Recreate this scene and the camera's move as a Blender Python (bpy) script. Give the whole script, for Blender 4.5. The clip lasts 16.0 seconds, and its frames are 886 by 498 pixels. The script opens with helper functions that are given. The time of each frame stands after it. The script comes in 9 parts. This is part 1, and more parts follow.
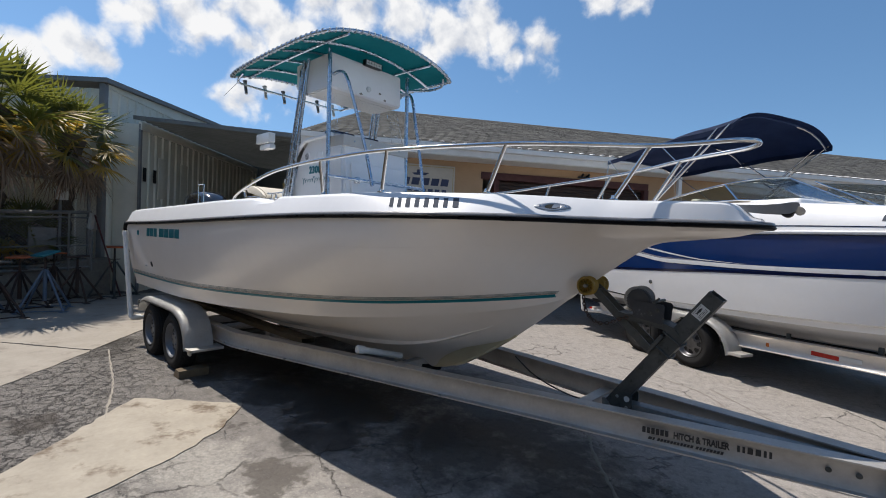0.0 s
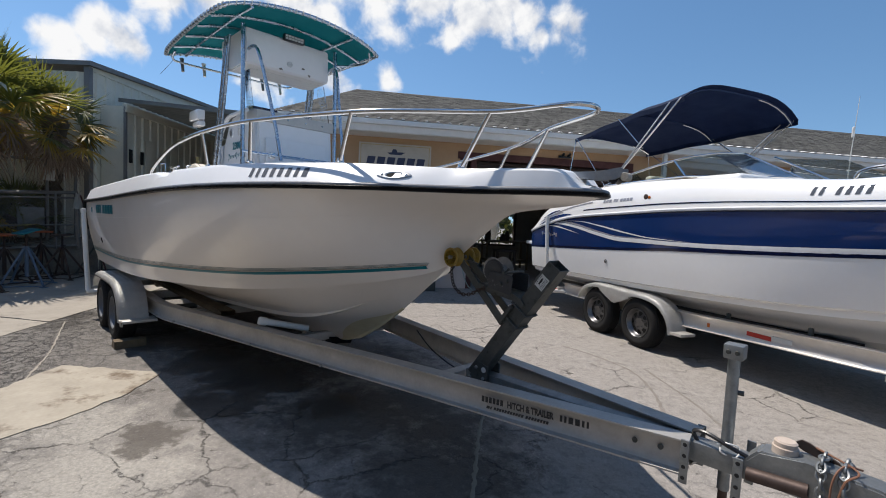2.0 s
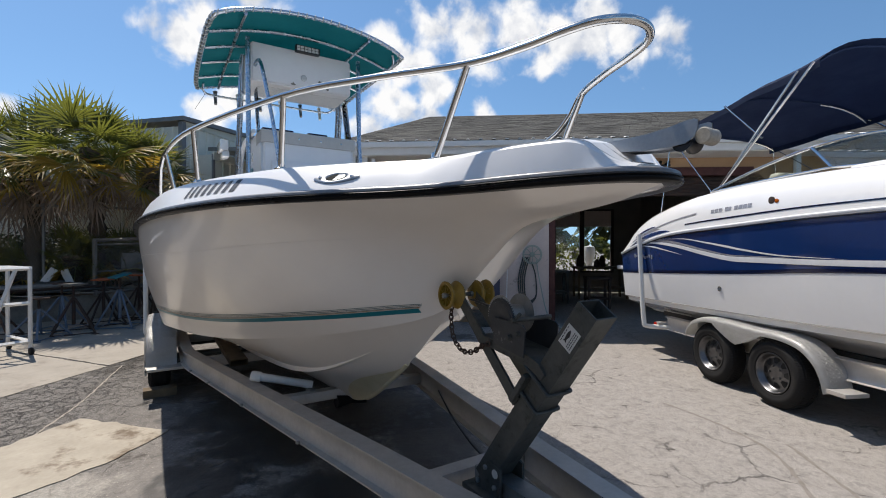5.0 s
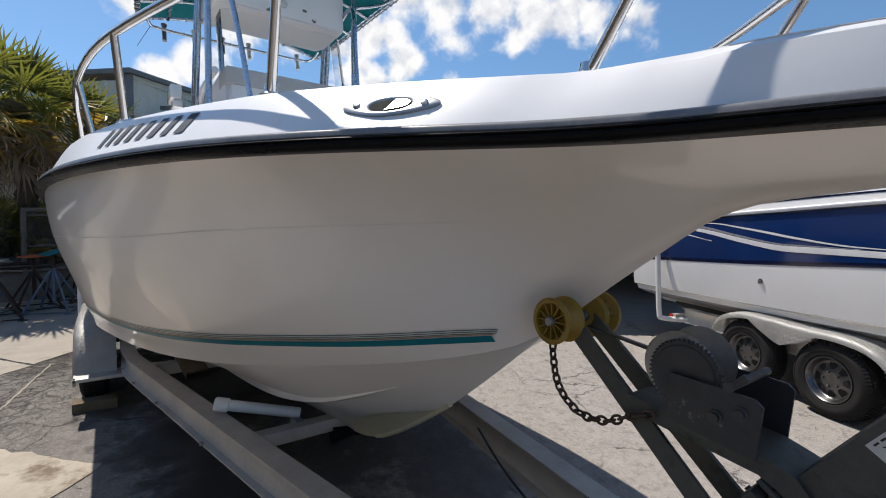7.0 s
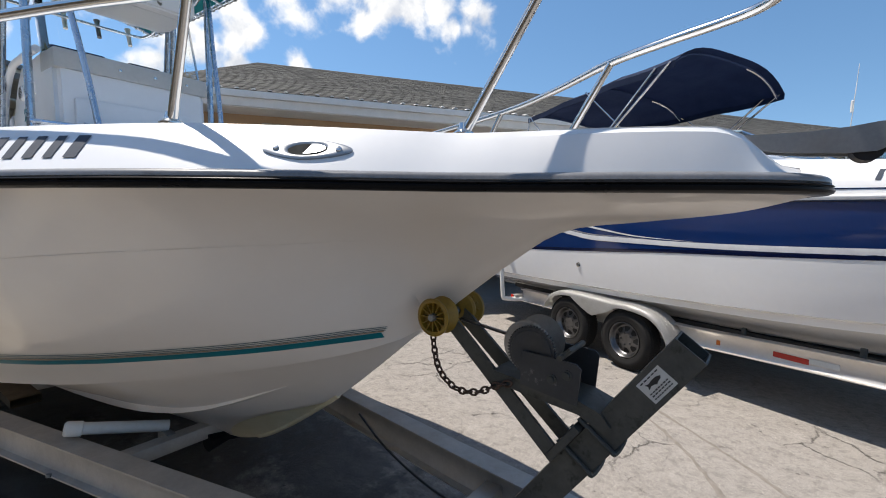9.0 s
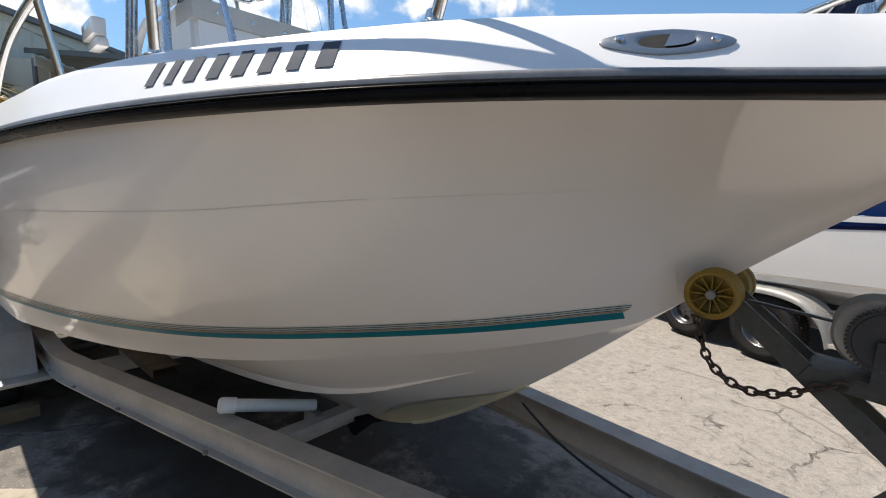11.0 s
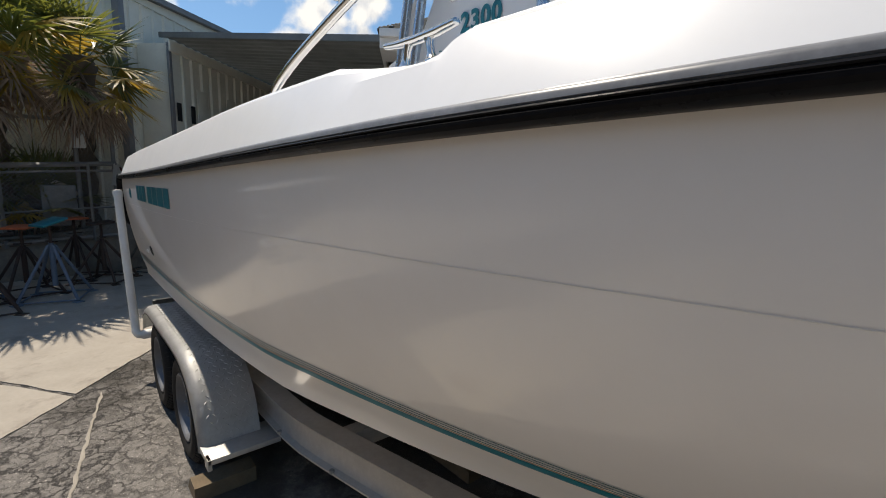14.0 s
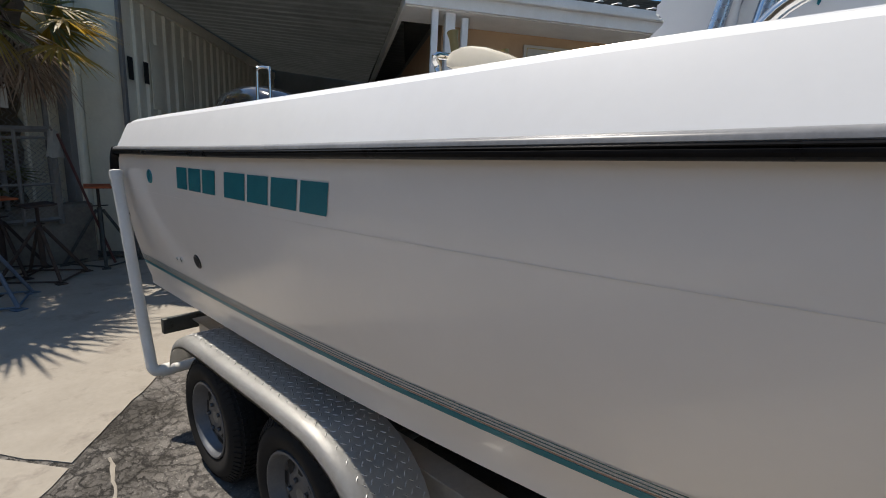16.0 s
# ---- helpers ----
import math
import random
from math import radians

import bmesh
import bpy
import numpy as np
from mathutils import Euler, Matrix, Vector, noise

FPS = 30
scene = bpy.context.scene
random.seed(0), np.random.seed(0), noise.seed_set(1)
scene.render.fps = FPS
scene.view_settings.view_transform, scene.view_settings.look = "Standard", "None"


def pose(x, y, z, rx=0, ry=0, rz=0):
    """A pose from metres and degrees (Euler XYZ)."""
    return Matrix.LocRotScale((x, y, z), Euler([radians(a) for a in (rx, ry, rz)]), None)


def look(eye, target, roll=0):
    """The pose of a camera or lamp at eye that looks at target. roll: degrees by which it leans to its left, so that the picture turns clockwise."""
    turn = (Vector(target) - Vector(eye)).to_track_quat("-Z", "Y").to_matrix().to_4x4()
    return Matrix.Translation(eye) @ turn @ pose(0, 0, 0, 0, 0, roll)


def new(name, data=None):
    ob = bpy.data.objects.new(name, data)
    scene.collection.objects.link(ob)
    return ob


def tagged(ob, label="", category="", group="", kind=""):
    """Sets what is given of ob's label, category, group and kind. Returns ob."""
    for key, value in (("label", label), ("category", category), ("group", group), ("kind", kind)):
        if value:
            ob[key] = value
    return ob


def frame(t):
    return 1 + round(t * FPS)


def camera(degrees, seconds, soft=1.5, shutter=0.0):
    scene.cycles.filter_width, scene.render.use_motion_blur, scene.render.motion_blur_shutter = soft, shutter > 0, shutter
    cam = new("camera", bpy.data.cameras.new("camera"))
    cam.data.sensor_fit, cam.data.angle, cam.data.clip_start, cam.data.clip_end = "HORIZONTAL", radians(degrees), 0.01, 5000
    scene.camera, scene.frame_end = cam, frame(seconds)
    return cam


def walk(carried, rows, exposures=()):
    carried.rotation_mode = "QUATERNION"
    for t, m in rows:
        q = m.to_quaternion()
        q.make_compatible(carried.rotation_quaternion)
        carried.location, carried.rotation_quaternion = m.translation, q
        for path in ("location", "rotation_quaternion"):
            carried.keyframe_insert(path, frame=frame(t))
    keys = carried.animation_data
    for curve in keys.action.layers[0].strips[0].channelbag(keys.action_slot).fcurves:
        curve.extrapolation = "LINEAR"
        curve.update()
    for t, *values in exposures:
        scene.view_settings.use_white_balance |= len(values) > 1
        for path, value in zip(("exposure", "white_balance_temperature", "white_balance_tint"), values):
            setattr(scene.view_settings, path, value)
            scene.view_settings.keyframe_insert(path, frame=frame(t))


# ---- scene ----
cam = camera(88.4, 16.0, soft=1.0)
PATH = [
    (0, (7.527, -3.003, 1.644), (6.172, -1.534, 1.583), 2.7),
    (0.5, (7.752, -2.83, 1.654), (6.401, -1.357, 1.584), 2.7),
    (1, (7.894, -2.628, 1.603), (6.544, -1.153, 1.538), 2.6),
    (1.5, (8.095, -2.432, 1.598), (6.739, -0.966, 1.492), 2.7),
    (2, (8.285, -2.27, 1.604), (6.864, -0.869, 1.47), 2.8),
    (2.5, (8.342, -2.07, 1.588), (6.865, -0.729, 1.442), 2.1),
    (3, (8.386, -1.841, 1.585), (6.873, -0.544, 1.413), 2.4),
    (3.5, (8.446, -1.618, 1.58), (6.892, -0.376, 1.376), 2.3),
    (4, (8.303, -1.491, 1.578), (6.692, -0.327, 1.359), 1.7),
    (4.5, (8.127, -1.375, 1.553), (6.479, -0.254, 1.382), 1.3),
    (5, (7.911, -1.208, 1.573), (6.213, -0.152, 1.56), 0.0),
    (5.2, (7.812, -1.185, 1.574), (6.103, -0.145, 1.592), -0.5),
    (7.3, (6.96, -1.07, 1.631), (5.381, 0.149, 1.482), 1.8),
    (7.5, (6.96, -1.1, 1.663), (5.43, 0.18, 1.518), 1.9),
    (8, (7.035, -1.163, 1.719), (5.682, 0.301, 1.563), 3.0),
    (8.2, (7.091, -1.184, 1.733), (5.797, 0.335, 1.59), 3.0),
    (10.3, (6.751, -1.467, 1.621), (5.655, 0.191, 1.405), -0.4),
    (10.5, (6.656, -1.432, 1.617), (5.504, 0.186, 1.387), -0.5),
    (11, (6.431, -1.416, 1.599), (5.099, 0.055, 1.350), 0.9),
    (11.5, (6.158, -1.500, 1.594), (4.723, -0.142, 1.282), 1.6),
    (12, (5.894, -1.533, 1.593), (4.409, -0.240, 1.240), 2.3),
    (12.5, (5.623, -1.518, 1.619), (4.050, -0.324, 1.303), 2.0),
    (13, (5.360, -1.607, 1.639), (3.752, -0.454, 1.344), 2.0),
    (13.5, (5.084, -1.717, 1.649), (3.524, -0.511, 1.315), 1.6),
    (14, (4.695, -1.763, 1.649), (3.188, -0.486, 1.339), 1.1),
    (14.5, (4.376, -1.908, 1.637), (2.905, -0.594, 1.309), 1.2),
    (15, (4.084, -2.055, 1.654), (2.704, -0.653, 1.295), 1.4),
    (15.5, (3.661, -2.010, 1.674), (2.316, -0.575, 1.313), 1.5),
    (16, (3.310, -2.111, 1.657), (2.016, -0.638, 1.264), 2.8),
]
EXPOSURE = [(0.0, 0.1, 6640, 11), (5.0, 0.18, 6700, 11), (8.0, 0.22, 6720, 11), (10.4, 0.58, 7000, 10), (11.0, 0.52, 7100, 10), (11.5, 0.6, 7200, 12), (12.0, 0.74, 7200, 14), (12.6, 0.53, 7200, 14), (13.0, 0.28, 7150, 13), (13.5, 0.24, 7200, 11), (15.0, 0.18, 7000, 10), (16.0, 0.18, 6900, 10)]
walk(cam, [(t, look(eye, target, roll)) for t, eye, target, roll in PATH], EXPOSURE)

# ---- world, sun and sky ----
SUN = Vector((-0.85, -0.2, 1.73)).normalized()
EL = math.asin(SUN.z)
sun = new("sun", bpy.data.lights.new("sun", "SUN"))
sun.data.energy, sun.data.angle, sun.data.color = 4.9, radians(0.53), (1.0, 0.955, 0.89)
sun.matrix_world = look((-20, -5, 40), Vector((-20, -5, 40)) - SUN)

world = bpy.data.worlds.new("world")
scene.world = world
world.use_nodes = True


def nodes_of(tree):
    """Short hands for building a node tree: add(type, **inputs) and link."""
    tree.nodes.clear()

    def add(kind, **kw):
        n = tree.nodes.new(kind)
        for k, v in kw.items():
            if isinstance(v, bpy.types.NodeSocket):
                tree.links.new(v, n.inputs[k.replace("_", " ")] if not k.startswith("i") or not k[1:].isdigit() else n.inputs[int(k[1:])])
            elif k.startswith("i") and k[1:].isdigit():
                n.inputs[int(k[1:])].default_value = v
            else:
                n.inputs[k.replace("_", " ")].default_value = v
        return n
    return add


def math_node(add, op, a, b=None, c=None):
    n = add("ShaderNodeMath")
    n.operation = op
    for i, v in enumerate((a, b, c)):
        if v is None:
            continue
        if isinstance(v, bpy.types.NodeSocket):
            n.id_data.links.new(v, n.inputs[i])
        else:
            n.inputs[i].default_value = v
    return n.outputs[0]


def build_world():
    t = world.node_tree
    add = nodes_of(t)
    sky = add("ShaderNodeTexSky")
    sky.sky_type, sky.sun_disc = "NISHITA", False
    sky.sun_elevation, sky.sun_rotation = EL, math.atan2(SUN.x, SUN.y)
    sky.altitude, sky.air_density, sky.dust_density, sky.ozone_density = 0, 1.0, 0.15, 1.2
    co = add("ShaderNodeTexCoord").outputs["Generated"]
    lift = add("ShaderNodeVectorMath", i0=co, i1=(0, 0, 0.12))
    lift.operation = "ADD"
    t.links.new(lift.outputs[0], sky.inputs[0])
    # cumulus clouds: ragged puffs round a few bearings (bearing, height, size, in degrees)
    field = None
    for az, el, r in CLOUDS:
        c = (math.cos(radians(az)) * math.cos(radians(el)), math.sin(radians(az)) * math.cos(radians(el)), math.sin(radians(el)))
        d = add("ShaderNodeVectorMath", i0=co, i1=c)
        d.operation = "DISTANCE"
        v = math_node(add, "SUBTRACT", 1.0, math_node(add, "DIVIDE", d.outputs["Value"], radians(0.9 * r)))
        field = v if field is None else math_node(add, "MAXIMUM", field, v)
    puffs = add("ShaderNodeTexNoise", Vector=co, Scale=15.0, Detail=10.0, Roughness=0.52, Distortion=0.15).outputs["Fac"]
    dens = math_node(add, "ADD", math_node(add, "MAXIMUM", field, -1.0), math_node(add, "MULTIPLY", math_node(add, "SUBTRACT", puffs, 0.5), 3.0))
    cover = add("ShaderNodeMapRange", Value=dens, From_Min=-0.05, From_Max=0.75)
    cover.interpolation_type = "SMOOTHSTEP"
    # billows face the high sun: grey where the cloud is thicker above than here
    over = add("ShaderNodeVectorMath", i0=co, i1=(-0.012, 0.0, 0.022))
    over.operation = "ADD"
    above = add("ShaderNodeTexNoise", Vector=over.outputs[0], Scale=15.0, Detail=10.0, Roughness=0.52, Distortion=0.15).outputs["Fac"]
    thick = math_node(add, "ADD", math_node(add, "MULTIPLY", math_node(add, "SUBTRACT", above, puffs), 5.0), math_node(add, "MULTIPLY", dens, 0.3))
    inner = add("ShaderNodeMapRange", Value=thick, From_Min=-0.1, From_Max=0.95)
    white = add("ShaderNodeMix", Factor=inner.outputs[0])
    white.data_type = "RGBA"
    white.inputs[6].default_value, white.inputs[7].default_value = CLOUD_LIT, CLOUD_CORE
    mix = add("ShaderNodeMix", Factor=cover.outputs[0])
    mix.data_type = "RGBA"
    deep = add("ShaderNodeHueSaturation", Color=sky.outputs[0], Hue=0.4955, Saturation=1.17)
    t.links.new(deep.outputs[0], mix.inputs[6])
    t.links.new(white.outputs[2], mix.inputs[7])
    bg = add("ShaderNodeBackground", Color=mix.outputs[2], Strength=SKY)
    add("ShaderNodeOutputWorld", Surface=bg.outputs[0])


SKY = 0.135
CLOUD_LIT, CLOUD_CORE = (6.3, 6.45, 6.6, 1), (4.1, 4.45, 5.05, 1)
CLOUDS = [(175, 14.6, 3.0), (172.9, 15.9, 3.0), (171, 15.6, 2.6), (176.5, 15.1, 2.2), (169.7, 15.4, 1.8), (166.8, 20.6, 3.2), (162.7, 21.6, 4.2), (159.5, 22, 2.8), (155.8, 23.2, 3.0), (156.5, 19.6, 2.8), (153, 21.5, 3.4), (151, 21.8, 2.8),
          (149.3, 25.3, 3.6), (144, 25.2, 5.2), (138.5, 24.6, 5.2), (133.5, 23.4, 4.6), (129.4, 24.2, 4.2), (127, 23.1, 3.4), (135.5, 21.8, 2.8), (122.7, 21.7, 3.2), (121, 22.1, 2.2), (124.7, 21.3, 2.2), (115.4, 26.3, 2.6), (111.7, 26, 2.2),
          (180.6, 22.4, 2.8), (178, 22.2, 3.0), (175.8, 24.5, 3.8), (170.6, 27.5, 4.6), (155.5, 17.4, 3.4), (152.7, 16.2, 3.4), (149.4, 18.5, 3.2), (156.5, 14.1, 3.2), (149.5, 15.4, 2.6), (143.2, 16.2, 1.9), (191.7, 12.4, 1.4),
          (150, 36, 9), (172, 36, 8), (204, 26, 10), (60, 40, 9), (300, 30, 14), (255, 22, 10), (20, 20, 8), (340, 45, 10)]
build_world()


# ---- materials ----
def surface(name, c1, c2=None, scale=6.0, rough=0.5, metal=0.0, bump=0.0, bscale=None, coat=0.0, wear=None, rough2=None, spec=0.5, detail=6.0, rand=0.0, island=0.0):
    """A node material whose colour wanders between two tones at two scales, with relief and varied gloss."""
    m = bpy.data.materials.new(name)
    m.use_nodes = True
    add = nodes_of(m.node_tree)
    c2 = c2 or tuple(0.82 * v for v in c1)
    co = add("ShaderNodeTexCoord").outputs["Object"]
    n1 = add("ShaderNodeTexNoise", Vector=co, Scale=scale, Detail=detail, Roughness=0.6)
    n2 = add("ShaderNodeTexNoise", Vector=co, Scale=scale * 9.0, Detail=4.0, Roughness=0.65)
    f = math_node(add, "ADD", math_node(add, "MULTIPLY", n1.outputs["Fac"], 0.65), math_node(add, "MULTIPLY", n2.outputs["Fac"], 0.35))
    f = add("ShaderNodeMapRange", Value=f, From_Min=0.32, From_Max=0.68).outputs[0]
    mix = add("ShaderNodeMix", Factor=f)
    mix.data_type = "RGBA"
    mix.inputs[6].default_value, mix.inputs[7].default_value = (*c1, 1), (*c2, 1)
    col = mix.outputs[2]
    if wear:
        n3 = add("ShaderNodeTexNoise", Vector=co, Scale=wear[1], Detail=8.0, Roughness=0.7)
        w = add("ShaderNodeMapRange", Value=n3.outputs["Fac"], From_Min=wear[2], From_Max=wear[2] + 0.12)
        mw = add("ShaderNodeMix", Factor=w.outputs[0])
        mw.data_type = "RGBA"
        m.node_tree.links.new(col, mw.inputs[6])
        mw.inputs[7].default_value = (*wear[0], 1)
        col = mw.outputs[2]
    if rand or island:
        src = add("ShaderNodeObjectInfo").outputs["Random"] if rand else add("ShaderNodeNewGeometry").outputs["Random Per Island"]
        k = rand or island
        hsv = add("ShaderNodeHueSaturation", Color=col, Value=add("ShaderNodeMapRange", Value=src, To_Min=1 - k, To_Max=1 + k).outputs[0])
        col = hsv.outputs[0]
    rg = add("ShaderNodeMapRange", Value=n1.outputs["Fac"], From_Min=0.3, From_Max=0.7, To_Min=rough, To_Max=rough2 if rough2 is not None else min(1, rough * 1.25))
    p = add("ShaderNodeBsdfPrincipled", Base_Color=col, Metallic=metal, Roughness=rg.outputs[0], Coat_Weight=coat, Coat_Roughness=0.05)
    p.inputs["Specular IOR Level"].default_value = spec
    if bump:
        nb = add("ShaderNodeTexNoise", Vector=co, Scale=bscale or scale * 12, Detail=5.0, Roughness=0.6)
        b = add("ShaderNodeBump", Strength=min(1.0, bump * 60), Distance=bump, Height=nb.outputs["Fac"])
        m.node_tree.links.new(b.outputs[0], p.inputs["Normal"])
    add("ShaderNodeOutputMaterial", Surface=p.outputs[0])
    return m


def leaf_material(name, c1, c2, through_col, rough=0.45, share=0.4):
    """Thin leaf: a glossy face, and light that shines through from behind."""
    m = surface(name, c1, c2, scale=2.0, rough=rough, island=0.35)
    t = m.node_tree
    out = next(n for n in t.nodes if n.type == "OUTPUT_MATERIAL")
    p = next(n for n in t.nodes if n.type == "BSDF_PRINCIPLED")
    tr = t.nodes.new("ShaderNodeBsdfTranslucent")
    tr.inputs[0].default_value = (*through_col, 1)
    mx = t.nodes.new("ShaderNodeMixShader")
    mx.inputs[0].default_value = share
    t.links.new(p.outputs[0], mx.inputs[1])
    t.links.new(tr.outputs[0], mx.inputs[2])
    t.links.new(mx.outputs[0], out.inputs[0])
    return m


def glass_material(name, tint=(0.9, 0.95, 0.95), rough=0.0, gloss=1.45):
    m = bpy.data.materials.new(name)
    m.use_nodes = True
    add = nodes_of(m.node_tree)
    p = add("ShaderNodeBsdfPrincipled", Base_Color=(*tint, 1), Roughness=rough, IOR=1.05)
    p.inputs["Transmission Weight"].default_value = 1.0
    g = add("ShaderNodeBsdfGlossy", Roughness=0.02)
    mixs = add("ShaderNodeMixShader", Fac=add("ShaderNodeFresnel", IOR=gloss).outputs[0])
    m.node_tree.links.new(p.outputs[0], mixs.inputs[1])
    m.node_tree.links.new(g.outputs[0], mixs.inputs[2])
    add("ShaderNodeOutputMaterial", Surface=mixs.outputs[0])
    return m


GELCOAT = surface("white_gelcoat", (0.79, 0.738, 0.685), (0.75, 0.7, 0.645), scale=1.3, rough=0.3, rough2=0.4, bump=0.002, bscale=2.4, coat=0.6, detail=3.0)


def draw_out(m, sx, sy, sz):
    """Stretches a material's relief, as the long waves in a moulded hull run upright."""
    t = m.node_tree
    bump = next(n for n in t.nodes if n.type == "BUMP")
    src = bump.inputs["Height"].links[0].from_node
    mp = t.nodes.new("ShaderNodeMapping")
    mp.inputs["Scale"].default_value = (sx, sy, sz)
    t.links.new(src.inputs["Vector"].links[0].from_socket, mp.inputs["Vector"])
    t.links.new(mp.outputs[0], src.inputs["Vector"])


draw_out(GELCOAT, 1.5, 1.0, 0.16)
GELCOAT_CAP = surface("white_deck_gelcoat", (0.75, 0.75, 0.75), (0.7, 0.7, 0.7), scale=2.0, rough=0.28, rough2=0.4, coat=0.1, bump=0.0004, bscale=300)
GELCOAT_TWO = surface("bright_white_gelcoat", (0.83, 0.82, 0.81), (0.79, 0.78, 0.765), scale=1.6, rough=0.1, rough2=0.16, coat=0.6, bump=0.0012, bscale=2.0)
PLATE_STEEL = surface("brushed_stainless_plate", (0.36, 0.37, 0.38), (0.3, 0.31, 0.32), scale=30, rough=0.34, rough2=0.45, metal=1.0)
THROAT_SHADE = surface("dark_throat_shade", (0.02, 0.022, 0.02), (0.012, 0.013, 0.012), scale=40, rough=0.95)
RIDGE = surface("moulding_edge_gelcoat", (0.79, 0.735, 0.67), rough=0.3)
ROLLER_STEEL = surface("scuffed_stainless_channel", (0.4, 0.41, 0.42), (0.3, 0.31, 0.32), scale=14, rough=0.3, rough2=0.42, metal=1.0)
KEEL_WEAR = surface("yellowed_keel_patch", (0.55, 0.47, 0.29), (0.66, 0.6, 0.44), scale=9, rough=0.45, bump=0.001)
NAVY = surface("navy_gelcoat", (0.006, 0.03, 0.13), (0.005, 0.024, 0.108), scale=1.5, rough=0.08, rough2=0.13, coat=0.7, bump=0.001, bscale=2.0)
NAVY_DARK = surface("dark_navy_stripe", (0.004, 0.008, 0.04), rough=0.12, coat=0.5)
SILVER = surface("silver_grey_stripe", (0.36, 0.36, 0.38), (0.3, 0.3, 0.33), rough=0.25, metal=0.3)
STRIPE_WHITE = surface("white_stripe", (0.8, 0.8, 0.8), rough=0.2)
TEAL = surface("teal_vinyl", (0.0, 0.165, 0.2), (0.0, 0.13, 0.17), scale=12, rough=0.32, wear=((0.35, 0.5, 0.5), 70, 0.76))
TEAL_DARK = surface("dark_teal_pinstripe", (0.012, 0.09, 0.105), rough=0.35)
PEACH = surface("peach_pinstripe", (0.5, 0.29, 0.17), rough=0.4)
LETTER = surface("charcoal_vinyl_letters", (0.045, 0.055, 0.075), (0.07, 0.08, 0.1), scale=30, rough=0.85, wear=((0.3, 0.3, 0.3), 60, 0.74))
BLACK_INK = surface("black_ink", (0.02, 0.02, 0.022), rough=0.5)
RUBBER = surface("black_rubber", (0.005, 0.005, 0.006), (0.011, 0.011, 0.012), scale=7, rough=0.24, rough2=0.36, bump=0.0005, spec=0.05)
RUBBER_GREY = surface("weathered_grey_vinyl", (0.2, 0.202, 0.21), (0.1, 0.101, 0.106), scale=9, rough=0.3, bump=0.0006, wear=((0.4, 0.4, 0.4), 24, 0.66))
STEEL = surface("polished_stainless", (0.66, 0.66, 0.65), (0.58, 0.57, 0.55), scale=20, rough=0.1, rough2=0.2, metal=1.0)
ANODIZED = surface("anodized_aluminium_tube", (0.5, 0.56, 0.63), (0.44, 0.5, 0.57), scale=14, rough=0.2, rough2=0.32, metal=1.0)
ALU = surface("weathered_aluminium", (0.5, 0.48, 0.45), (0.38, 0.36, 0.33), scale=4, rough=0.52, rough2=0.66, metal=0.7, bump=0.0004, wear=((0.5, 0.42, 0.33), 5.0, 0.68))
ALU_TWO = surface("clean_aluminium", (0.66, 0.63, 0.6), (0.57, 0.54, 0.5), scale=4, rough=0.38, rough2=0.5, metal=0.7, bump=0.0003)
TREAD = surface("diamond_plate_aluminium", (0.58, 0.57, 0.55), (0.45, 0.44, 0.42), scale=7, rough=0.45, rough2=0.58, metal=0.35, bump=0.0004)
GALV = surface("galvanised_steel", (0.3, 0.31, 0.31), (0.19, 0.2, 0.2), scale=12, rough=0.45, rough2=0.6, metal=0.8, bump=0.0005, wear=((0.45, 0.45, 0.45), 9, 0.66))
GALV_DARK = surface("dull_dark_steel", (0.092, 0.095, 0.088), (0.058, 0.06, 0.056), scale=10, rough=0.5, rough2=0.65, metal=0.4, bump=0.0008, wear=((0.03, 0.032, 0.027), 16, 0.55), spec=0.4)
DRUM = surface("bare_winch_drum_steel", (0.36, 0.36, 0.35), (0.24, 0.24, 0.235), scale=8, rough=0.4, metal=0.6, bump=0.001, wear=((0.12, 0.11, 0.1), 9, 0.6))
WINCH_PAINT = surface("flaking_dark_winch_paint", (0.06, 0.063, 0.068), (0.04, 0.042, 0.046), scale=8, rough=0.45, metal=0.4, bump=0.001, wear=((0.34, 0.34, 0.33), 17, 0.6))
RUST = surface("rusty_steel", (0.1, 0.062, 0.045), (0.055, 0.038, 0.03), scale=14, rough=0.8, metal=0.2, bump=0.001)
YELLOW = surface("yellow_urethane", (0.31, 0.19, 0.018), (0.17, 0.105, 0.012), scale=16, rough=0.35, wear=((0.16, 0.11, 0.03), 22, 0.62))
TYRE = surface("tyre_rubber", (0.012, 0.012, 0.013), (0.022, 0.021, 0.02), scale=8, rough=0.65, rough2=0.85, bump=0.0008, spec=0.2)
RIM = surface("silver_painted_rim", (0.16, 0.165, 0.175), (0.11, 0.115, 0.125), scale=9, rough=0.42, metal=0.5)
RIM_DARK = surface("dark_rim_slot", (0.012, 0.012, 0.012), rough=0.7)
CHROME = surface("chromed_rim", (0.18, 0.18, 0.185), (0.1, 0.1, 0.105), scale=12, rough=0.3, metal=1.0)
PVC = surface("white_pvc_pipe", (0.72, 0.71, 0.68), (0.62, 0.6, 0.56), scale=6, rough=0.4)
WOOD_OLD = surface("weathered_timber", (0.17, 0.12, 0.07), (0.1, 0.075, 0.048), scale=9, rough=0.8, bump=0.002)
CANVAS_TEAL = surface("teal_canvas", (0.0, 0.19, 0.21), (0.0, 0.155, 0.175), scale=3, rough=0.75, bump=0.0006, bscale=400)
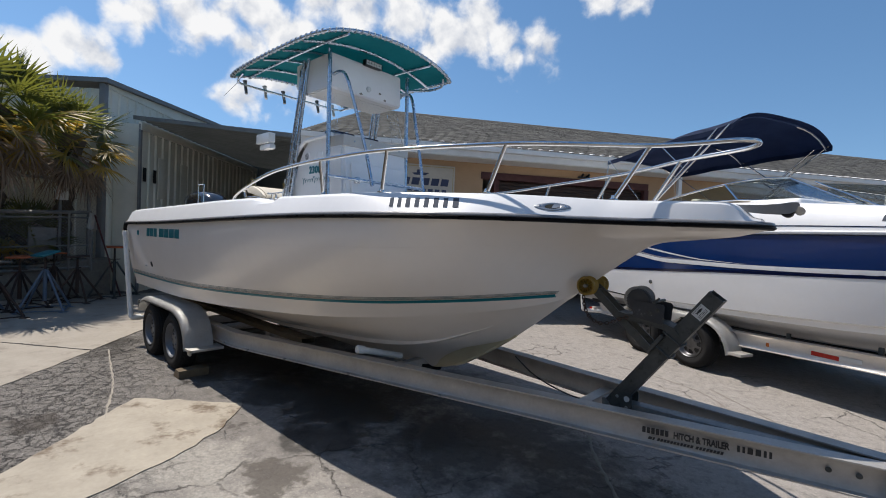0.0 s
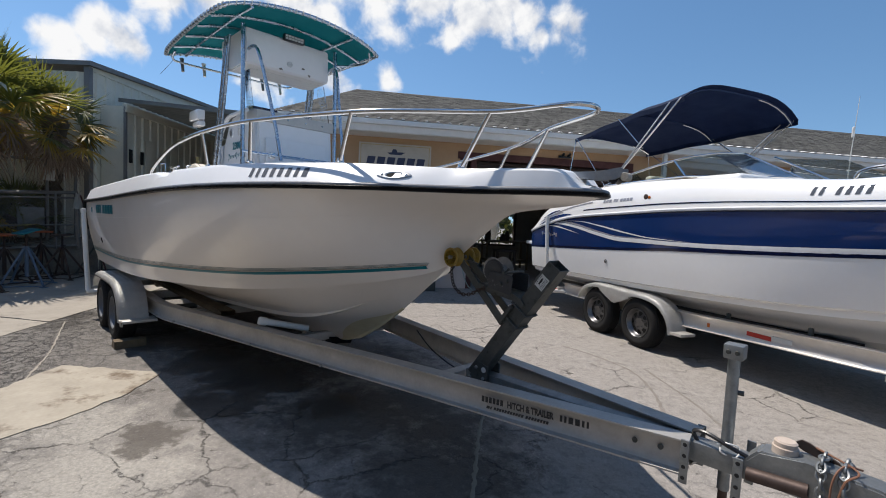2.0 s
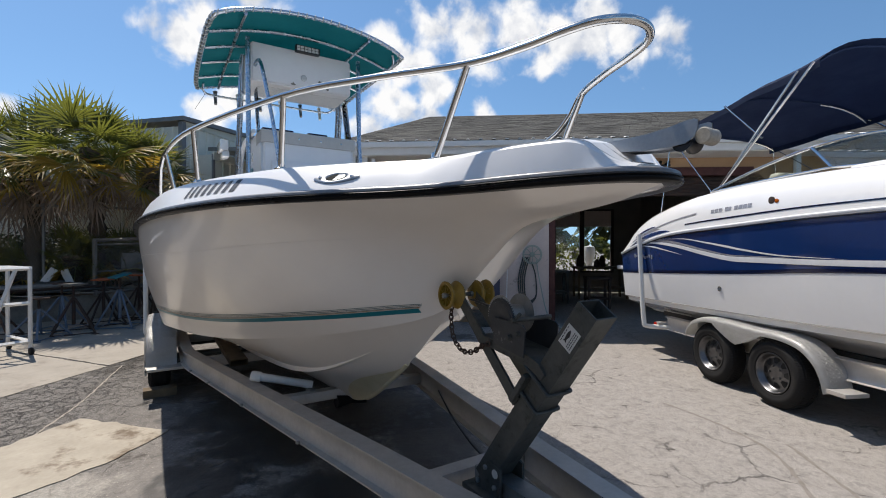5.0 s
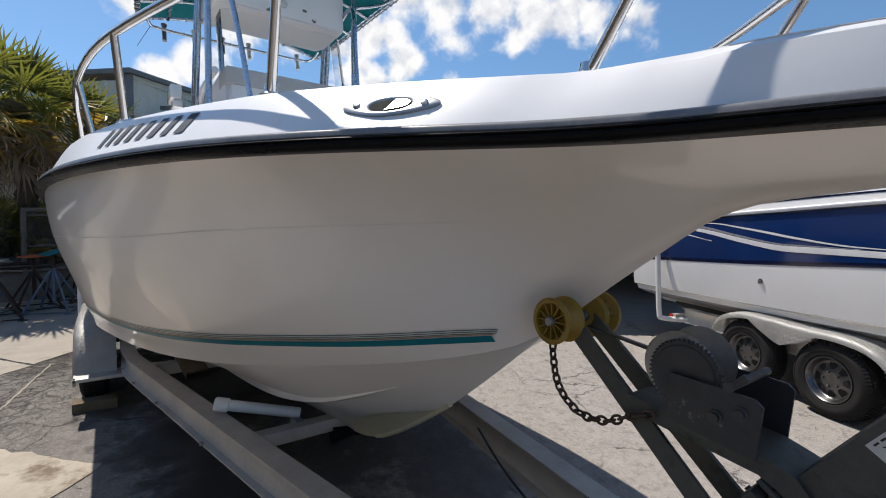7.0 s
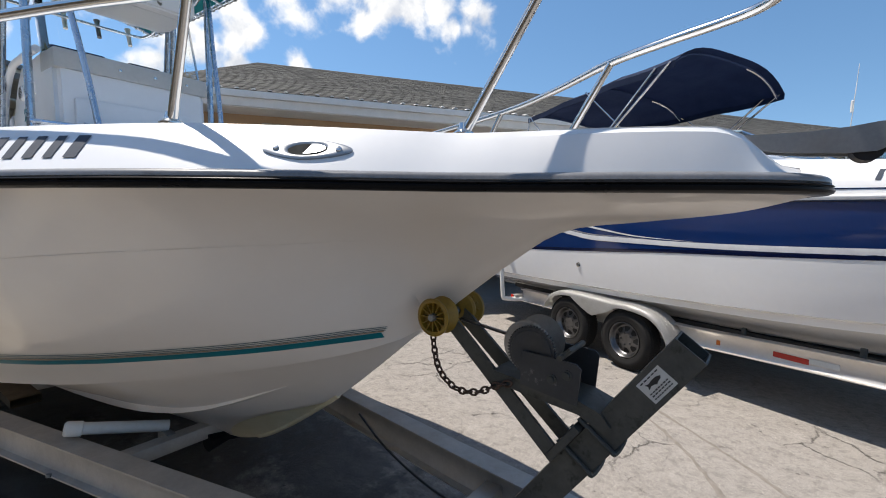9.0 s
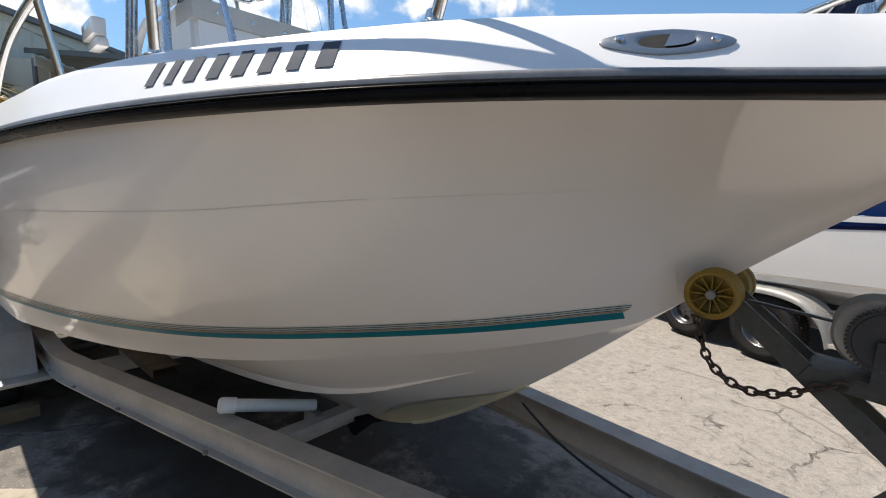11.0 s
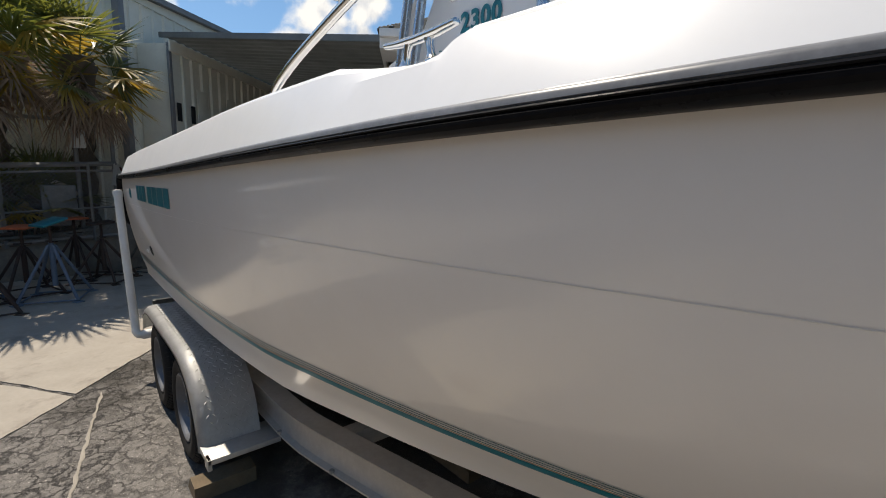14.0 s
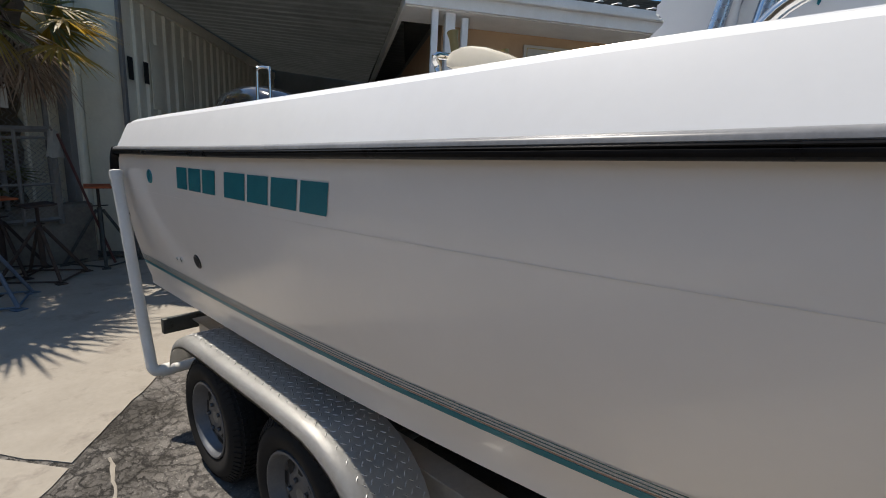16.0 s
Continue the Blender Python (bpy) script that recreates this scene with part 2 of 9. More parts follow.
CANVAS_NAVY = surface("navy_canvas", (0.007, 0.025, 0.085), (0.005, 0.018, 0.063), scale=3, rough=0.7, bump=0.0006, bscale=400)
LACING = surface("white_lacing_cord", (0.62, 0.62, 0.58), rough=0.7)
CREAM = surface("cream_vinyl_cushion", (0.66, 0.6, 0.49), (0.6, 0.54, 0.43), scale=7, rough=0.45, bump=0.0006)
BLACK_PLASTIC = surface("black_plastic", (0.014, 0.014, 0.016), rough=0.3)
COWL = surface("dark_engine_cowling", (0.01, 0.012, 0.018), (0.014, 0.018, 0.028), rough=0.12, coat=0.6)
LENS = surface("lamp_lens", (0.7, 0.7, 0.68), (0.4, 0.4, 0.4), scale=40, rough=0.1)
RED = surface("red_plastic_reflector", (0.42, 0.02, 0.012), rough=0.2)
AMBER = surface("amber_plastic_reflector", (0.5, 0.12, 0.01), rough=0.2)
STICKER = surface("white_sticker", (0.6, 0.6, 0.57), rough=0.5)
THIN_CLEAR = glass_material("thin_clear_sheet", (0.97, 0.98, 0.98), gloss=1.12)
CLEAR = glass_material("clear_acrylic", (0.93, 0.96, 0.96))
TINTED = glass_material("tinted_windscreen_glass", (0.55, 0.62, 0.6), gloss=1.22)
STUCCO = surface("tan_stucco", (0.44, 0.29, 0.17), (0.39, 0.25, 0.145), scale=3, rough=0.9, bump=0.002, bscale=90)
TRIM_WHITE = surface("white_painted_trim", (0.72, 0.71, 0.69), (0.62, 0.61, 0.58), scale=5, rough=0.5, wear=((0.42, 0.38, 0.33), 6, 0.69))
MAROON = surface("maroon_painted_timber", (0.09, 0.025, 0.02), (0.06, 0.018, 0.015), scale=9, rough=0.6)
SHINGLE = surface("grey_brown_asphalt_shingle", (0.1, 0.094, 0.08), (0.05, 0.047, 0.041), scale=5, rough=0.95, bump=0.002, bscale=140, rand=0.4)
SHINGLE_MASS = surface("grey_brown_shingle_courses", (0.1, 0.094, 0.08), (0.05, 0.047, 0.041), scale=5, rough=0.95, bump=0.002, bscale=140, island=0.4)
SHED_METAL = surface("pale_green_grey_sheet_metal", (0.74, 0.715, 0.61), (0.63, 0.61, 0.515), scale=2.5, rough=0.6, wear=((0.3, 0.27, 0.2), 3.0, 0.67))
SHED_TRIM = surface("grey_steel_trim", (0.2, 0.2, 0.2), (0.16, 0.16, 0.16), rough=0.6)
CANOPY = surface("grey_corrugated_roof_sheet", (0.2, 0.205, 0.195), (0.15, 0.155, 0.15), scale=2, rough=0.55, metal=0.2)
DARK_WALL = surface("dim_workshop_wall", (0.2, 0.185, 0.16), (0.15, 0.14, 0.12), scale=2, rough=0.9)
PEGBOARD = surface("pinkish_painted_board", (0.62, 0.52, 0.47), (0.52, 0.43, 0.385), scale=3, rough=0.85, wear=((0.2, 0.17, 0.15), 4, 0.62))
CONCRETE_OLD = surface("stained_concrete_block", (0.23, 0.21, 0.18), (0.11, 0.1, 0.086), scale=3, rough=0.95, bump=0.003)
FENCE_STEEL = surface("dull_fence_steel", (0.26, 0.255, 0.245), (0.17, 0.165, 0.16), scale=10, rough=0.6, metal=0.3)
BLUE_PAINT = surface("worn_blue_paint", (0.12, 0.165, 0.23), (0.075, 0.105, 0.15), scale=12, rough=0.6, wear=((0.12, 0.07, 0.05), 9, 0.62))
ORANGE_PAINT = surface("orange_plywood_pad", (0.42, 0.1, 0.035), (0.3, 0.08, 0.03), scale=9, rough=0.8)
BLACK_STEEL = surface("dark_rusted_stand_steel", (0.035, 0.03, 0.028), (0.07, 0.04, 0.03), scale=12, rough=0.7, metal=0.3)
LEAF = leaf_material("palm_leaf_green", (0.098, 0.108, 0.032), (0.046, 0.06, 0.02), (0.28, 0.29, 0.045), rough=0.34, share=0.33)
LEAF_YELLOW = leaf_material("palm_leaf_yellowing", (0.34, 0.22, 0.035), (0.2, 0.15, 0.03), (0.55, 0.36, 0.05))
LEAF_DEAD = leaf_material("dead_palm_leaf", (0.4, 0.315, 0.25), (0.2, 0.15, 0.115), (0.36, 0.27, 0.2), rough=0.85, share=0.35)
BARK = surface("palm_trunk_boots", (0.13, 0.1, 0.07), (0.07, 0.055, 0.04), scale=8, rough=0.95, bump=0.006)
SHRUB = surface("dark_shrub_leaf", (0.11, 0.125, 0.045), (0.07, 0.075, 0.035), scale=3, rough=0.55, island=0.4)
SIGN_BOARD = surface("cream_sign_board", (0.5, 0.46, 0.39), (0.43, 0.39, 0.32), scale=6, rough=0.5)
SIGN_NAVY = surface("navy_sign_paint", (0.03, 0.04, 0.09), rough=0.5)
SIGN_GOLD = surface("ochre_sign_board", (0.45, 0.3, 0.06), rough=0.5)
HOSE = surface("pale_green_hose", (0.32, 0.38, 0.33), rough=0.5)


def ground_material():
    """Old asphalt: pale worn lot, dark crazed strip, cracks, oil and moisture stains, and shade painted under the boat.
    """
    m = bpy.data.materials.new("old_asphalt")
    m.use_nodes = True
    t = m.node_tree
    add = nodes_of(t)
    co = add("ShaderNodeTexCoord").outputs["Object"]

    def mixc(f, a, b):
        n = add("ShaderNodeMix", Factor=f)
        n.data_type = "RGBA"
        for i, v in ((6, a), (7, b)):
            if isinstance(v, tuple):
                n.inputs[i].default_value = (*v, 1)
            else:
                t.links.new(v, n.inputs[i])
        return n.outputs[2]

    def ramp(v, lo, hi, a=0.0, b=1.0):
        return add("ShaderNodeMapRange", Value=v, From_Min=lo, From_Max=hi, To_Min=a, To_Max=b).outputs[0]

    big = add("ShaderNodeTexNoise", Vector=co, Scale=0.55, Detail=7.0, Roughness=0.62).outputs["Fac"]
    mid = add("ShaderNodeTexNoise", Vector=co, Scale=5.0, Detail=7.0, Roughness=0.7).outputs["Fac"]
    fine = add("ShaderNodeTexNoise", Vector=co, Scale=38.0, Detail=6.0, Roughness=0.75).outputs["Fac"]
    grit = add("ShaderNodeTexNoise", Vector=co, Scale=230.0, Detail=3.0, Roughness=0.7).outputs["Fac"]
    stones = add("ShaderNodeTexVoronoi", Vector=co, Scale=58.0)
    sep = add("ShaderNodeSeparateXYZ", i0=co)
    # the strip near the wheels is darker and crazed, the lot by the second trailer paler and warmer
    side = math_node(add, "ADD", sep.outputs[1], math_node(add, "MULTIPLY", mid, 1.6))
    side = math_node(add, "ADD", side, math_node(add, "MULTIPLY", sep.outputs[0], 0.34))
    pale = ramp(side, 0.3, 2.4)
    col = mixc(ramp(big, 0.3, 0.7), (0.17, 0.154, 0.139), (0.225, 0.206, 0.187))
    light = mixc(ramp(mid, 0.3, 0.7), (0.378, 0.346, 0.314), (0.3, 0.273, 0.248))
    col = mixc(pale, col, light)
    spots = add("ShaderNodeTexNoise", Vector=co, Scale=13.0, Detail=8.0, Roughness=0.72).outputs["Fac"]
    col = mixc(ramp(spots, 0.5, 0.62, 0.0, 0.4), col, (0.1, 0.094, 0.087))
    # worn binder leaves pale stones and dark pits
    col = mixc(ramp(fine, 0.46, 0.68, 0.0, 0.4), col, (0.1, 0.094, 0.087))
    col = mixc(ramp(grit, 0.47, 0.6, 0.0, 0.62), col, (0.07, 0.066, 0.062))
    hue = add("ShaderNodeSeparateColor", Color=stones.outputs["Color"]).outputs[0]
    pebble = math_node(add, "MULTIPLY", ramp(stones.outputs["Distance"], 0.12, 0.3, 1.0, 0.0), ramp(hue, 0.45, 0.85, 0.0, 0.9))
    col = mixc(pebble, col, (0.46, 0.42, 0.37))
    # cracks, wandering: wide cells in the lot, close crazing in the dark strip
    warp = add("ShaderNodeTexNoise", Vector=co, Scale=4.0, Detail=8.0, Roughness=0.72)
    wv = add("ShaderNodeVectorMath", i0=co)
    wv.operation = "ADD"
    sc = add("ShaderNodeVectorMath", i0=warp.outputs["Color"])
    sc.operation = "SCALE"
    sc.inputs["Scale"].default_value = 0.3
    t.links.new(sc.outputs[0], wv.inputs[1])

    def cracks(scale, width):
        v = add("ShaderNodeTexVoronoi", Vector=wv.outputs[0], Scale=scale)
        v.feature = "DISTANCE_TO_EDGE"
        return ramp(math_node(add, "SUBTRACT", v.outputs["Distance"], math_node(add, "MULTIPLY", math_node(add, "SUBTRACT", fine, 0.5), width * 0.9)), width * 0.25, width, 1.0, 0.0)
    c1 = math_node(add, "MULTIPLY", cracks(1.3, 0.0095), ramp(big, 0.5, 0.58, 0.0, 0.7))
    c1 = math_node(add, "MAXIMUM", c1, math_node(add, "MULTIPLY", cracks(3.4, 0.014), ramp(mid, 0.57, 0.62, 0.0, 0.7)))
    c2 = math_node(add, "MULTIPLY", cracks(6.2, 0.045), 1.0)
    crazed = math_node(add, "MULTIPLY", ramp(math_node(add, "ADD", side, math_node(add, "MULTIPLY", big, 1.5)), 0.3, 1.3, 1.0, 0.0), ramp(mid, 0.3, 0.46))
    c2 = math_node(add, "MULTIPLY", c2, crazed)
    c3 = math_node(add, "MULTIPLY", math_node(add, "MULTIPLY", cracks(14.0, 0.05), ramp(big, 0.4, 0.6, 0.2, 0.9)), crazed)
    cr = math_node(add, "MAXIMUM", math_node(add, "MAXIMUM", c1, c2), math_node(add, "MULTIPLY", c3, 0.7))
    col = mixc(math_node(add, "MULTIPLY", cr, 0.85), col, (0.028, 0.026, 0.025))
    # stains with wandering outlines; those under the boat also paint in its shade
    found = {}
    for x, y, r, kind in STAINS_AND_SHADE:
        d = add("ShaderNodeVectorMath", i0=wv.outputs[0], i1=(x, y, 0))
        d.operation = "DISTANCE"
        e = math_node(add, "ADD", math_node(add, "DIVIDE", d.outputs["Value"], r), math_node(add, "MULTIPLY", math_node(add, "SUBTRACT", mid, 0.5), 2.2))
        s = ramp(e, 0.75 if kind in ("wet_shade", "oil") else 0.45, 1.0, 1.0, 0.0)
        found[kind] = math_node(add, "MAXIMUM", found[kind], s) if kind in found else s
    wet_shade = found["wet_shade"]
    bare = math_node(add, "MULTIPLY", found["pale"], ramp(fine, 0.35, 0.62, 0.8, 0.35))
    col = mixc(math_node(add, "MULTIPLY", bare, ramp(cr, 0.0, 0.6, 1.0, 0.2)), col, (0.42, 0.39, 0.34))
    # damp asphalt, darkened further to deepen the shade below hull and tongue
    col = mixc(math_node(add, "MULTIPLY", found["damp_shade"], 0.74), col, (0.036, 0.032, 0.027))
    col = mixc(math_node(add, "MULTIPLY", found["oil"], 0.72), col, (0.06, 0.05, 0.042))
    col = mixc(math_node(add, "MULTIPLY", wet_shade, 0.7), col, (0.03, 0.029, 0.028))
    rough = add("ShaderNodeMapRange", Value=wet_shade, To_Min=0.92, To_Max=0.38).outputs[0]
    p = add("ShaderNodeBsdfPrincipled", Base_Color=col, Roughness=rough)
    p.inputs["Specular IOR Level"].default_value = 0.25
    h = math_node(add, "ADD", math_node(add, "MULTIPLY", grit, 0.3), math_node(add, "MULTIPLY", fine, 0.5))
    h = math_node(add, "SUBTRACT", math_node(add, "ADD", h, math_node(add, "MULTIPLY", pebble, 0.3)), math_node(add, "MULTIPLY", cr, 1.6))
    b = add("ShaderNodeBump", Strength=0.8, Distance=0.007, Height=h)
    t.links.new(b.outputs[0], p.inputs["Normal"])
    add("ShaderNodeOutputMaterial", Surface=p.outputs[0])
    return m


# damp and wet discs under hull, wheels and tongue carry shade in their colour
STAINS_AND_SHADE = [(4.9, -1.37, 0.3, "oil"), (2.9, -2.4, 0.26, "oil"), (3.4, -0.5, 0.55, "wet_shade"), (4.2, -0.35, 0.6, "wet_shade"), (4.6, -0.8, 0.4, "wet_shade"), (3.0, 0.6, 0.7, "wet_shade"), (3.9, 0.7, 0.6, "wet_shade"),
          (1.55, 3.4, 0.3, "oil"), (7.18, 1.39, 0.15, "oil"), (5.25, 3.07, 0.13, "oil"), (2.4, -0.2, 0.6, "wet_shade"), (5.2, -0.1, 0.35, "wet_shade"), (4.0, -1.35, 0.22, "oil"), (7.75, 0.2, 0.16, "oil"), (5.0, 0.8, 0.5, "wet_shade"), (5.6, 0.5, 0.7, "damp_shade"), (6.1, 0.35, 0.6, "damp_shade"),
          (3.0, 0.0, 1.0, "damp_shade"), (4.2, 0.0, 1.05, "damp_shade"), (5.4, -0.05, 1.0, "damp_shade"), (6.5, -0.15, 0.8, "damp_shade"), (3.2, 0.9, 0.9, "damp_shade"), (4.4, 0.9, 0.8, "damp_shade"), (0.35, -1.4, 0.5, "damp_shade"), (1.9, -0.3, 0.85, "damp_shade"), (0.8, -0.3, 0.8, "damp_shade"), (2.45, -0.95, 0.35, "wet_shade"), (1.5, 0.2, 0.7, "wet_shade"), (0.95, -1.5, 0.35, "damp_shade"), (7.05, -0.45, 0.75, "damp_shade"), (7.6, -0.15, 0.4, "damp_shade"),
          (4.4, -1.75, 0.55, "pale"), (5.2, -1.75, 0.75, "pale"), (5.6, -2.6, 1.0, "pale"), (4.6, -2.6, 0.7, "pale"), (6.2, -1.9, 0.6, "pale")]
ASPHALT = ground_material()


def slab_material(name, c1, c2, c3, worn=0.545):
    return surface(name, c1, c2, scale=3.2, rough=0.9, bump=0.004, bscale=70, wear=(c3, 2.6, worn), detail=14)


SLAB = slab_material("worn_concrete_slab", (0.335, 0.3, 0.252), (0.27, 0.24, 0.2), (0.22, 0.19, 0.16))
PATCH = slab_material("pale_concrete_patch", (0.4, 0.355, 0.285), (0.29, 0.255, 0.205), (0.15, 0.112, 0.078), 0.53)


# ---- mesh tools ----
def thing(name, label, category, m=None, group="", kind=""):
    """An Empty at a thing's base that carries its parts."""
    ob = new(name)
    ob.empty_display_size = 0.1
    if m is not None:
        ob.matrix_world = m
    return tagged(ob, label, category, group, kind)


def part(name, bm, material, parent=None, label="", angle=38, kind=""):
    """Links a bmesh as one mesh object under a thing or a part."""
    me = bpy.data.meshes.new(name)
    bmesh.ops.recalc_face_normals(bm, faces=bm.faces)
    bm.to_mesh(me)
    bm.free()
    for mt in (material if isinstance(material, (list, tuple)) else [material]):
        me.materials.append(mt)
    me.shade_smooth()
    me.set_sharp_from_angle(angle=radians(angle))
    ob = new(name, me)
    ob.parent = parent
    return tagged(ob, label, kind=kind)


def raw(name, verts, faces, material, parent=None, label="", kind="", smooth=False):
    me = bpy.data.meshes.new(name)
    me.from_pydata([tuple(v) for v in verts], [], faces)
    me.materials.append(material)
    me.update()
    if smooth:
        me.shade_smooth()
    ob = new(name, me)
    ob.parent = parent
    return tagged(ob, label, kind=kind)


def box(bm, lo, hi, bevel=0.0, m=None, seg=2):
    """A box between two corners, with rounded edges."""
    lo, hi = Vector(lo), Vector(hi)
    made = bmesh.ops.create_cube(bm, size=1.0)
    vs = made["verts"]
    c, s = (lo + hi) / 2, hi - lo
    for v in vs:
        v.co = Vector((v.co.x * s.x, v.co.y * s.y, v.co.z * s.z)) + c
    if bevel:
        es = list({e for v in vs for e in v.link_edges})
        r = bmesh.ops.bevel(bm, geom=es, offset=bevel, segments=seg, affect="EDGES", profile=0.6)
        vs = list({v for f in r["faces"] for v in f.verts} | {v for v in vs if v.is_valid})
    if m is not None:
        for v in vs:
            v.co = m @ v.co
    return vs


def smooth_path(pts, n=8):
    """A Catmull-Rom line through points."""
    pts = [Vector(p) for p in pts]
    out = []
    for i in range(len(pts) - 1):
        p0, p1, p2, p3 = pts[max(i - 1, 0)], pts[i], pts[i + 1], pts[min(i + 2, len(pts) - 1)]
        for k in range(n):
            t = k / n
            out.append(0.5 * ((2 * p1) + (p2 - p0) * t + (2 * p0 - 5 * p1 + 4 * p2 - p3) * t * t + (3 * p1 - p0 - 3 * p2 + p3) * t ** 3))
    out.append(pts[-1])
    return out


def tube(bm, pts, r, seg=10, closed=False, taper=None, flat=1.0):
    """A round bar along a line of points."""
    pts = [Vector(p) for p in pts]
    n = len(pts)
    rings = []
    up = Vector((0, 0, 1))
    side = None
    for i, p in enumerate(pts):
        if closed:
            d = pts[(i + 1) % n] - pts[i - 1]
        else:
            d = pts[min(i + 1, n - 1)] - pts[max(i - 1, 0)]
        d.normalize()
        if side is None:
            side = d.cross(up)
            if side.length < 1e-3:
                side = d.cross(Vector((1, 0, 0)))
        side = (side - d * side.dot(d)).normalized()
        o = d.cross(side)
        rr = r if taper is None else r + (taper - r) * i / max(n - 1, 1)
        rings.append([bm.verts.new(p + (side * math.cos(a) + o * math.sin(a) * flat) * rr) for a in (2 * math.pi * k / seg for k in range(seg))])
    for i in range(n if closed else n - 1):
        a, b = rings[i], rings[(i + 1) % n]
        for k in range(seg):
            bm.faces.new((a[k], a[(k + 1) % seg], b[(k + 1) % seg], b[k]))
    if not closed:
        bm.faces.new(rings[0][::-1])
        bm.faces.new(rings[-1])


def lathe(bm, profile, seg=32, m=None):
    """A turned body: (radius, height) pairs round local z; a radius of 0 closes it."""
    m = m or Matrix.Identity(4)
    rings = []
    for r, z in profile:
        if r < 1e-6:
            rings.append([bm.verts.new(m @ Vector((0, 0, z)))])
        else:
            rings.append([bm.verts.new(m @ Vector((r * math.cos(2 * math.pi * k / seg), r * math.sin(2 * math.pi * k / seg), z))) for k in range(seg)])
    for a, b in zip(rings, rings[1:]):
        for k in range(seg):
            k2 = (k + 1) % seg
            if len(a) == 1 and len(b) == 1:
                continue
            if len(a) == 1:
                bm.faces.new((a[0], b[k], b[k2]))
            elif len(b) == 1:
                bm.faces.new((a[k], a[k2], b[0]))
            else:
                bm.faces.new((a[k], a[k2], b[k2], b[k]))


def loft(bm, rows, close_u=False):
    """Faces between rows of points; returns the rows of vertices."""
    vr = [[bm.verts.new(p) for p in row] for row in rows]
    for a, b in zip(vr, vr[1:]):
        n = len(a)
        for k in range(n if close_u else n - 1):
            q = (a[k], a[(k + 1) % n], b[(k + 1) % n], b[k])
            if len({tuple(round(c, 6) for c in v.co) for v in q}) >= 3:
                try:
                    bm.faces.new(q)
                except ValueError:
                    pass
    return vr


def prism(bm, outline, lo, hi, m=None):
    """An outline in the local x, y plane, drawn out from lo to hi along local z."""
    m = m or Matrix.Identity(4)
    a = [bm.verts.new(m @ Vector((x, y, lo))) for x, y in outline]
    b = [bm.verts.new(m @ Vector((x, y, hi))) for x, y in outline]
    n = len(outline)
    bm.faces.new(a[::-1])
    bm.faces.new(b)
    for i in range(n):
        bm.faces.new((a[i], a[(i + 1) % n], b[(i + 1) % n], b[i]))


def lerp_table(xs, ys):
    return lambda x: float(np.interp(x, xs, ys))


def smooth_table(xs, ys):
    """A smooth line through a table (monotone tangents)."""
    xs, ys = np.array(xs, float), np.array(ys, float)
    h, d = np.diff(xs), np.diff(ys) / np.diff(xs)
    m = np.zeros(len(xs))
    m[0], m[-1] = d[0], d[-1]
    for i in range(1, len(xs) - 1):
        if d[i - 1] * d[i] > 0:
            w1, w2 = 2 * h[i] + h[i - 1], h[i] + 2 * h[i - 1]
            m[i] = (w1 + w2) / (w1 / d[i - 1] + w2 / d[i])

    def f(x):
        x = min(max(x, xs[0]), xs[-1])
        i = min(int(np.searchsorted(xs, x, side="right")) - 1, len(xs) - 2)
        t = (x - xs[i]) / h[i]
        return float((2 * t ** 3 - 3 * t * t + 1) * ys[i] + (t ** 3 - 2 * t * t + t) * h[i] * m[i] + (-2 * t ** 3 + 3 * t * t) * ys[i + 1] + (t ** 3 - t * t) * h[i] * m[i + 1])
    return f


BM = bmesh.new

# ---- the white centre-console boat ----
# x runs from the transom (0) to the bow, starboard is -y
KEEL = smooth_table([0, 3, 4.3, 4.75, 5.0, 5.2, 5.42, 5.6, 5.84, 6.06, 6.28, 6.42, 6.52, 6.6, 6.8, 7.0, 7.145],
                    [0.38, 0.39, 0.405, 0.455, 0.53, 0.635, 0.775, 0.9, 1.09, 1.275, 1.45, 1.555, 1.625, 1.658, 1.685, 1.712, 1.752])
CHINE_Y = smooth_table([0, 2, 3, 3.5, 4.15, 4.8, 5.3, 5.7, 6.0, 6.08, 7.2], [1.19, 1.19, 1.165, 1.09, 0.945, 0.745, 0.5, 0.285, 0.07, 0, 0])
CHINE_Z = smooth_table([0, 1.6, 2.3, 3.5, 4.2, 4.8, 5.3, 5.7, 6.0, 6.08], [0.765, 0.785, 0.815, 0.885, 0.925, 0.985, 1.06, 1.14, 1.235, 1.29])
RAIL_Y = smooth_table([0, 1, 2, 3, 4, 4.6, 5.1, 5.5, 5.8, 6.1, 6.3, 6.45, 6.6, 6.85, 7.0, 7.08, 7.12, 7.14, 7.145],
                      [1.335, 1.35, 1.36, 1.36, 1.335, 1.275, 1.18, 1.055, 0.925, 0.735, 0.575, 0.455, 0.37, 0.27, 0.195, 0.137, 0.085, 0.04, 0.0])
RAIL_Z = smooth_table([0, 1.5, 2.65, 4, 4.75, 5.6, 6.2, 7.16], [1.612, 1.642, 1.678, 1.725, 1.748, 1.764, 1.771, 1.776])
CAP_SIDE = smooth_table([0, 3, 4.6, 5.1, 5.8, 6.1, 6.36], [1.25, 1.27, 1.19, 1.075, 0.785, 0.6, 0.42])
CAP_BOW = lerp_table([6.36, 6.43, 6.62, 6.7, 6.86, 6.96, 7.0, 7.035, 7.06, 7.115, 7.16], [0.42, 0.365, 0.3, 0.28, 0.222, 0.175, 0.15, 0.125, 0.1, 0.02, 0.0])


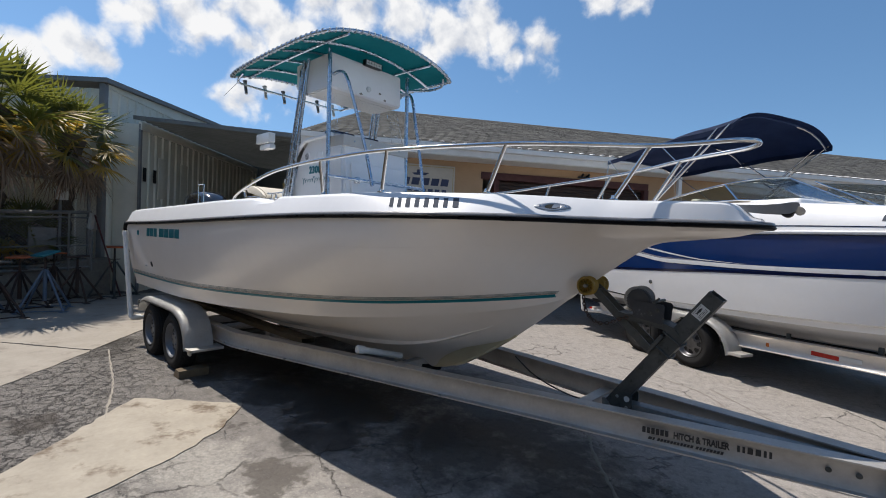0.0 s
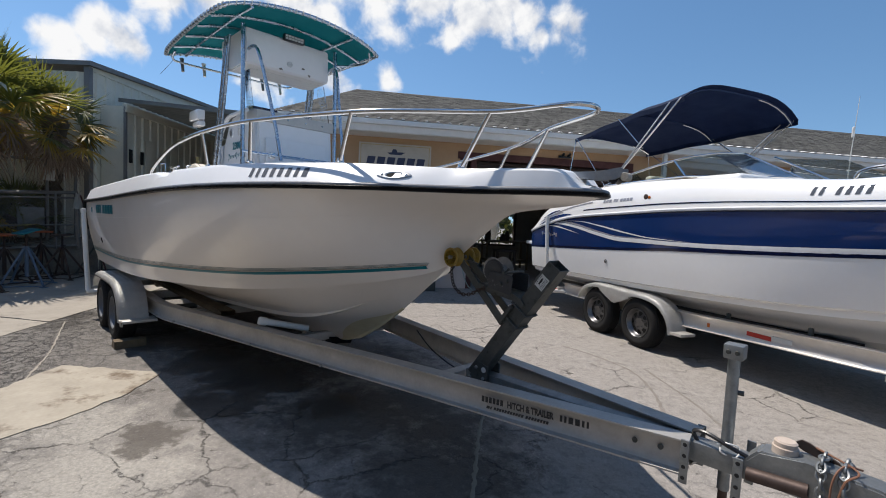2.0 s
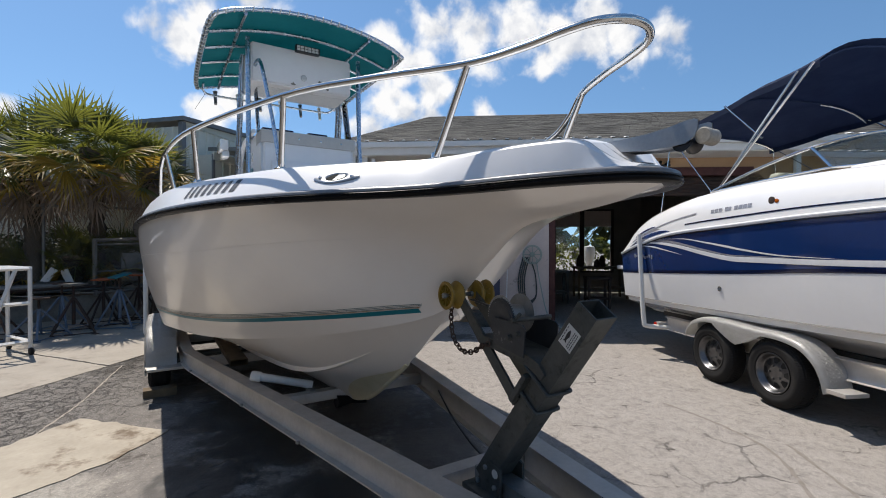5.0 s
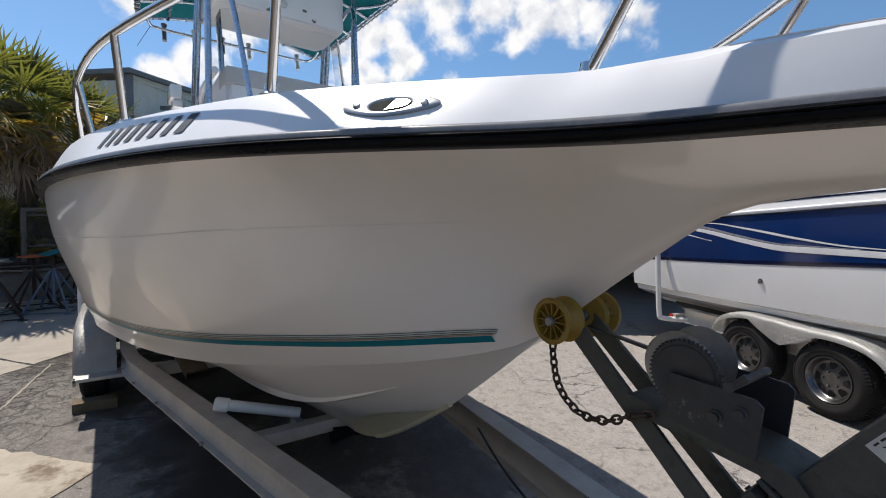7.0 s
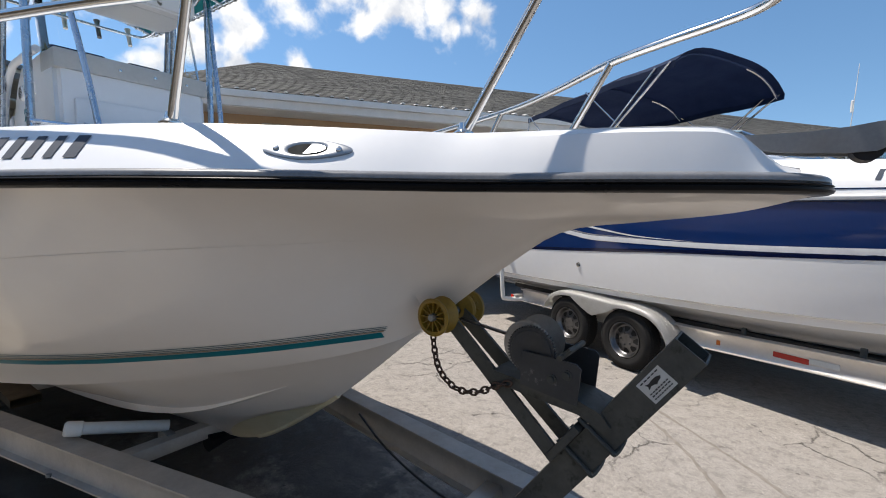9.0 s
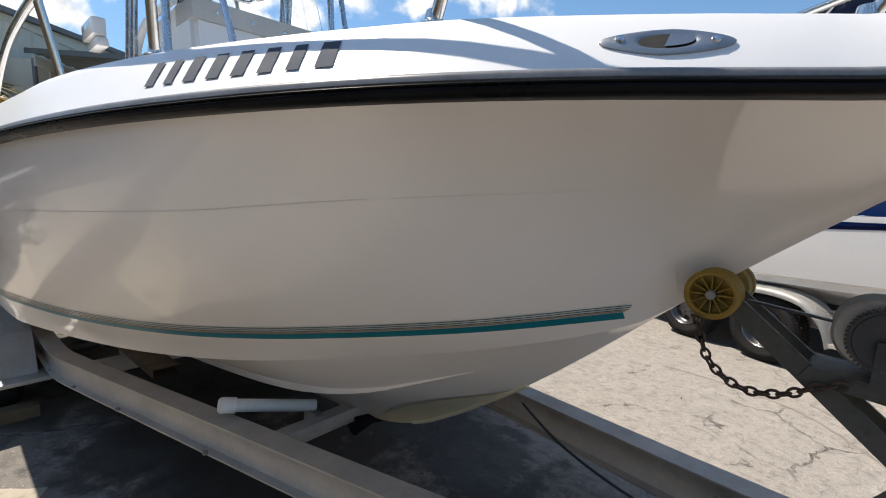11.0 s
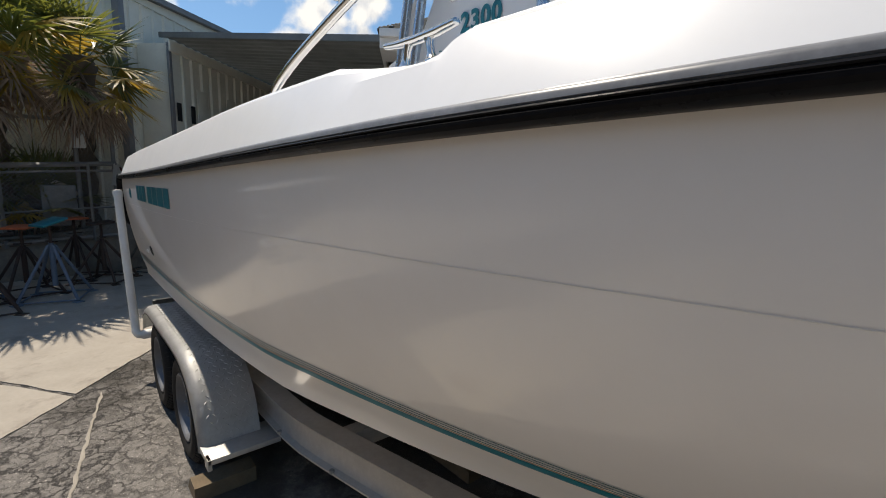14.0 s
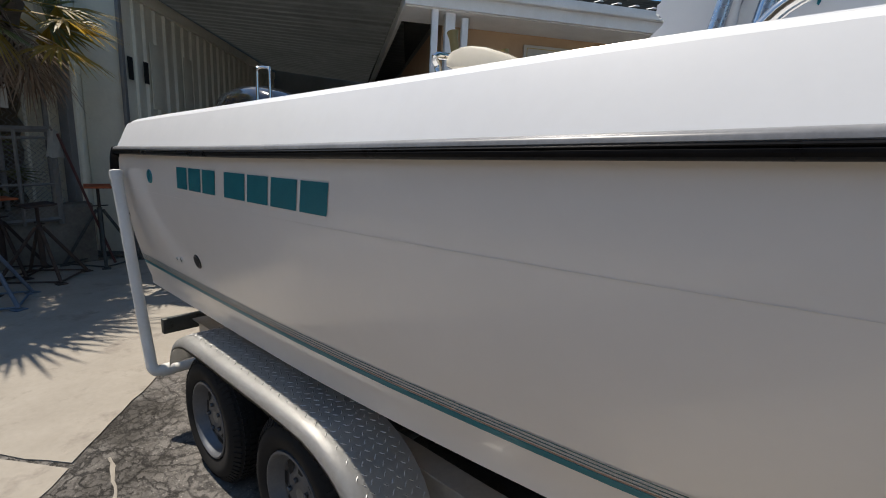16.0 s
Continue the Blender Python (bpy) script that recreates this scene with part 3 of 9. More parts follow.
def CAP_Y(x):
    """Half width of the deck cap's top: a smooth sheer, then the straight faces of the bow pulpit."""
    return CAP_SIDE(x) if x < 6.36 else CAP_BOW(x)


CAP_Z = smooth_table([0, 0.012, 0.03, 0.06, 0.1, 0.2, 1.3, 2.4, 3.0, 3.7, 4.6, 5.1, 5.8, 6.2, 6.36, 6.5, 6.7, 6.86, 6.96, 7.0, 7.04, 7.08, 7.16],
                     [1.69, 1.74, 1.764, 1.781, 1.789, 1.795, 1.826, 1.855, 1.873, 1.884, 1.897, 1.91, 1.913, 1.905, 1.899, 1.896, 1.897, 1.897, 1.895, 1.884, 1.848, 1.815, 1.805])
STRIPE_Z = smooth_table([0, 1.3, 2.2, 3.1, 4.3, 4.85, 5.27, 5.63, 5.96], [0.925, 0.94, 0.965, 1.012, 1.082, 1.124, 1.168, 1.212, 1.26])


def hull_side(x, v):
    """A point of the starboard topside, v from the chine (0) to the rail (1)."""
    kz = KEEL(x)
    yc, zc = (CHINE_Y(x), CHINE_Z(x)) if x < 6.08 else (0.0, kz)
    zc = max(zc, kz)
    zr, yr = RAIL_Z(x) - 0.02, RAIL_Y(x)
    w = float(np.interp(x, [5.2, 5.7, 6.2, 6.7, 7.2], [0.0, 0.35, 1.0, 1.0, 0.5]))
    full, hollow = v + 0.95 * v * (1 - v), max(v, 0) ** 2.4
    return Vector((x, -(yc + (yr - yc) * (full + (hollow - full) * w)), zc + (zr - zc) * v))


def hull_at(x, z, out=0.0):
    """The topside at a height, lifted outward by a hair."""
    kz = KEEL(x)
    zc = max(CHINE_Z(x), kz) if x < 6.08 else kz
    v = (z - zc) / (RAIL_Z(x) - 0.02 - zc)
    p, q, r = hull_side(x, v), hull_side(x + 0.02, v), hull_side(x, v + 0.02)
    n = (q - p).cross(r - p).normalized()
    return p + (n if n.y < 0 else -n) * out


def hull_section(x):
    """Starboard section from keel to rail."""
    kz = KEEL(x)
    yc, zc = (CHINE_Y(x), CHINE_Z(x)) if x < 6.08 else (0.0, kz)
    zc = max(zc, kz)
    f = min(max((x - 3) / 2.4, 0), 1)
    p = 1 - 0.14 * f
    lip = 0.05 * min(max((6.0 - x) / 0.7, 0), 1)
    ridge = min(max((5.5 - x) / 0.9, 0), 1)

    def bottom(q):
        return Vector((x, -max(yc - lip, 0) * q, kz + (zc + 0.3 * lip - kz) * q ** p))
    row = [bottom(q) for q in (0, 0.12, 0.24, 0.36, 0.43)]
    row += [bottom(0.475) + Vector((0, -0.012, -0.03)) * ridge, bottom(0.48) + Vector((0, -0.002, 0.0)) * ridge]
    row += [bottom(q) for q in (0.6, 0.74, 0.88, 1.0)]
    row.append(Vector((x, -yc - 0.012 * min(max((5.75 - x) / 0.5, 0), 1), zc)))
    for k in range(1, 19):
        row.append(hull_side(x, k / 18))
    return row


def mirrored(row):
    return [Vector((p.x, -p.y, p.z)) for p in row[:0:-1]] + row


HULL_X = [float(v) for v in np.concatenate([[0, 0.012, 0.03, 0.06, 0.1, 0.15], np.linspace(0.205, 3.7, 18), [3.74, 3.765, 3.79, 3.82, 3.87, 3.92, 3.97, 4.01, 4.035, 4.06], [4.1, 4.12, 4.14], np.linspace(4.18, 6.3, 29), [6.352, 6.368], np.linspace(6.41, 6.66, 6), [6.692, 6.708, 6.75, 6.8, 6.85, 6.89, 6.93, 6.96, 6.985], [7.01, 7.035, 7.06, 7.08, 7.1, 7.115, 7.13, 7.14, 7.144]])]
boat = thing("centre_console_boat", "white fibreglass centre-console fishing boat with teal stripe, standing on its trailer", "boat")


def build_hull():
    bm = BM()
    rows = loft(bm, [mirrored(hull_section(x)) for x in HULL_X])
    bm.faces.new(rows[0])
    bm.faces.new(rows[-1])
    bmesh.ops.remove_doubles(bm, verts=bm.verts, dist=0.0006)
    hull = part("hull", bm, GELCOAT, boat, "glossy white hull, shaded and slightly chalky", angle=16)
    # worn yellowish strip on the forefoot
    bm = BM()
    rows = []
    for x in np.linspace(4.7, 5.55, 24):
        kz, yc, zc = KEEL(x), CHINE_Y(x), CHINE_Z(x)
        f = min(max((x - 3) / 2.4, 0), 1)
        w = (0.03 + 0.2 * max(0.0, math.sin(math.pi * (x - 4.7) / 0.85)) ** 1.4) * min(1, (x - 4.68) * 6)
        half = [Vector((x, -yc * s - 0.0025, kz + (zc - kz) * s ** (1 - 0.14 * f) - 0.0025)) for s in (0, w / 4, w / 2, w * 0.75, w)]
        rows.append(mirrored(half))
    loft(bm, rows)
    tube(bm, [(float(x), 0, KEEL(float(x)) + 0.01) for x in np.linspace(4.98, 5.58, 18)], 0.018, 12, taper=0.014)
    part("keel_guard", bm, KEEL_WEAR, hull, "yellowed worn strip along the forefoot")


build_hull()


def hull_strip(name, zlo, zhi, x0, x1, material, n=70, side=-1, lift=0.0022):
    bm = BM()
    rows = []
    for x in np.linspace(x0, x1, n):
        a, m_, b = hull_at(x, zlo(x), lift), hull_at(x, (zlo(x) + zhi(x)) / 2, lift + 0.0004), hull_at(x, zhi(x), lift)
        rows.append([Vector((p.x, p.y * -side, p.z)) for p in (a, m_, b)])
    loft(bm, rows)
    part(name, bm, material, boat)


# the pinstripes close up towards the bow
PIN_GAP = lerp_table([0, 3.2, 5.9], [1.0, 0.92, 0.58])
for side in (-1, 1):
    hull_strip("teal_stripe", lambda x: STRIPE_Z(x) - 0.012, lambda x: STRIPE_Z(x) + 0.010, 0.02, 5.965, TEAL, side=side)
    hull_strip("pinstripe", lambda x: STRIPE_Z(x) + 0.013, lambda x: STRIPE_Z(x) + 0.0165, 0.02, 5.972, PEACH, side=side)
    for k in range(3):
        hull_strip("pinstripe", lambda x: STRIPE_Z(x) + 0.013 + (0.0085 + 0.0115 * k) * PIN_GAP(x), lambda x: STRIPE_Z(x) + 0.013 + (0.0125 + 0.0115 * k) * PIN_GAP(x), 0.02, 5.978 + 0.004 * k, TEAL_DARK, side=side)
# faint moulding ridge along the topside
RIDGE_Z = smooth_table([0, 2.0, 3.0, 3.4, 4.3, 4.8, 5.3, 5.6, 6.1], [1.395, 1.434, 1.466, 1.483, 1.515, 1.53, 1.548, 1.575, 1.613])
hull_strip("moulding_ridge", lambda x: RIDGE_Z(x) - 0.0006, lambda x: RIDGE_Z(x) + 0.0006, 0.03, 6.1, RIDGE, lift=0.0013)


def rail_line():
    """The sheer line from the starboard quarter round the bow to the port quarter, with outward normals."""
    pts = [Vector((x, -RAIL_Y(x), RAIL_Z(x))) for x in HULL_X[:-1]]
    pts = pts + [Vector((7.147, 0, RAIL_Z(7.145)))] + [Vector((p.x, -p.y, p.z)) for p in reversed(pts)]
    start = [Vector((-0.005, -1.0, 1.6)), Vector((-0.012, -1.2, 1.605)), Vector((-0.006, -1.29, 1.609)), Vector((0.01, -1.327, 1.611))]
    pts = start + pts[1:-1] + [Vector((p.x, -p.y, p.z)) for p in reversed(start)]
    out = []
    for i, p in enumerate(pts):
        d = pts[min(i + 1, len(pts) - 1)] - pts[max(i - 1, 0)]
        d.z = 0
        d.normalize()
        out.append((p, Vector((d.y, -d.x, 0))))
    return out


def sweep(profile, line):
    bm = BM()
    rows = [[p + n * a + Vector((0, 0, b)) for a, b in profile] for p, n in line]
    loft(bm, rows)
    return bm


LINE = rail_line()
part("rub_rail", sweep([(-0.03, -0.0245), (0.01, -0.0255), (0.022, -0.0241), (0.0295, -0.0201), (0.0325, -0.015), (0.0325, -0.0105), (0.0305, -0.009), (0.0272, -0.0081), (0.0272, -0.0069), (0.0305, -0.0061), (0.0318, -0.0042), (0.0292, -0.0019), (0.0265, -0.001), (-0.03, -0.001)], LINE), RUBBER, boat, "black rubber rub rail", angle=30)
part("rub_rail_insert", sweep([(-0.03, -0.0009), (0.024, -0.0006), (0.0262, 0.002), (0.0255, 0.0054), (0.0245, 0.0085), (0.0235, 0.0112), (0.0205, 0.0139), (0.013, 0.017), (0.004, 0.019), (-0.03, 0.0201)], LINE), RUBBER_GREY, boat, "weathered grey vinyl insert above the rub rail", angle=30)

for s in (-1, 1):
    bm = BM()
    tube(bm, smooth_path([(0.02, s * 1.335, 1.605), (-0.02, s * 1.335, 1.57), (-0.035, s * 1.335, 1.48), (-0.035, s * 1.33, 1.36), (-0.02, s * 1.31, 1.26), (0.005, s * 1.28, 1.22)], 5), 0.036, 10)
    part("transom_trim", bm, RUBBER, boat)


def cap_face(x, f, out=0.0):
    """The starboard outer face of the deck cap, f from the rail (0) to the top edge (1)."""
    b0, z0, bt, zt = RAIL_Y(x) + 0.002, RAIL_Z(x) + 0.013, CAP_Y(x), CAP_Z(x)
    g = f + 0.22 * f * (1 - f)
    k = max(min(max((5.2 - x) / 1.6, 0), 1), min(max((x - 6.62) / 0.08, 0), 1))
    roll = 0.55 * f / 0.82 if f < 0.82 else 0.55 + 0.45 * ((f - 0.82) / 0.18) ** 1.4
    h = f + (roll - f) * k
    crest = 0.005 * k if f > 0.82 and f < 0.95 else 0.0
    return Vector((x, -(b0 + (bt - b0) * h) - out + crest, z0 + (zt - z0) * g + out * 0.4))


def cap_section(x):
    zt, bt = CAP_Z(x), CAP_Y(x)
    h = zt - RAIL_Z(x) - 0.013
    row = [cap_face(x, f) for f in (0, 0.04, 0.3, 0.55, 0.78, 0.815, 0.84, 0.9, 0.945, 0.97)]
    row += [Vector((x, -max(bt - 0.006, 0), zt - min(0.004, h * 0.1))), Vector((x, -max(bt - 0.02, 0), zt)), Vector((x, -max(bt - 0.05, 0), zt + 0.001))]
    # scooped edge at the midship cleat
    dip = float(np.interp(x, [3.74, 3.98, 4.09, 4.13], [0, 0.75, 0.75, 0]))
    for p, d in zip(row[4:], (0.03, 0.034, 0.038, 0.045, 0.049, 0.052, 0.053, 0.048, 0.03)):
        p.z -= d * dip
    if x < 6.2:
        bi = bt - 0.24
        zf = float(np.interp(x, [3.9, 4.4, 5.4, 6.2], [1.1, 1.42, 1.6, 1.74]))
        row += [Vector((x, -bi, zt)), Vector((x, -bi + 0.015, zt - 0.03)), Vector((x, -bi + 0.05, zf + 0.02)), Vector((x, 0, zf))]
    else:
        row += [Vector((x, -bt * k, zt + 0.003)) for k in (0.6, 0.35, 0.15, 0)]
    return row


def build_cap():
    bm = BM()
    xs = [x for x in HULL_X if x < 7.12]
    rows = loft(bm, [mirrored(cap_section(x)) for x in xs])
    bm.faces.new(rows[-1])
    # transom top
    box(bm, (-0.0, -1.24, 1.2), (0.2, 1.24, 1.765), 0.03)
    bmesh.ops.remove_doubles(bm, verts=bm.verts, dist=0.0005)
    part("deck_cap", bm, GELCOAT_CAP, boat, "bright white moulded deck and gunwale", angle=16)


build_cap()


def letter_bars(parent, fn, spans, flo, fhi, slant, material, name="letter_bar"):
    """Plain bars in the place of lettering on a curved face; fn(x, f)."""
    for a, b in spans:
        bm = BM()
        n = 4
        loft(bm, [[fn(a + (b - a) * i / n + slant * k, flo + (fhi - flo) * k) for k in (0, 0.5, 1)] for i in range(n + 1)])
        part(name, bm, material, parent)


def spans(x0, widths, gap):
    out, x = [], x0
    for w in widths:
        if w > 0:
            out.append((x, x + w))
            x += w + gap
        else:
            x += -w
    return out


letter_bars(boat, lambda x, f: cap_face(x, f, 0.0022), spans(5.29, [0.026, 0.024, 0.03, 0.03, 0.03, 0.03, 0.026, 0.034], 0.0295), 0.22, 0.66, -0.034, LETTER, "registration_bar")
letter_bars(boat, lambda x, z: hull_at(x, z + 0.011 * (x - 0.985), 0.0022), spans(0.985, [0.125, 0.135, 0.13, -0.065, 0.175, 0.15, 0.16, 0.145], 0.02), 1.46, 1.558, 0.02, TEAL, "maker_letter_bar")


def hull_disc(name, x, z, r, material, hole=None):
    p = hull_at(x, z, 0)
    n = hull_at(x, z, 1) - p
    m = Matrix.Translation(p) @ n.to_track_quat("Z", "Y").to_matrix().to_4x4()
    bm = BM()
    lathe(bm, [(r, -0.004), (r, 0.003), (r * 0.9, 0.006), (r * 0.76, 0.005), (r * 0.72, 0.003), (0, 0.003)], 20, m)
    ob = part(name, bm, material, boat)
    if hole:
        bm = BM()
        lathe(bm, [(r * 0.74, 0.0042), (r * 0.3, 0.004), (0, 0.004)], 16, m)
        part("drain_hole", bm, hole, ob)


hull_disc("round_badge", 0.59, 1.49, 0.036, TEAL)
hull_disc("thru_hull_drain", 1.03, 1.112, 0.036, BLACK_PLASTIC, RIM_DARK)
hull_disc("thru_hull_drain", 0.79, 1.075, 0.016, PVC, RIM_DARK)
hull_disc("thru_hull_drain", 0.73, 1.07, 0.011, PVC, RIM_DARK)


def hawse(s):
    """Oval stainless hawse plate on the bow flare; a flat dark disc stands for its shaded hole."""
    t = (cap_face(6.27, 0.5) - cap_face(6.09, 0.5)).normalized()
    up = (cap_face(6.18, 0.8) - cap_face(6.18, 0.2)).normalized()
    p = cap_face(6.182, 0.4, 0.0)
    n = t.cross(up)
    n = n if n.y < 0 else -n
    if s > 0:
        p.y, t.y, up.y, n.y = -p.y, -t.y, -up.y, -n.y
    bm = BM()

    def ring(a, b, h, pinch=0.0):
        out = []
        for k in range(36):
            an = 2 * math.pi * k / 36
            c, sn = math.cos(an), math.sin(an)
            ww = a * math.copysign(abs(c) ** 0.85, c)
            out.append(p + t * ww + up * (b * sn * (1 - 0.35 * abs(c) * pinch)) + n * h)
        return out
    bulge = max((Vector((q.x, s * -q.y, q.z)) - p).dot(n) for q in (cap_face(6.182 + 0.1 * i / 4, 0.12 + 0.1 * j) for i in range(-4, 5) for j in range(7)))
    p = p + n * (bulge + 0.0015)
    loft(bm, [ring(0.104, 0.036, -0.02, 1), ring(0.104, 0.036, 0.001, 1), ring(0.098, 0.032, 0.0035, 1), ring(0.052, 0.027, 0.004), ring(0.046, 0.0225, 0.002), ring(0.043, 0.02, 0.0)], close_u=True)
    ob = part("hawse_plate", bm, PLATE_STEEL, boat, "polished stainless oval hawse plate")
    # no recess here: the black disc paints the shade of the opening
    bm = BM()
    bm.faces.new([bm.verts.new(v) for v in ring(0.044, 0.0205, 0.001)])
    part("throat", bm, THROAT_SHADE, ob)
    bm = BM()
    edge = [(0.042 * math.cos(a), 0.0195 * math.sin(a)) for a in (math.pi * (k / 10 - 0.5) for k in range(11))]
    loft(bm, [[p + t * c * q + up * e * (0.6 + 0.4 * q) + n * (0.0028 + 0.0015 * q) for c, e in edge] for q in (0.0, 0.35, 0.7, 1.0)])
    part("throat_lip", bm, PLATE_STEEL, ob)
    for k in (-0.073, 0.073):
        bm = BM()
        lathe(bm, [(0.008, 0), (0.007, 0.004), (0, 0.005)], 12, Matrix.Translation(p + t * k + n * 0.0034) @ n.to_track_quat("Z", "Y").to_matrix().to_4x4())
        part("screw", bm, STEEL, ob)


hawse(-1)
hawse(1)


def gunwale_cleat(x, s):
    y, z = s * (CAP_Y(x) - 0.052), CAP_Z(x) - 0.022
    bm = BM()
    rows = []
    for q, r, dz in ((-0.115, 0.004, 0.061), (-0.113, 0.0085, 0.0605), (-0.06, 0.0105, 0.0555), (0, 0.0115, 0.0535), (0.06, 0.0105, 0.0555), (0.113, 0.0085, 0.0605), (0.115, 0.004, 0.061)):
        rows.append([Vector((x + q, y + 1.15 * r * math.cos(a), z + dz + 0.8 * r * math.sin(a))) for a in (2 * math.pi * k / 14 for k in range(14))])
    vr = loft(bm, rows, close_u=True)
    bm.faces.new(vr[0])
    bm.faces.new(vr[-1])
    for k in (-1, 1):
        rows = []
        for q, a, b, dz in ((0.032, 0.013, 0.009, 0.05), (0.037, 0.008, 0.008, 0.036), (0.041, 0.0085, 0.009, 0.02), (0.046, 0.014, 0.012, 0.009), (0.05, 0.026, 0.016, 0.005), (0.05, 0.028, 0.017, -0.004)):
            rows.append([Vector((x + k * q + a * math.cos(t), y + b * math.sin(t), z + dz)) for t in (2 * math.pi * j / 14 for j in range(14))])
        vr = loft(bm, rows, close_u=True)
        bm.faces.new(vr[-1])
    part("mooring_cleat", bm, STEEL, boat)


for s in (-1, 1):
    gunwale_cleat(3.93, s)


# bow rail and stanchions
def bow_rail():
    star = [(3.16, -1.2, 1.885), (3.22, -1.2, 1.93), (3.44, -1.2, 2.0), (3.86, -1.2, 2.09), (4.27, -1.195, 2.13), (4.7, -1.165, 2.155), (5.18, -1.06, 2.185), (5.93, -0.765, 2.204),
            (6.3, -0.53, 2.207), (6.59, -0.3, 2.21), (6.78, -0.21, 2.217), (6.92, -0.165, 2.225), (7.01, -0.125, 2.23), (7.06, -0.065, 2.233), (7.075, 0, 2.234)]
    port = [(x, -y, z) for x, y, z in star[-2::-1]]
    bm = BM()
    tube(bm, smooth_path(star + port, 6), 0.0135, 12)
    rail = part("bow_rail", bm, STEEL, boat, "polished stainless steel bow rail")
    for s in (-1, 1):
        for x, yb, xt, yt, zt in ((4.55, 1.12, 4.58, 1.173, 2.145), (5.12, 1.03, 5.19, 1.058, 2.185), (5.79, 0.745, 5.93, 0.765, 2.2), (6.41, 0.31, 6.6, 0.292, 2.208)):
            bm = BM()
            zb = CAP_Z(x) + 0.002
            tube(bm, [(x, s * yb, zb), (xt, s * yt, zt)], 0.0125, 10)
            lathe(bm, [(0.03, 0), (0.03, 0.004), (0.018, 0.012), (0.014, 0.03)], 14, Matrix.Translation((x, s * yb, zb)))
            part("stanchion", bm, STEEL, rail)


bow_rail()


# anchor roller channel over the bow
def bow_roller():
    bm = BM()
    for sd in (-1, 1):
        loft(bm, [[Vector((x, -0.01 + sd * 0.034 + o, z)) for o, z in ((0.002, zb), (0.002, zt), (-0.002, zt), (-0.002, zb))] for x, zb, zt in ((6.95, 1.888, 1.893), (7.03, 1.852, 1.888), (7.12, 1.842, 1.887), (7.19, 1.838, 1.892), (7.235, 1.84, 1.899), (7.258, 1.852, 1.9), (7.268, 1.875, 1.896))], close_u=True)
    loft(bm, [[Vector((x, -0.01 + o, z)) for o in (-0.034, 0.034)] for x, z in ((6.95, 1.89), (7.03, 1.857), (7.12, 1.848), (7.2, 1.845))])
    ob = part("anchor_roller_channel", bm, ROLLER_STEEL, boat, "stainless anchor roller channel")
    bm = BM()
    lathe(bm, [(0, -0.03), (0.027, -0.03), (0.017, 0), (0.027, 0.03), (0, 0.03)], 18, Matrix.Translation((7.222, -0.01, 1.848)) @ Matrix.Rotation(radians(90), 4, "X"))
    part("roller", bm, BLACK_PLASTIC, ob)
    bm = BM()
    lathe(bm, [(0, -0.026), (0.019, -0.026), (0.022, -0.022), (0.021, 0.0), (0.022, 0.022), (0.019, 0.026), (0, 0.026)], 18, Matrix.Translation((7.272, -0.004, 1.856)) @ Matrix.Rotation(radians(90), 4, "X"))
    part("end_roller", bm, surface("scuffed_pale_rubber", (0.42, 0.39, 0.33), (0.26, 0.24, 0.21), scale=60, rough=0.7, bump=0.002), ob, "scuffed off-white end roller")


bow_roller()

# ---- T-top ----
TY = -0.06


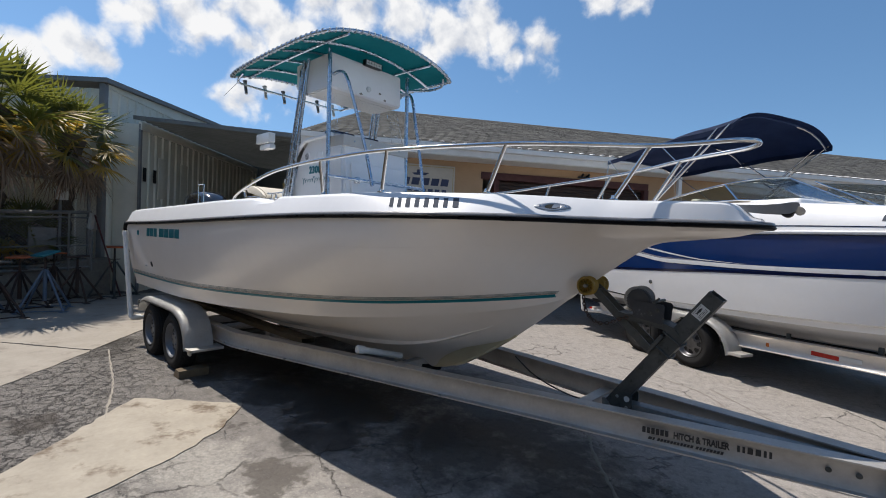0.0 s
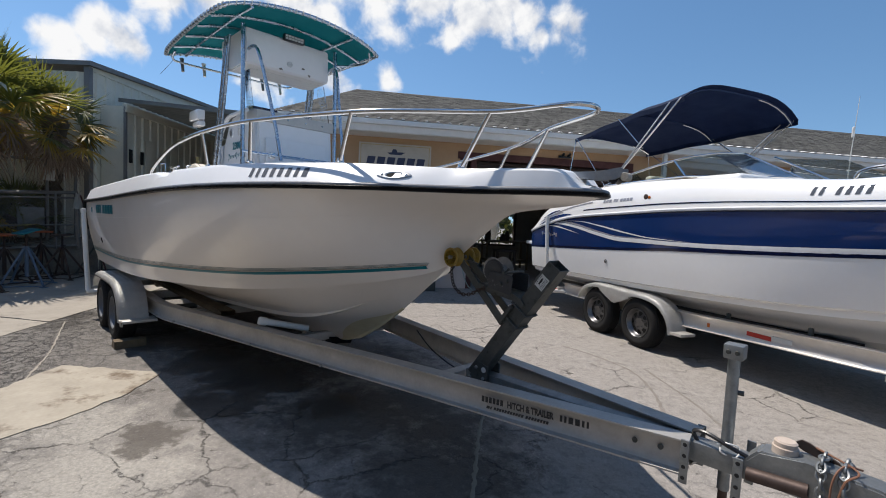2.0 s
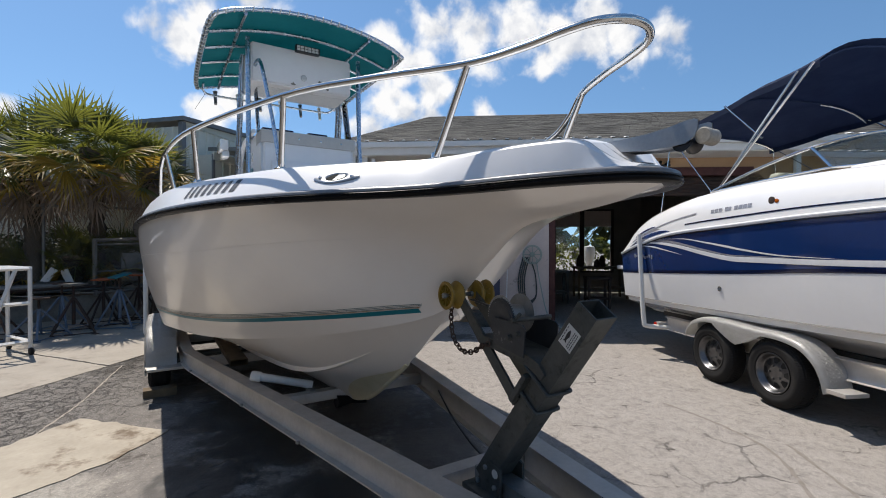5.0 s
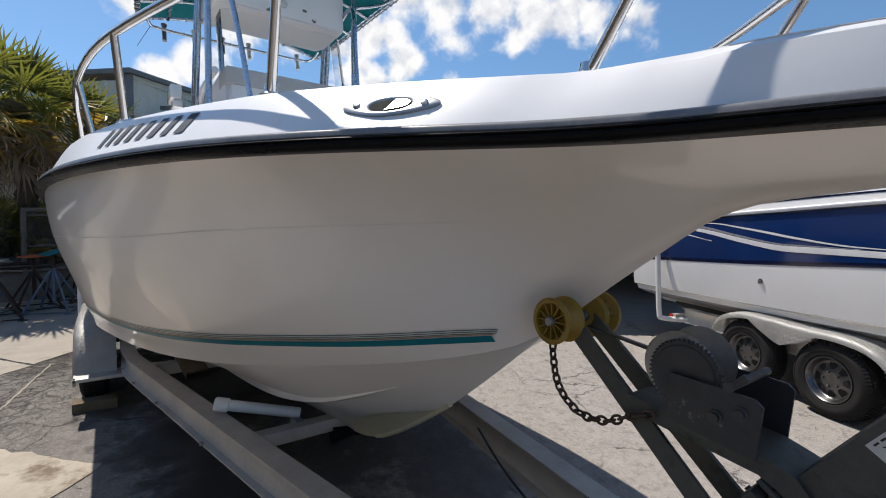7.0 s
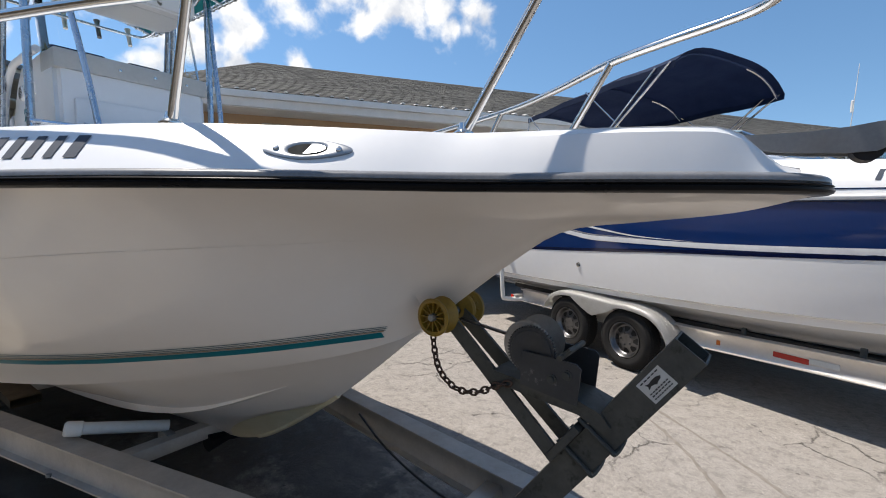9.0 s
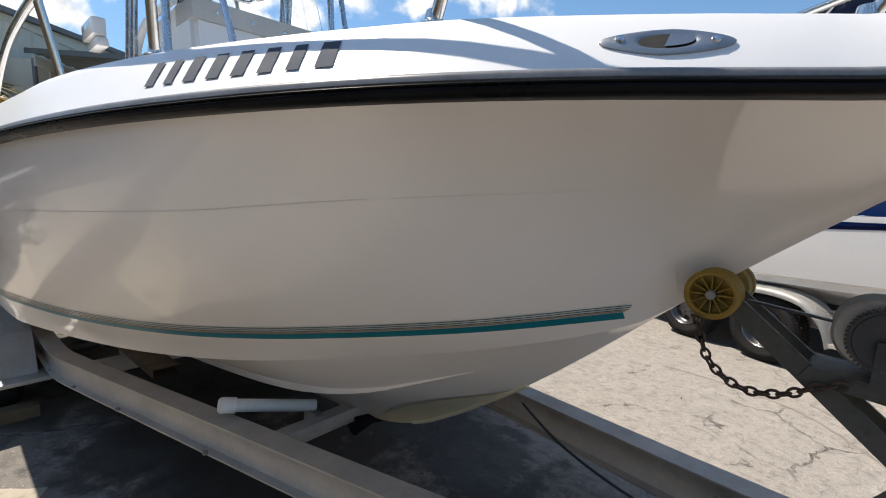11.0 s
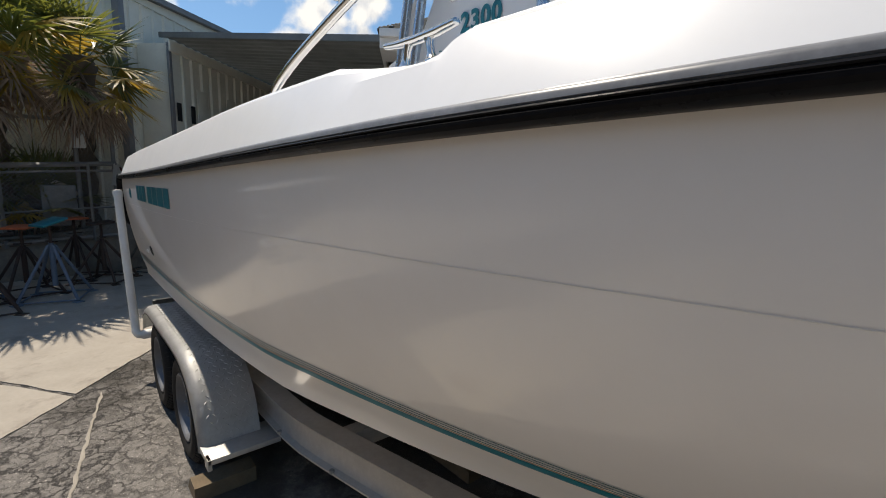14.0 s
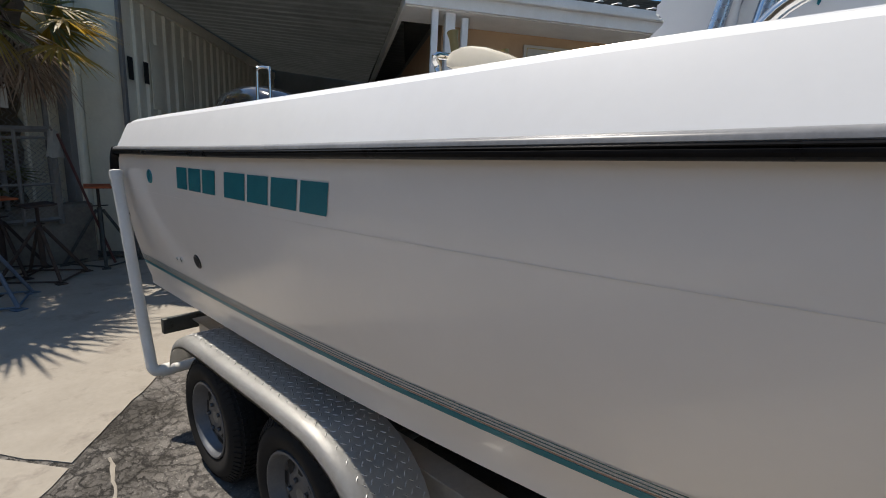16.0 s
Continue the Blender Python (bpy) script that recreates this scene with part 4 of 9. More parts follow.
def t_top():
    def y(s, w):
        return TY + s * w
    bm = BM()
    NX, NY = 14, 14

    def top(u, v, dz=0.0):
        # u along x (aft to front), v across
        x = 2.12 + 1.98 * u
        yy = TY + 0.8 * v
        k = (abs(2 * u - 1) ** 6 + abs(v) ** 6)
        shrink = 1 - 0.04 * max(0, k - 1)
        z = 3.36 + 0.13 * (1 - v * v) - 0.02 * abs(2 * u - 1) ** 3
        return Vector((2.12 + 0.99 + (x - 3.11) * shrink, TY + (yy - TY) * shrink, z + dz))
    loft(bm, [[top(i / NX, 2 * j / NY - 1) for j in range(NY + 1)] for i in range(NX + 1)])
    bmesh.ops.solidify(bm, geom=bm.faces[:], thickness=0.006)
    canvas = part("canvas_top", bm, CANVAS_TEAL, boat, "teal canvas T-top laced to its frame")
    # rim tube and lacing
    rim = [top(k / 12, -1, 0.0) for k in range(13)] + [top(1, -1 + 2 * k / 12) for k in range(1, 13)] + [top(1 - k / 12, 1) for k in range(1, 13)] + [top(0, 1 - 2 * k / 12) for k in range(1, 12)]
    c = Vector((3.11, TY, 3.4))
    rim = [p + (p - c).normalized() * 0.025 + Vector((0, 0, -0.004)) for p in rim]
    bm = BM()
    tube(bm, rim, 0.017, 10, closed=True)
    frame_ob = part("t_top_frame", bm, ANODIZED, boat, "bright aluminium T-top tube frame")
    bm = BM()
    for i in range(len(rim)):
        for k in (0.15, 0.65):
            p = rim[i].lerp(rim[(i + 1) % len(rim)], k)
            d = (rim[(i + 1) % len(rim)] - rim[i]).normalized()
            o = d.cross(Vector((0, 0, 1)))
            ring = [p + (o * math.cos(a) + Vector((0, 0, 1)) * math.sin(a)) * 0.021 + d * 0.004 * math.sin(a) for a in (2 * math.pi * q / 8 for q in range(8))]
            tube(bm, ring, 0.004, 4, closed=True)
    part("lacing", bm, LACING, canvas, kind="stuff")
    bm = BM()
    for v in (-0.72, 0.56):
        tube(bm, [top(k / 10, v, -0.025) for k in range(11)], 0.0145, 8)
    for u in (0.2, 0.42, 0.62, 0.81):
        tube(bm, [top(u, -1 + 2 * k / 10, -0.022) for k in range(11)], 0.0145, 8)
    part("roof_bow", bm, ANODIZED, frame_ob)
    for s in (-1, 1):
        for a, b in (((3.74, 0.5, 1.95), (3.69, 0.5, 3.37)), ((2.9, 0.5, 1.85), (3.2, 0.48, 3.37)), ((3.02, 0.5, 1.9), (3.28, 0.48, 3.37))):
            bm = BM()
            tube(bm, [(a[0], y(s, a[1]), a[2]), (b[0], y(s, b[1]), b[2])], 0.0205, 12)
            part("post", bm, ANODIZED, frame_ob)
        bm = BM()
        tube(bm, smooth_path([(3.64, y(s, 0.44), 3.14), (3.76, y(s, 0.43), 3.16), (3.87, y(s, 0.42), 3.08), (4.0, y(s, 0.38), 2.72), (4.12, y(s, 0.35), 2.36), (4.2, y(s, 0.33), 2.06)], 5), 0.016, 10)
        part("brace_hoop", bm, ANODIZED, frame_ob)
        bm = BM()
        tube(bm, [(3.74, y(s, 0.5), 2.16), (4.18, y(s, 0.34), 2.1)], 0.0145, 8)
        part("lower_rail", bm, ANODIZED, frame_ob)
    bm = BM()
    tube(bm, [(4.18, y(-1, 0.34), 2.1), (4.18, y(1, 0.34), 2.1)], 0.0145, 8)
    part("lower_rail", bm, ANODIZED, frame_ob)
    # side grab loop under the rim
    for s in (1,):
        bm = BM()
        tube(bm, smooth_path([(4.05, y(s, 0.7), 3.35), (4.0, y(s, 0.72), 3.27), (3.8, y(s, 0.66), 3.25), (3.66, y(s, 0.52), 3.24)], 5), 0.012, 8)
        part("grab_loop", bm, ANODIZED, frame_ob)
    # rod holder rack at the aft edge
    bm = BM()
    tube(bm, smooth_path([(2.35, y(-1, 0.74), 3.34), (2.17, y(-1, 0.72), 3.3), (2.12, y(-1, 0.6), 3.285), (2.12, TY, 3.285), (2.12, y(1, 0.6), 3.285), (2.17, y(1, 0.72), 3.3), (2.35, y(1, 0.74), 3.34)], 6), 0.0125, 8)
    rack = part("rod_rack", bm, ANODIZED, frame_ob)
    for k in range(6):
        yy = TY - 0.6 + 0.24 * k
        bm = BM()
        lathe(bm, [(0.0, -0.09), (0.017, -0.09), (0.019, 0.05), (0.026, 0.075), (0.021, 0.075), (0.016, 0.04), (0, 0.03)], 14, Matrix.Translation((2.09, yy, 3.275)) @ Matrix.Rotation(radians(-18), 4, "Y"))
        part("rod_holder", bm, PVC if k % 2 else RUBBER_GREY, rack)
    # electronics box hung under the canvas
    bm = BM()
    prof = [(3.66, 3.02), (3.68, 3.06), (3.66, 3.36), (3.02, 3.36), (3.04, 3.1), (3.1, 3.05), (3.3, 3.01)]
    prism(bm, [(x, z) for x, z in prof], y(-1, 0.47), y(1, 0.43), Matrix(((1, 0, 0, 0), (0, 0, 1, 0), (0, 1, 0, 0), (0, 0, 0, 1))))
    bmesh.ops.bevel(bm, geom=bm.edges[:], offset=0.012, segments=2, affect="EDGES")
    ebox = part("electronics_box", bm, GELCOAT_CAP, boat, "white overhead electronics box with chipped paint")
    for k in (2, 4, 5):
        cy = -0.3 + 0.1 * k + 0.03 * math.sin(k * 5)
        cz = 3.09 + 0.05 * math.sin(k * 2.3)
        n = 9
        ring = [Vector((3.6845 - (cz - 3.06) * 0.066, TY + cy + (0.012 + 0.014 * ((k * 7 + q * 3) % 5) / 5) * math.cos(2 * math.pi * q / n), cz + 0.011 * math.sin(2 * math.pi * q / n) * (1 + 0.5 * math.sin(q * 3 + k)))) for q in range(n)]
        bm = BM()
        bm.faces.new([bm.verts.new(v) for v in ring])
        part("paint_chip", bm, CONCRETE_OLD, ebox)
    bm = BM()
    lathe(bm, [(0.028, 0), (0.028, 0.012), (0.022, 0.016), (0, 0.016)], 18, Matrix.Translation((3.676, TY - 0.02, 3.11)) @ Matrix.Rotation(radians(90), 4, "Y"))
    part("dome_light", bm, LENS, ebox)
    bm = BM()
    box(bm, (3.665, TY - 0.1, 3.335), (3.72, TY + 0.12, 3.395), 0.008)
    lamp = part("spreader_light", bm, BLACK_PLASTIC, ebox)
    for r in range(2):
        for k in range(6):
            bm = BM()
            box(bm, (3.72, TY - 0.09 + 0.033 * k, 3.342 + 0.024 * r), (3.724, TY - 0.062 + 0.033 * k, 3.362 + 0.024 * r), 0.001, seg=1)
            part("lens", bm, LENS, lamp)
    for z0 in (3.22,):
        bm = BM()
        box(bm, (3.1, y(-1, 0.478), z0), (3.17, y(-1, 0.468), z0 + 0.07), 0.004)
        part("latch", bm, BLACK_PLASTIC, ebox)
    # aerial under the aft edge
    bm = BM()
    tube(bm, [(2.14, y(-1, 0.7), 3.3), (1.98, y(-1, 0.8), 3.14)], 0.0022, 6)
    part("aerial", bm, BLACK_PLASTIC, frame_ob)


t_top()


# ---- console, seat and engine ----
def console():
    y0, y1 = TY - 0.42, TY + 0.4
    flip = Matrix(((1, 0, 0, 0), (0, 0, 1, 0), (0, 1, 0, 0), (0, 0, 0, 1)))
    bm = BM()
    prism(bm, [(2.92, 1.1), (2.95, 2.02), (3.0, 2.3), (3.13, 2.45), (3.22, 2.57), (3.68, 2.595), (3.83, 2.55), (3.97, 1.1)], y0, y1, flip)
    bmesh.ops.bevel(bm, geom=bm.edges[:], offset=0.03, segments=3, affect="EDGES")
    con = part("console", bm, GELCOAT_CAP, boat, "white moulded steering console")
    bm = BM()
    box(bm, (3.86, y0 + 0.08, 1.9), (3.905, y1 - 0.1, 2.3), 0.012, Matrix.Translation((3.88, 0, 2.1)) @ Matrix.Rotation(radians(-5.5), 4, "Y") @ Matrix.Translation((-3.88, 0, -2.1)))
    door = part("hatch_door", bm, GELCOAT_CAP, con)
    bm = BM()
    box(bm, (3.9, y0 + 0.1, 2.1), (3.925, y0 + 0.16, 2.16), 0.005)
    part("latch", bm, STEEL, door)
    bm = BM()
    box(bm, (3.62, y0 - 0.004, 2.455), (3.862, y1 + 0.004, 2.56), 0.01)
    part("cap_band", bm, surface("pale_grey_band", (0.5, 0.49, 0.46), rough=0.5), con)
    for k in range(4):
        bm = BM()
        lathe(bm, [(0.011, 0), (0.009, 0.006), (0, 0.008)], 10, Matrix.Translation((3.86, y0 + 0.12 + 0.19 * k, 2.505)) @ Matrix.Rotation(radians(90), 4, "Y"))
        part("snap", bm, STEEL, con)
    # wrapped acrylic windscreen
    rows = []
    for x, yy, ox, oy in ((3.62, -0.41, 0, 1), (3.78, -0.41, 0.4, 1), (3.83, -0.37, 1, 0.4), (3.83, 0.37, 1, -0.4), (3.78, 0.41, 0.4, -1), (3.62, 0.41, 0, -1)):
        o = Vector((-0.004 * ox, 0.004 * oy, 0))
        lo, hi = Vector((x, TY - 0.01 + yy, 2.562)), Vector((x - 0.13, TY - 0.01 + yy, 2.97))
        rows.append([lo, hi, hi + o, lo + o])
    bm = BM()
    vr = loft(bm, rows, close_u=True)
    bm.faces.new(vr[0])
    bm.faces.new(vr[-1])
    ws = part("windscreen", bm, THIN_CLEAR, con, "clear acrylic windscreen")
    ws.visible_shadow = False
    # instruments and wheel seen through the screen
    bm = BM()
    box(bm, (3.42, TY + 0.05, 2.58), (3.56, TY + 0.24, 2.65), 0.015)
    part("instrument_hood", bm, NAVY_DARK, con)
    bm = BM()
    box(bm, (3.42, TY - 0.36, 2.58), (3.56, TY - 0.08, 2.65), 0.015)
    part("instrument_hood", bm, NAVY_DARK, con)
    bm = BM()
    ringm = Matrix.Translation((2.88, TY - 0.05, 2.2)) @ Matrix.Rotation(radians(70), 4, "Y")
    tube(bm, [ringm @ Vector((0.19 * math.cos(a), 0.19 * math.sin(a), 0)) for a in (2 * math.pi * k / 28 for k in range(28))], 0.014, 8, closed=True)
    for k in range(3):
        a = 2 * math.pi * k / 3 + 0.5
        tube(bm, [ringm @ Vector((0, 0, 0.03)), ringm @ Vector((0.19 * math.cos(a), 0.19 * math.sin(a), 0))], 0.008, 6)
    part("steering_wheel", bm, STEEL, con)
    # stepped control pod aft of the helm, with its throttle lever
    bm = BM()
    prism(bm, [(2.67, 1.3), (2.7, 2.06), (2.78, 2.105), (2.78, 2.13), (2.74, 2.135), (2.74, 2.185), (2.86, 2.195), (2.88, 2.27), (2.97, 2.29), (2.97, 1.3)], y0, y0 + 0.34, flip)
    bmesh.ops.bevel(bm, geom=bm.edges[:], offset=0.01, segments=2, affect="EDGES")
    pod = part("control_pod", bm, GELCOAT_CAP, con)
    bm = BM()
    tube(bm, smooth_path([(2.81, y0 + 0.15, 2.185), (2.795, y0 + 0.15, 2.22), (2.76, y0 + 0.15, 2.245), (2.72, y0 + 0.15, 2.255)], 4), 0.013, 10, taper=0.019)
    lathe(bm, [(0.03, 0), (0.03, 0.012), (0.015, 0.02), (0, 0.02)], 16, Matrix.Translation((2.81, y0 + 0.15, 2.188)))
    part("throttle_lever", bm, BLACK_PLASTIC, pod, "black throttle lever")
    # curved grab rail beside the console
    for s in (-1, 1):
        bm = BM()
        yy = TY + s * 0.46
        tube(bm, smooth_path([(2.97, yy, 1.9), (2.97, yy, 2.15), (3.02, yy, 2.36), (3.2, yy, 2.53), (3.42, yy, 2.555), (3.72, yy, 2.56)], 6), 0.02, 10)
        part("grab_rail", bm, GELCOAT_CAP, con)
    # vents and switch plates on the starboard face
    bm = BM()
    lathe(bm, [(0.047, 0), (0.045, 0.008), (0.04, 0.011), (0, 0.011)], 24, Matrix.Translation((3.225, y0, 2.39)) @ Matrix.Rotation(radians(90), 4, "X"))
    vent = part("round_vent", bm, GELCOAT_TWO, con, "round white louvred vent")
    for k in range(-3, 4):
        bm = BM()
        hw = math.sqrt(0.036 ** 2 - (0.0095 * k) ** 2)
        box(bm, (-hw, -0.0022, 0.0), (hw, 0.0022, 0.0125), m=Matrix.Translation((3.225, y0, 2.39 + 0.0095 * k)) @ Matrix.Rotation(radians(90), 4, "X"))
        part("slot", bm, RIM_DARK, vent)
    bm = BM()
    box(bm, (3.4, y0 - 0.008, 2.35), (3.5, y0 + 0.01, 2.42), 0.004)
    part("switch_plate", bm, GELCOAT_TWO, con)
    # model number and a scripted name drawn as a wavy line
    cu = bpy.data.curves.new("number_text", "FONT")
    cu.body, cu.size, cu.extrude, cu.align_x, cu.offset, cu.space_character = "2300", 0.1, 0.001, "LEFT", 0.0035, 1.12
    tx = new("number_text", cu)
    tx.matrix_world = pose(3.27, y0 - 0.006, 2.215, 90, 0, 0)
    dg = bpy.context.evaluated_depsgraph_get()
    me = bpy.data.meshes.new_from_object(tx.evaluated_get(dg))
    me.transform(tx.matrix_world)
    bpy.data.objects.remove(tx)
    me.materials.clear()
    me.materials.append(TEAL)
    ob = new("number_lettering", me)
    ob.parent = con
    tagged(ob, "teal model number on the console side")
    bm = BM()
    pts = []
    for k in range(110):
        q = k / 109
        pts.append((3.14 + 0.44 * q + 0.012 * math.sin(q * 62), y0 - 0.006, 2.135 + 0.024 * math.sin(q * 62 + 1.2) * (1.5 if k < 12 or 52 < k < 64 else 0.6) + 0.02 * q))
    tube(bm, pts, 0.0022, 5)
    part("script_flourish", bm, TEAL, con)


console()


def leaning_seat():
    seat = part("leaning_post", (lambda bm: (tube(bm, smooth_path([(1.8, -0.5, 1.12), (1.8, -0.5, 1.86), (1.84, -0.5, 1.985), (2.24, -0.5, 1.97), (2.3, -0.5, 1.86), (2.3, -0.5, 1.12)], 5), 0.019, 10),
                                             tube(bm, smooth_path([(1.8, 0.38, 1.12), (1.8, 0.38, 1.86), (1.84, 0.38, 1.985), (2.24, 0.38, 1.97), (2.3, 0.38, 1.86), (2.3, 0.38, 1.12)], 5), 0.019, 10),
                                             tube(bm, smooth_path([(1.84, -0.5, 1.99), (1.81, -0.5, 2.06), (1.815, -0.45, 2.115), (1.815, 0.33, 2.115), (1.81, 0.38, 2.06), (1.84, 0.38, 1.99)], 5), 0.017, 10), bm)[-1])(BM()), STEEL, boat, "aluminium leaning post with cream cushions")
    bm = BM()
    pad = [(1.838, 2.066), (1.834, 2.085), (1.843, 2.108), (1.87, 2.127), (1.92, 2.138), (1.98, 2.137), (2.06, 2.122), (2.17, 2.085), (2.26, 2.045), (2.3, 2.01), (2.28, 1.985), (2.16, 2.0), (2.03, 2.03), (1.93, 2.05), (1.87, 2.052)]
    rows = [[Vector((2.05 + (x - 2.05) * q, y, 2.06 + (z - 2.06) * q)) for x, z in pad] for y, q in ((-0.5, 0.75), (-0.494, 0.9), (-0.475, 0.985), (-0.455, 1), (-0.06, 1.0), (0.335, 1), (0.355, 0.985), (0.374, 0.9), (0.38, 0.75))]
    vr = loft(bm, rows, close_u=True)
    bm.faces.new(vr[0])
    bm.faces.new(vr[-1])
    cushion = part("cushion", bm, CREAM, seat, "cream vinyl seat cushion")
    for y in (-0.462, 0.342):
        bm = BM()
        tube(bm, [(x, y, z) for x, z in pad], 0.0035, 6, closed=True)
        part("piping", bm, WOOD_OLD, cushion, "dark seam piping")
    for yy in (-0.4, 0.02, 0.3):
        bm = BM()
        lathe(bm, [(0, -0.1), (0.02, -0.1), (0.021, 0.07), (0.028, 0.1), (0.023, 0.1), (0.018, 0.06), (0, 0.05)], 14, Matrix.Translation((1.825, yy, 2.135)) @ Matrix.Rotation(radians(-14), 4, "Y"))
        part("rod_holder", bm, surface("dull_brass_rod_holder", (0.28, 0.22, 0.1), rough=0.4, metal=0.7) if yy == -0.4 else bpy.data.materials["dull_brass_rod_holder"], seat)
    bm = BM()
    box(bm, (2.45, TY - 0.62, 2.56), (2.75, TY - 0.54, 2.67), 0.015)
    box(bm, (2.5, TY - 0.6, 2.495), (2.74, TY - 0.53, 2.55), 0.015)
    box(bm, (2.56, TY - 0.58, 2.54), (2.7, TY - 0.53, 2.57), 0.01)
    part("deck_light_box", bm, GELCOAT_TWO, boat, "white plastic lamp housing on the T-top leg")


leaning_seat()


def outboard():
    rows = []
    for x, w, zb, zt in ((-0.32, 0.13, 1.72, 2.03), (-0.42, 0.2, 1.66, 2.13), (-0.7, 0.24, 1.62, 2.2), (-1.0, 0.25, 1.6, 2.21), (-1.3, 0.22, 1.62, 2.18), (-1.46, 0.16, 1.68, 2.12), (-1.53, 0.08, 1.76, 2.03)):
        ring = []
        for k in range(20):
            a = 2 * math.pi * k / 20
            c, s = math.cos(a), math.sin(a)
            ring.append(Vector((x, w * math.copysign(abs(c) ** 0.6, c), (zb + zt) / 2 + (zt - zb) / 2 * math.copysign(abs(s) ** 0.7, s))))
        rows.append(ring)
    bm = BM()
    vr = loft(bm, rows, close_u=True)
    bm.faces.new(vr[0])
    bm.faces.new(vr[-1])
    eng = part("outboard_motor", bm, COWL, boat, "dark glossy outboard motor cowling")
    bm = BM()
    box(bm, (-1.2, -0.09, 0.75), (-0.7, 0.09, 1.65), 0.04)
    box(bm, (-1.5, -0.02, 0.75), (-0.65, 0.02, 0.78), 0.008)
    lathe(bm, [(0, -0.35), (0.05, -0.3), (0.075, -0.1), (0.07, 0.2), (0.04, 0.28), (0, 0.3)], 16, Matrix.Translation((-1.0, 0, 0.62)) @ Matrix.Rotation(radians(90), 4, "Y"))
    part("lower_unit", bm, COWL, eng)
    bm = BM()
    box(bm, (-0.66, -0.2, 1.1), (0.0, 0.2, 1.6), 0.03)
    part("bracket", bm, GELCOAT, eng)
    bm = BM()
    tube(bm, smooth_path([(-0.16, -0.37, 1.7), (-0.16, -0.37, 2.2), (-0.14, -0.37, 2.245), (-0.07, -0.33, 2.245), (-0.05, -0.33, 2.2), (-0.05, -0.33, 1.7)], 5), 0.011, 8)
    part("ladder_hoop", bm, STEEL, boat)


outboard()

# ---- boat trailers ----
def wheel(parent, m, r=0.33, w=0.205, rim_r=0.185, material=None, slots=8, chrome=False):
    """Tyre with tread blocks and a dished steel rim; the axle runs along local z, outward."""
    wh = part("wheel", (lambda bm: (lathe(bm, [(0.04, -0.03), (0.045, 0.02), (0.035, 0.035), (0.03, 0.06), (0.0, 0.064)], 18, m), bm)[-1])(BM()), CHROME if chrome else GALV, parent)
    h = w / 2
    bm = BM()
    lathe(bm, [(rim_r + 0.004, -h + 0.02), (rim_r + 0.02, -h), (r * 0.82, -h - 0.004), (r - 0.03, -h + 0.012), (r - 0.008, -h + 0.035), (r, -h + 0.055), (r, h - 0.055), (r - 0.008, h - 0.035),
               (r - 0.03, h - 0.012), (r * 0.83, h + 0.004), (r * 0.8, h + 0.0065), (r * 0.74, h + 0.0065), (r * 0.72, h + 0.003), (rim_r + 0.022, h), (rim_r + 0.004, h - 0.018)], 56, m)
    tyre = part("tyre", bm, TYRE, wh, "black trailer tyre with block tread")
    # tread blocks round the crown and the shoulder
    verts, faces = [], []
    n = 66
    for k in range(n):
        a0, a1 = 2 * math.pi * k / n, 2 * math.pi * (k + 0.66) / n
        for z0, z1, tw in ((-h + 0.04, -0.04, 0.0), (-0.034, -0.004, 0.4), (0.004, 0.034, 0.0), (0.04, h - 0.04, 0.4)):
            o = len(verts)
            for rr in (r - 0.004, r + 0.0055):
                for a, z in ((a0, z0), (a1, z0), (a1, z1), (a0, z1)):
                    aa = a + 2 * math.pi / n * tw
                    verts.append(m @ Vector((rr * math.cos(aa), rr * math.sin(aa), z)))
            faces += [(o + 4, o + 5, o + 6, o + 7), (o, o + 1, o + 5, o + 4), (o + 1, o + 2, o + 6, o + 5), (o + 2, o + 3, o + 7, o + 6), (o + 3, o, o + 4, o + 7)]
        o = len(verts)
        for rr, z in ((r - 0.036, h - 0.006), (r - 0.007, h - 0.028)):
            for a in (a0, a1):
                verts.append(m @ Vector((rr * math.cos(a), rr * math.sin(a), z + 0.004)))
                verts.append(m @ Vector((rr * math.cos(a), rr * math.sin(a), z - 0.006)))
        faces += [(o, o + 2, o + 6, o + 4), (o, o + 4, o + 5, o + 1), (o + 2, o + 3, o + 7, o + 6), (o, o + 1, o + 3, o + 2), (o + 4, o + 6, o + 7, o + 5)]
    raw("tread", verts, faces, TYRE, tyre)
    mat = material or RIM
    bm = BM()
    lathe(bm, [(rim_r + 0.008, h - 0.014), (rim_r + 0.006, h - 0.002), (rim_r - 0.002, h), (rim_r - 0.012, h - 0.01), (rim_r - 0.02, h - 0.05), (rim_r - 0.03, h - 0.06), (0.13, h - 0.062), (0.085, h - 0.04), (0.06, h - 0.038), (0.05, h - 0.04), (0.0, h - 0.04)], 48, m)
    rim = part("rim", bm, mat, wh, "dished steel wheel rim")
    for k in range(slots):
        a = 2 * math.pi * k / slots
        bm = BM()
        pts = []
        for q, rr in ((-0.2, 0.15), (0.2, 0.15), (0.27, 0.128), (0.15, 0.094), (-0.15, 0.094), (-0.27, 0.128)):
            zz = h - 0.0605 + (0.13 - rr) / 0.045 * 0.022 if rr < 0.13 else h - 0.0605
            pts.append(m @ Vector((rr * math.cos(a + q), rr * math.sin(a + q), zz + 0.0025)))
        bm.faces.new([bm.verts.new(p) for p in pts])
        part("slot", bm, RIM_DARK, rim)
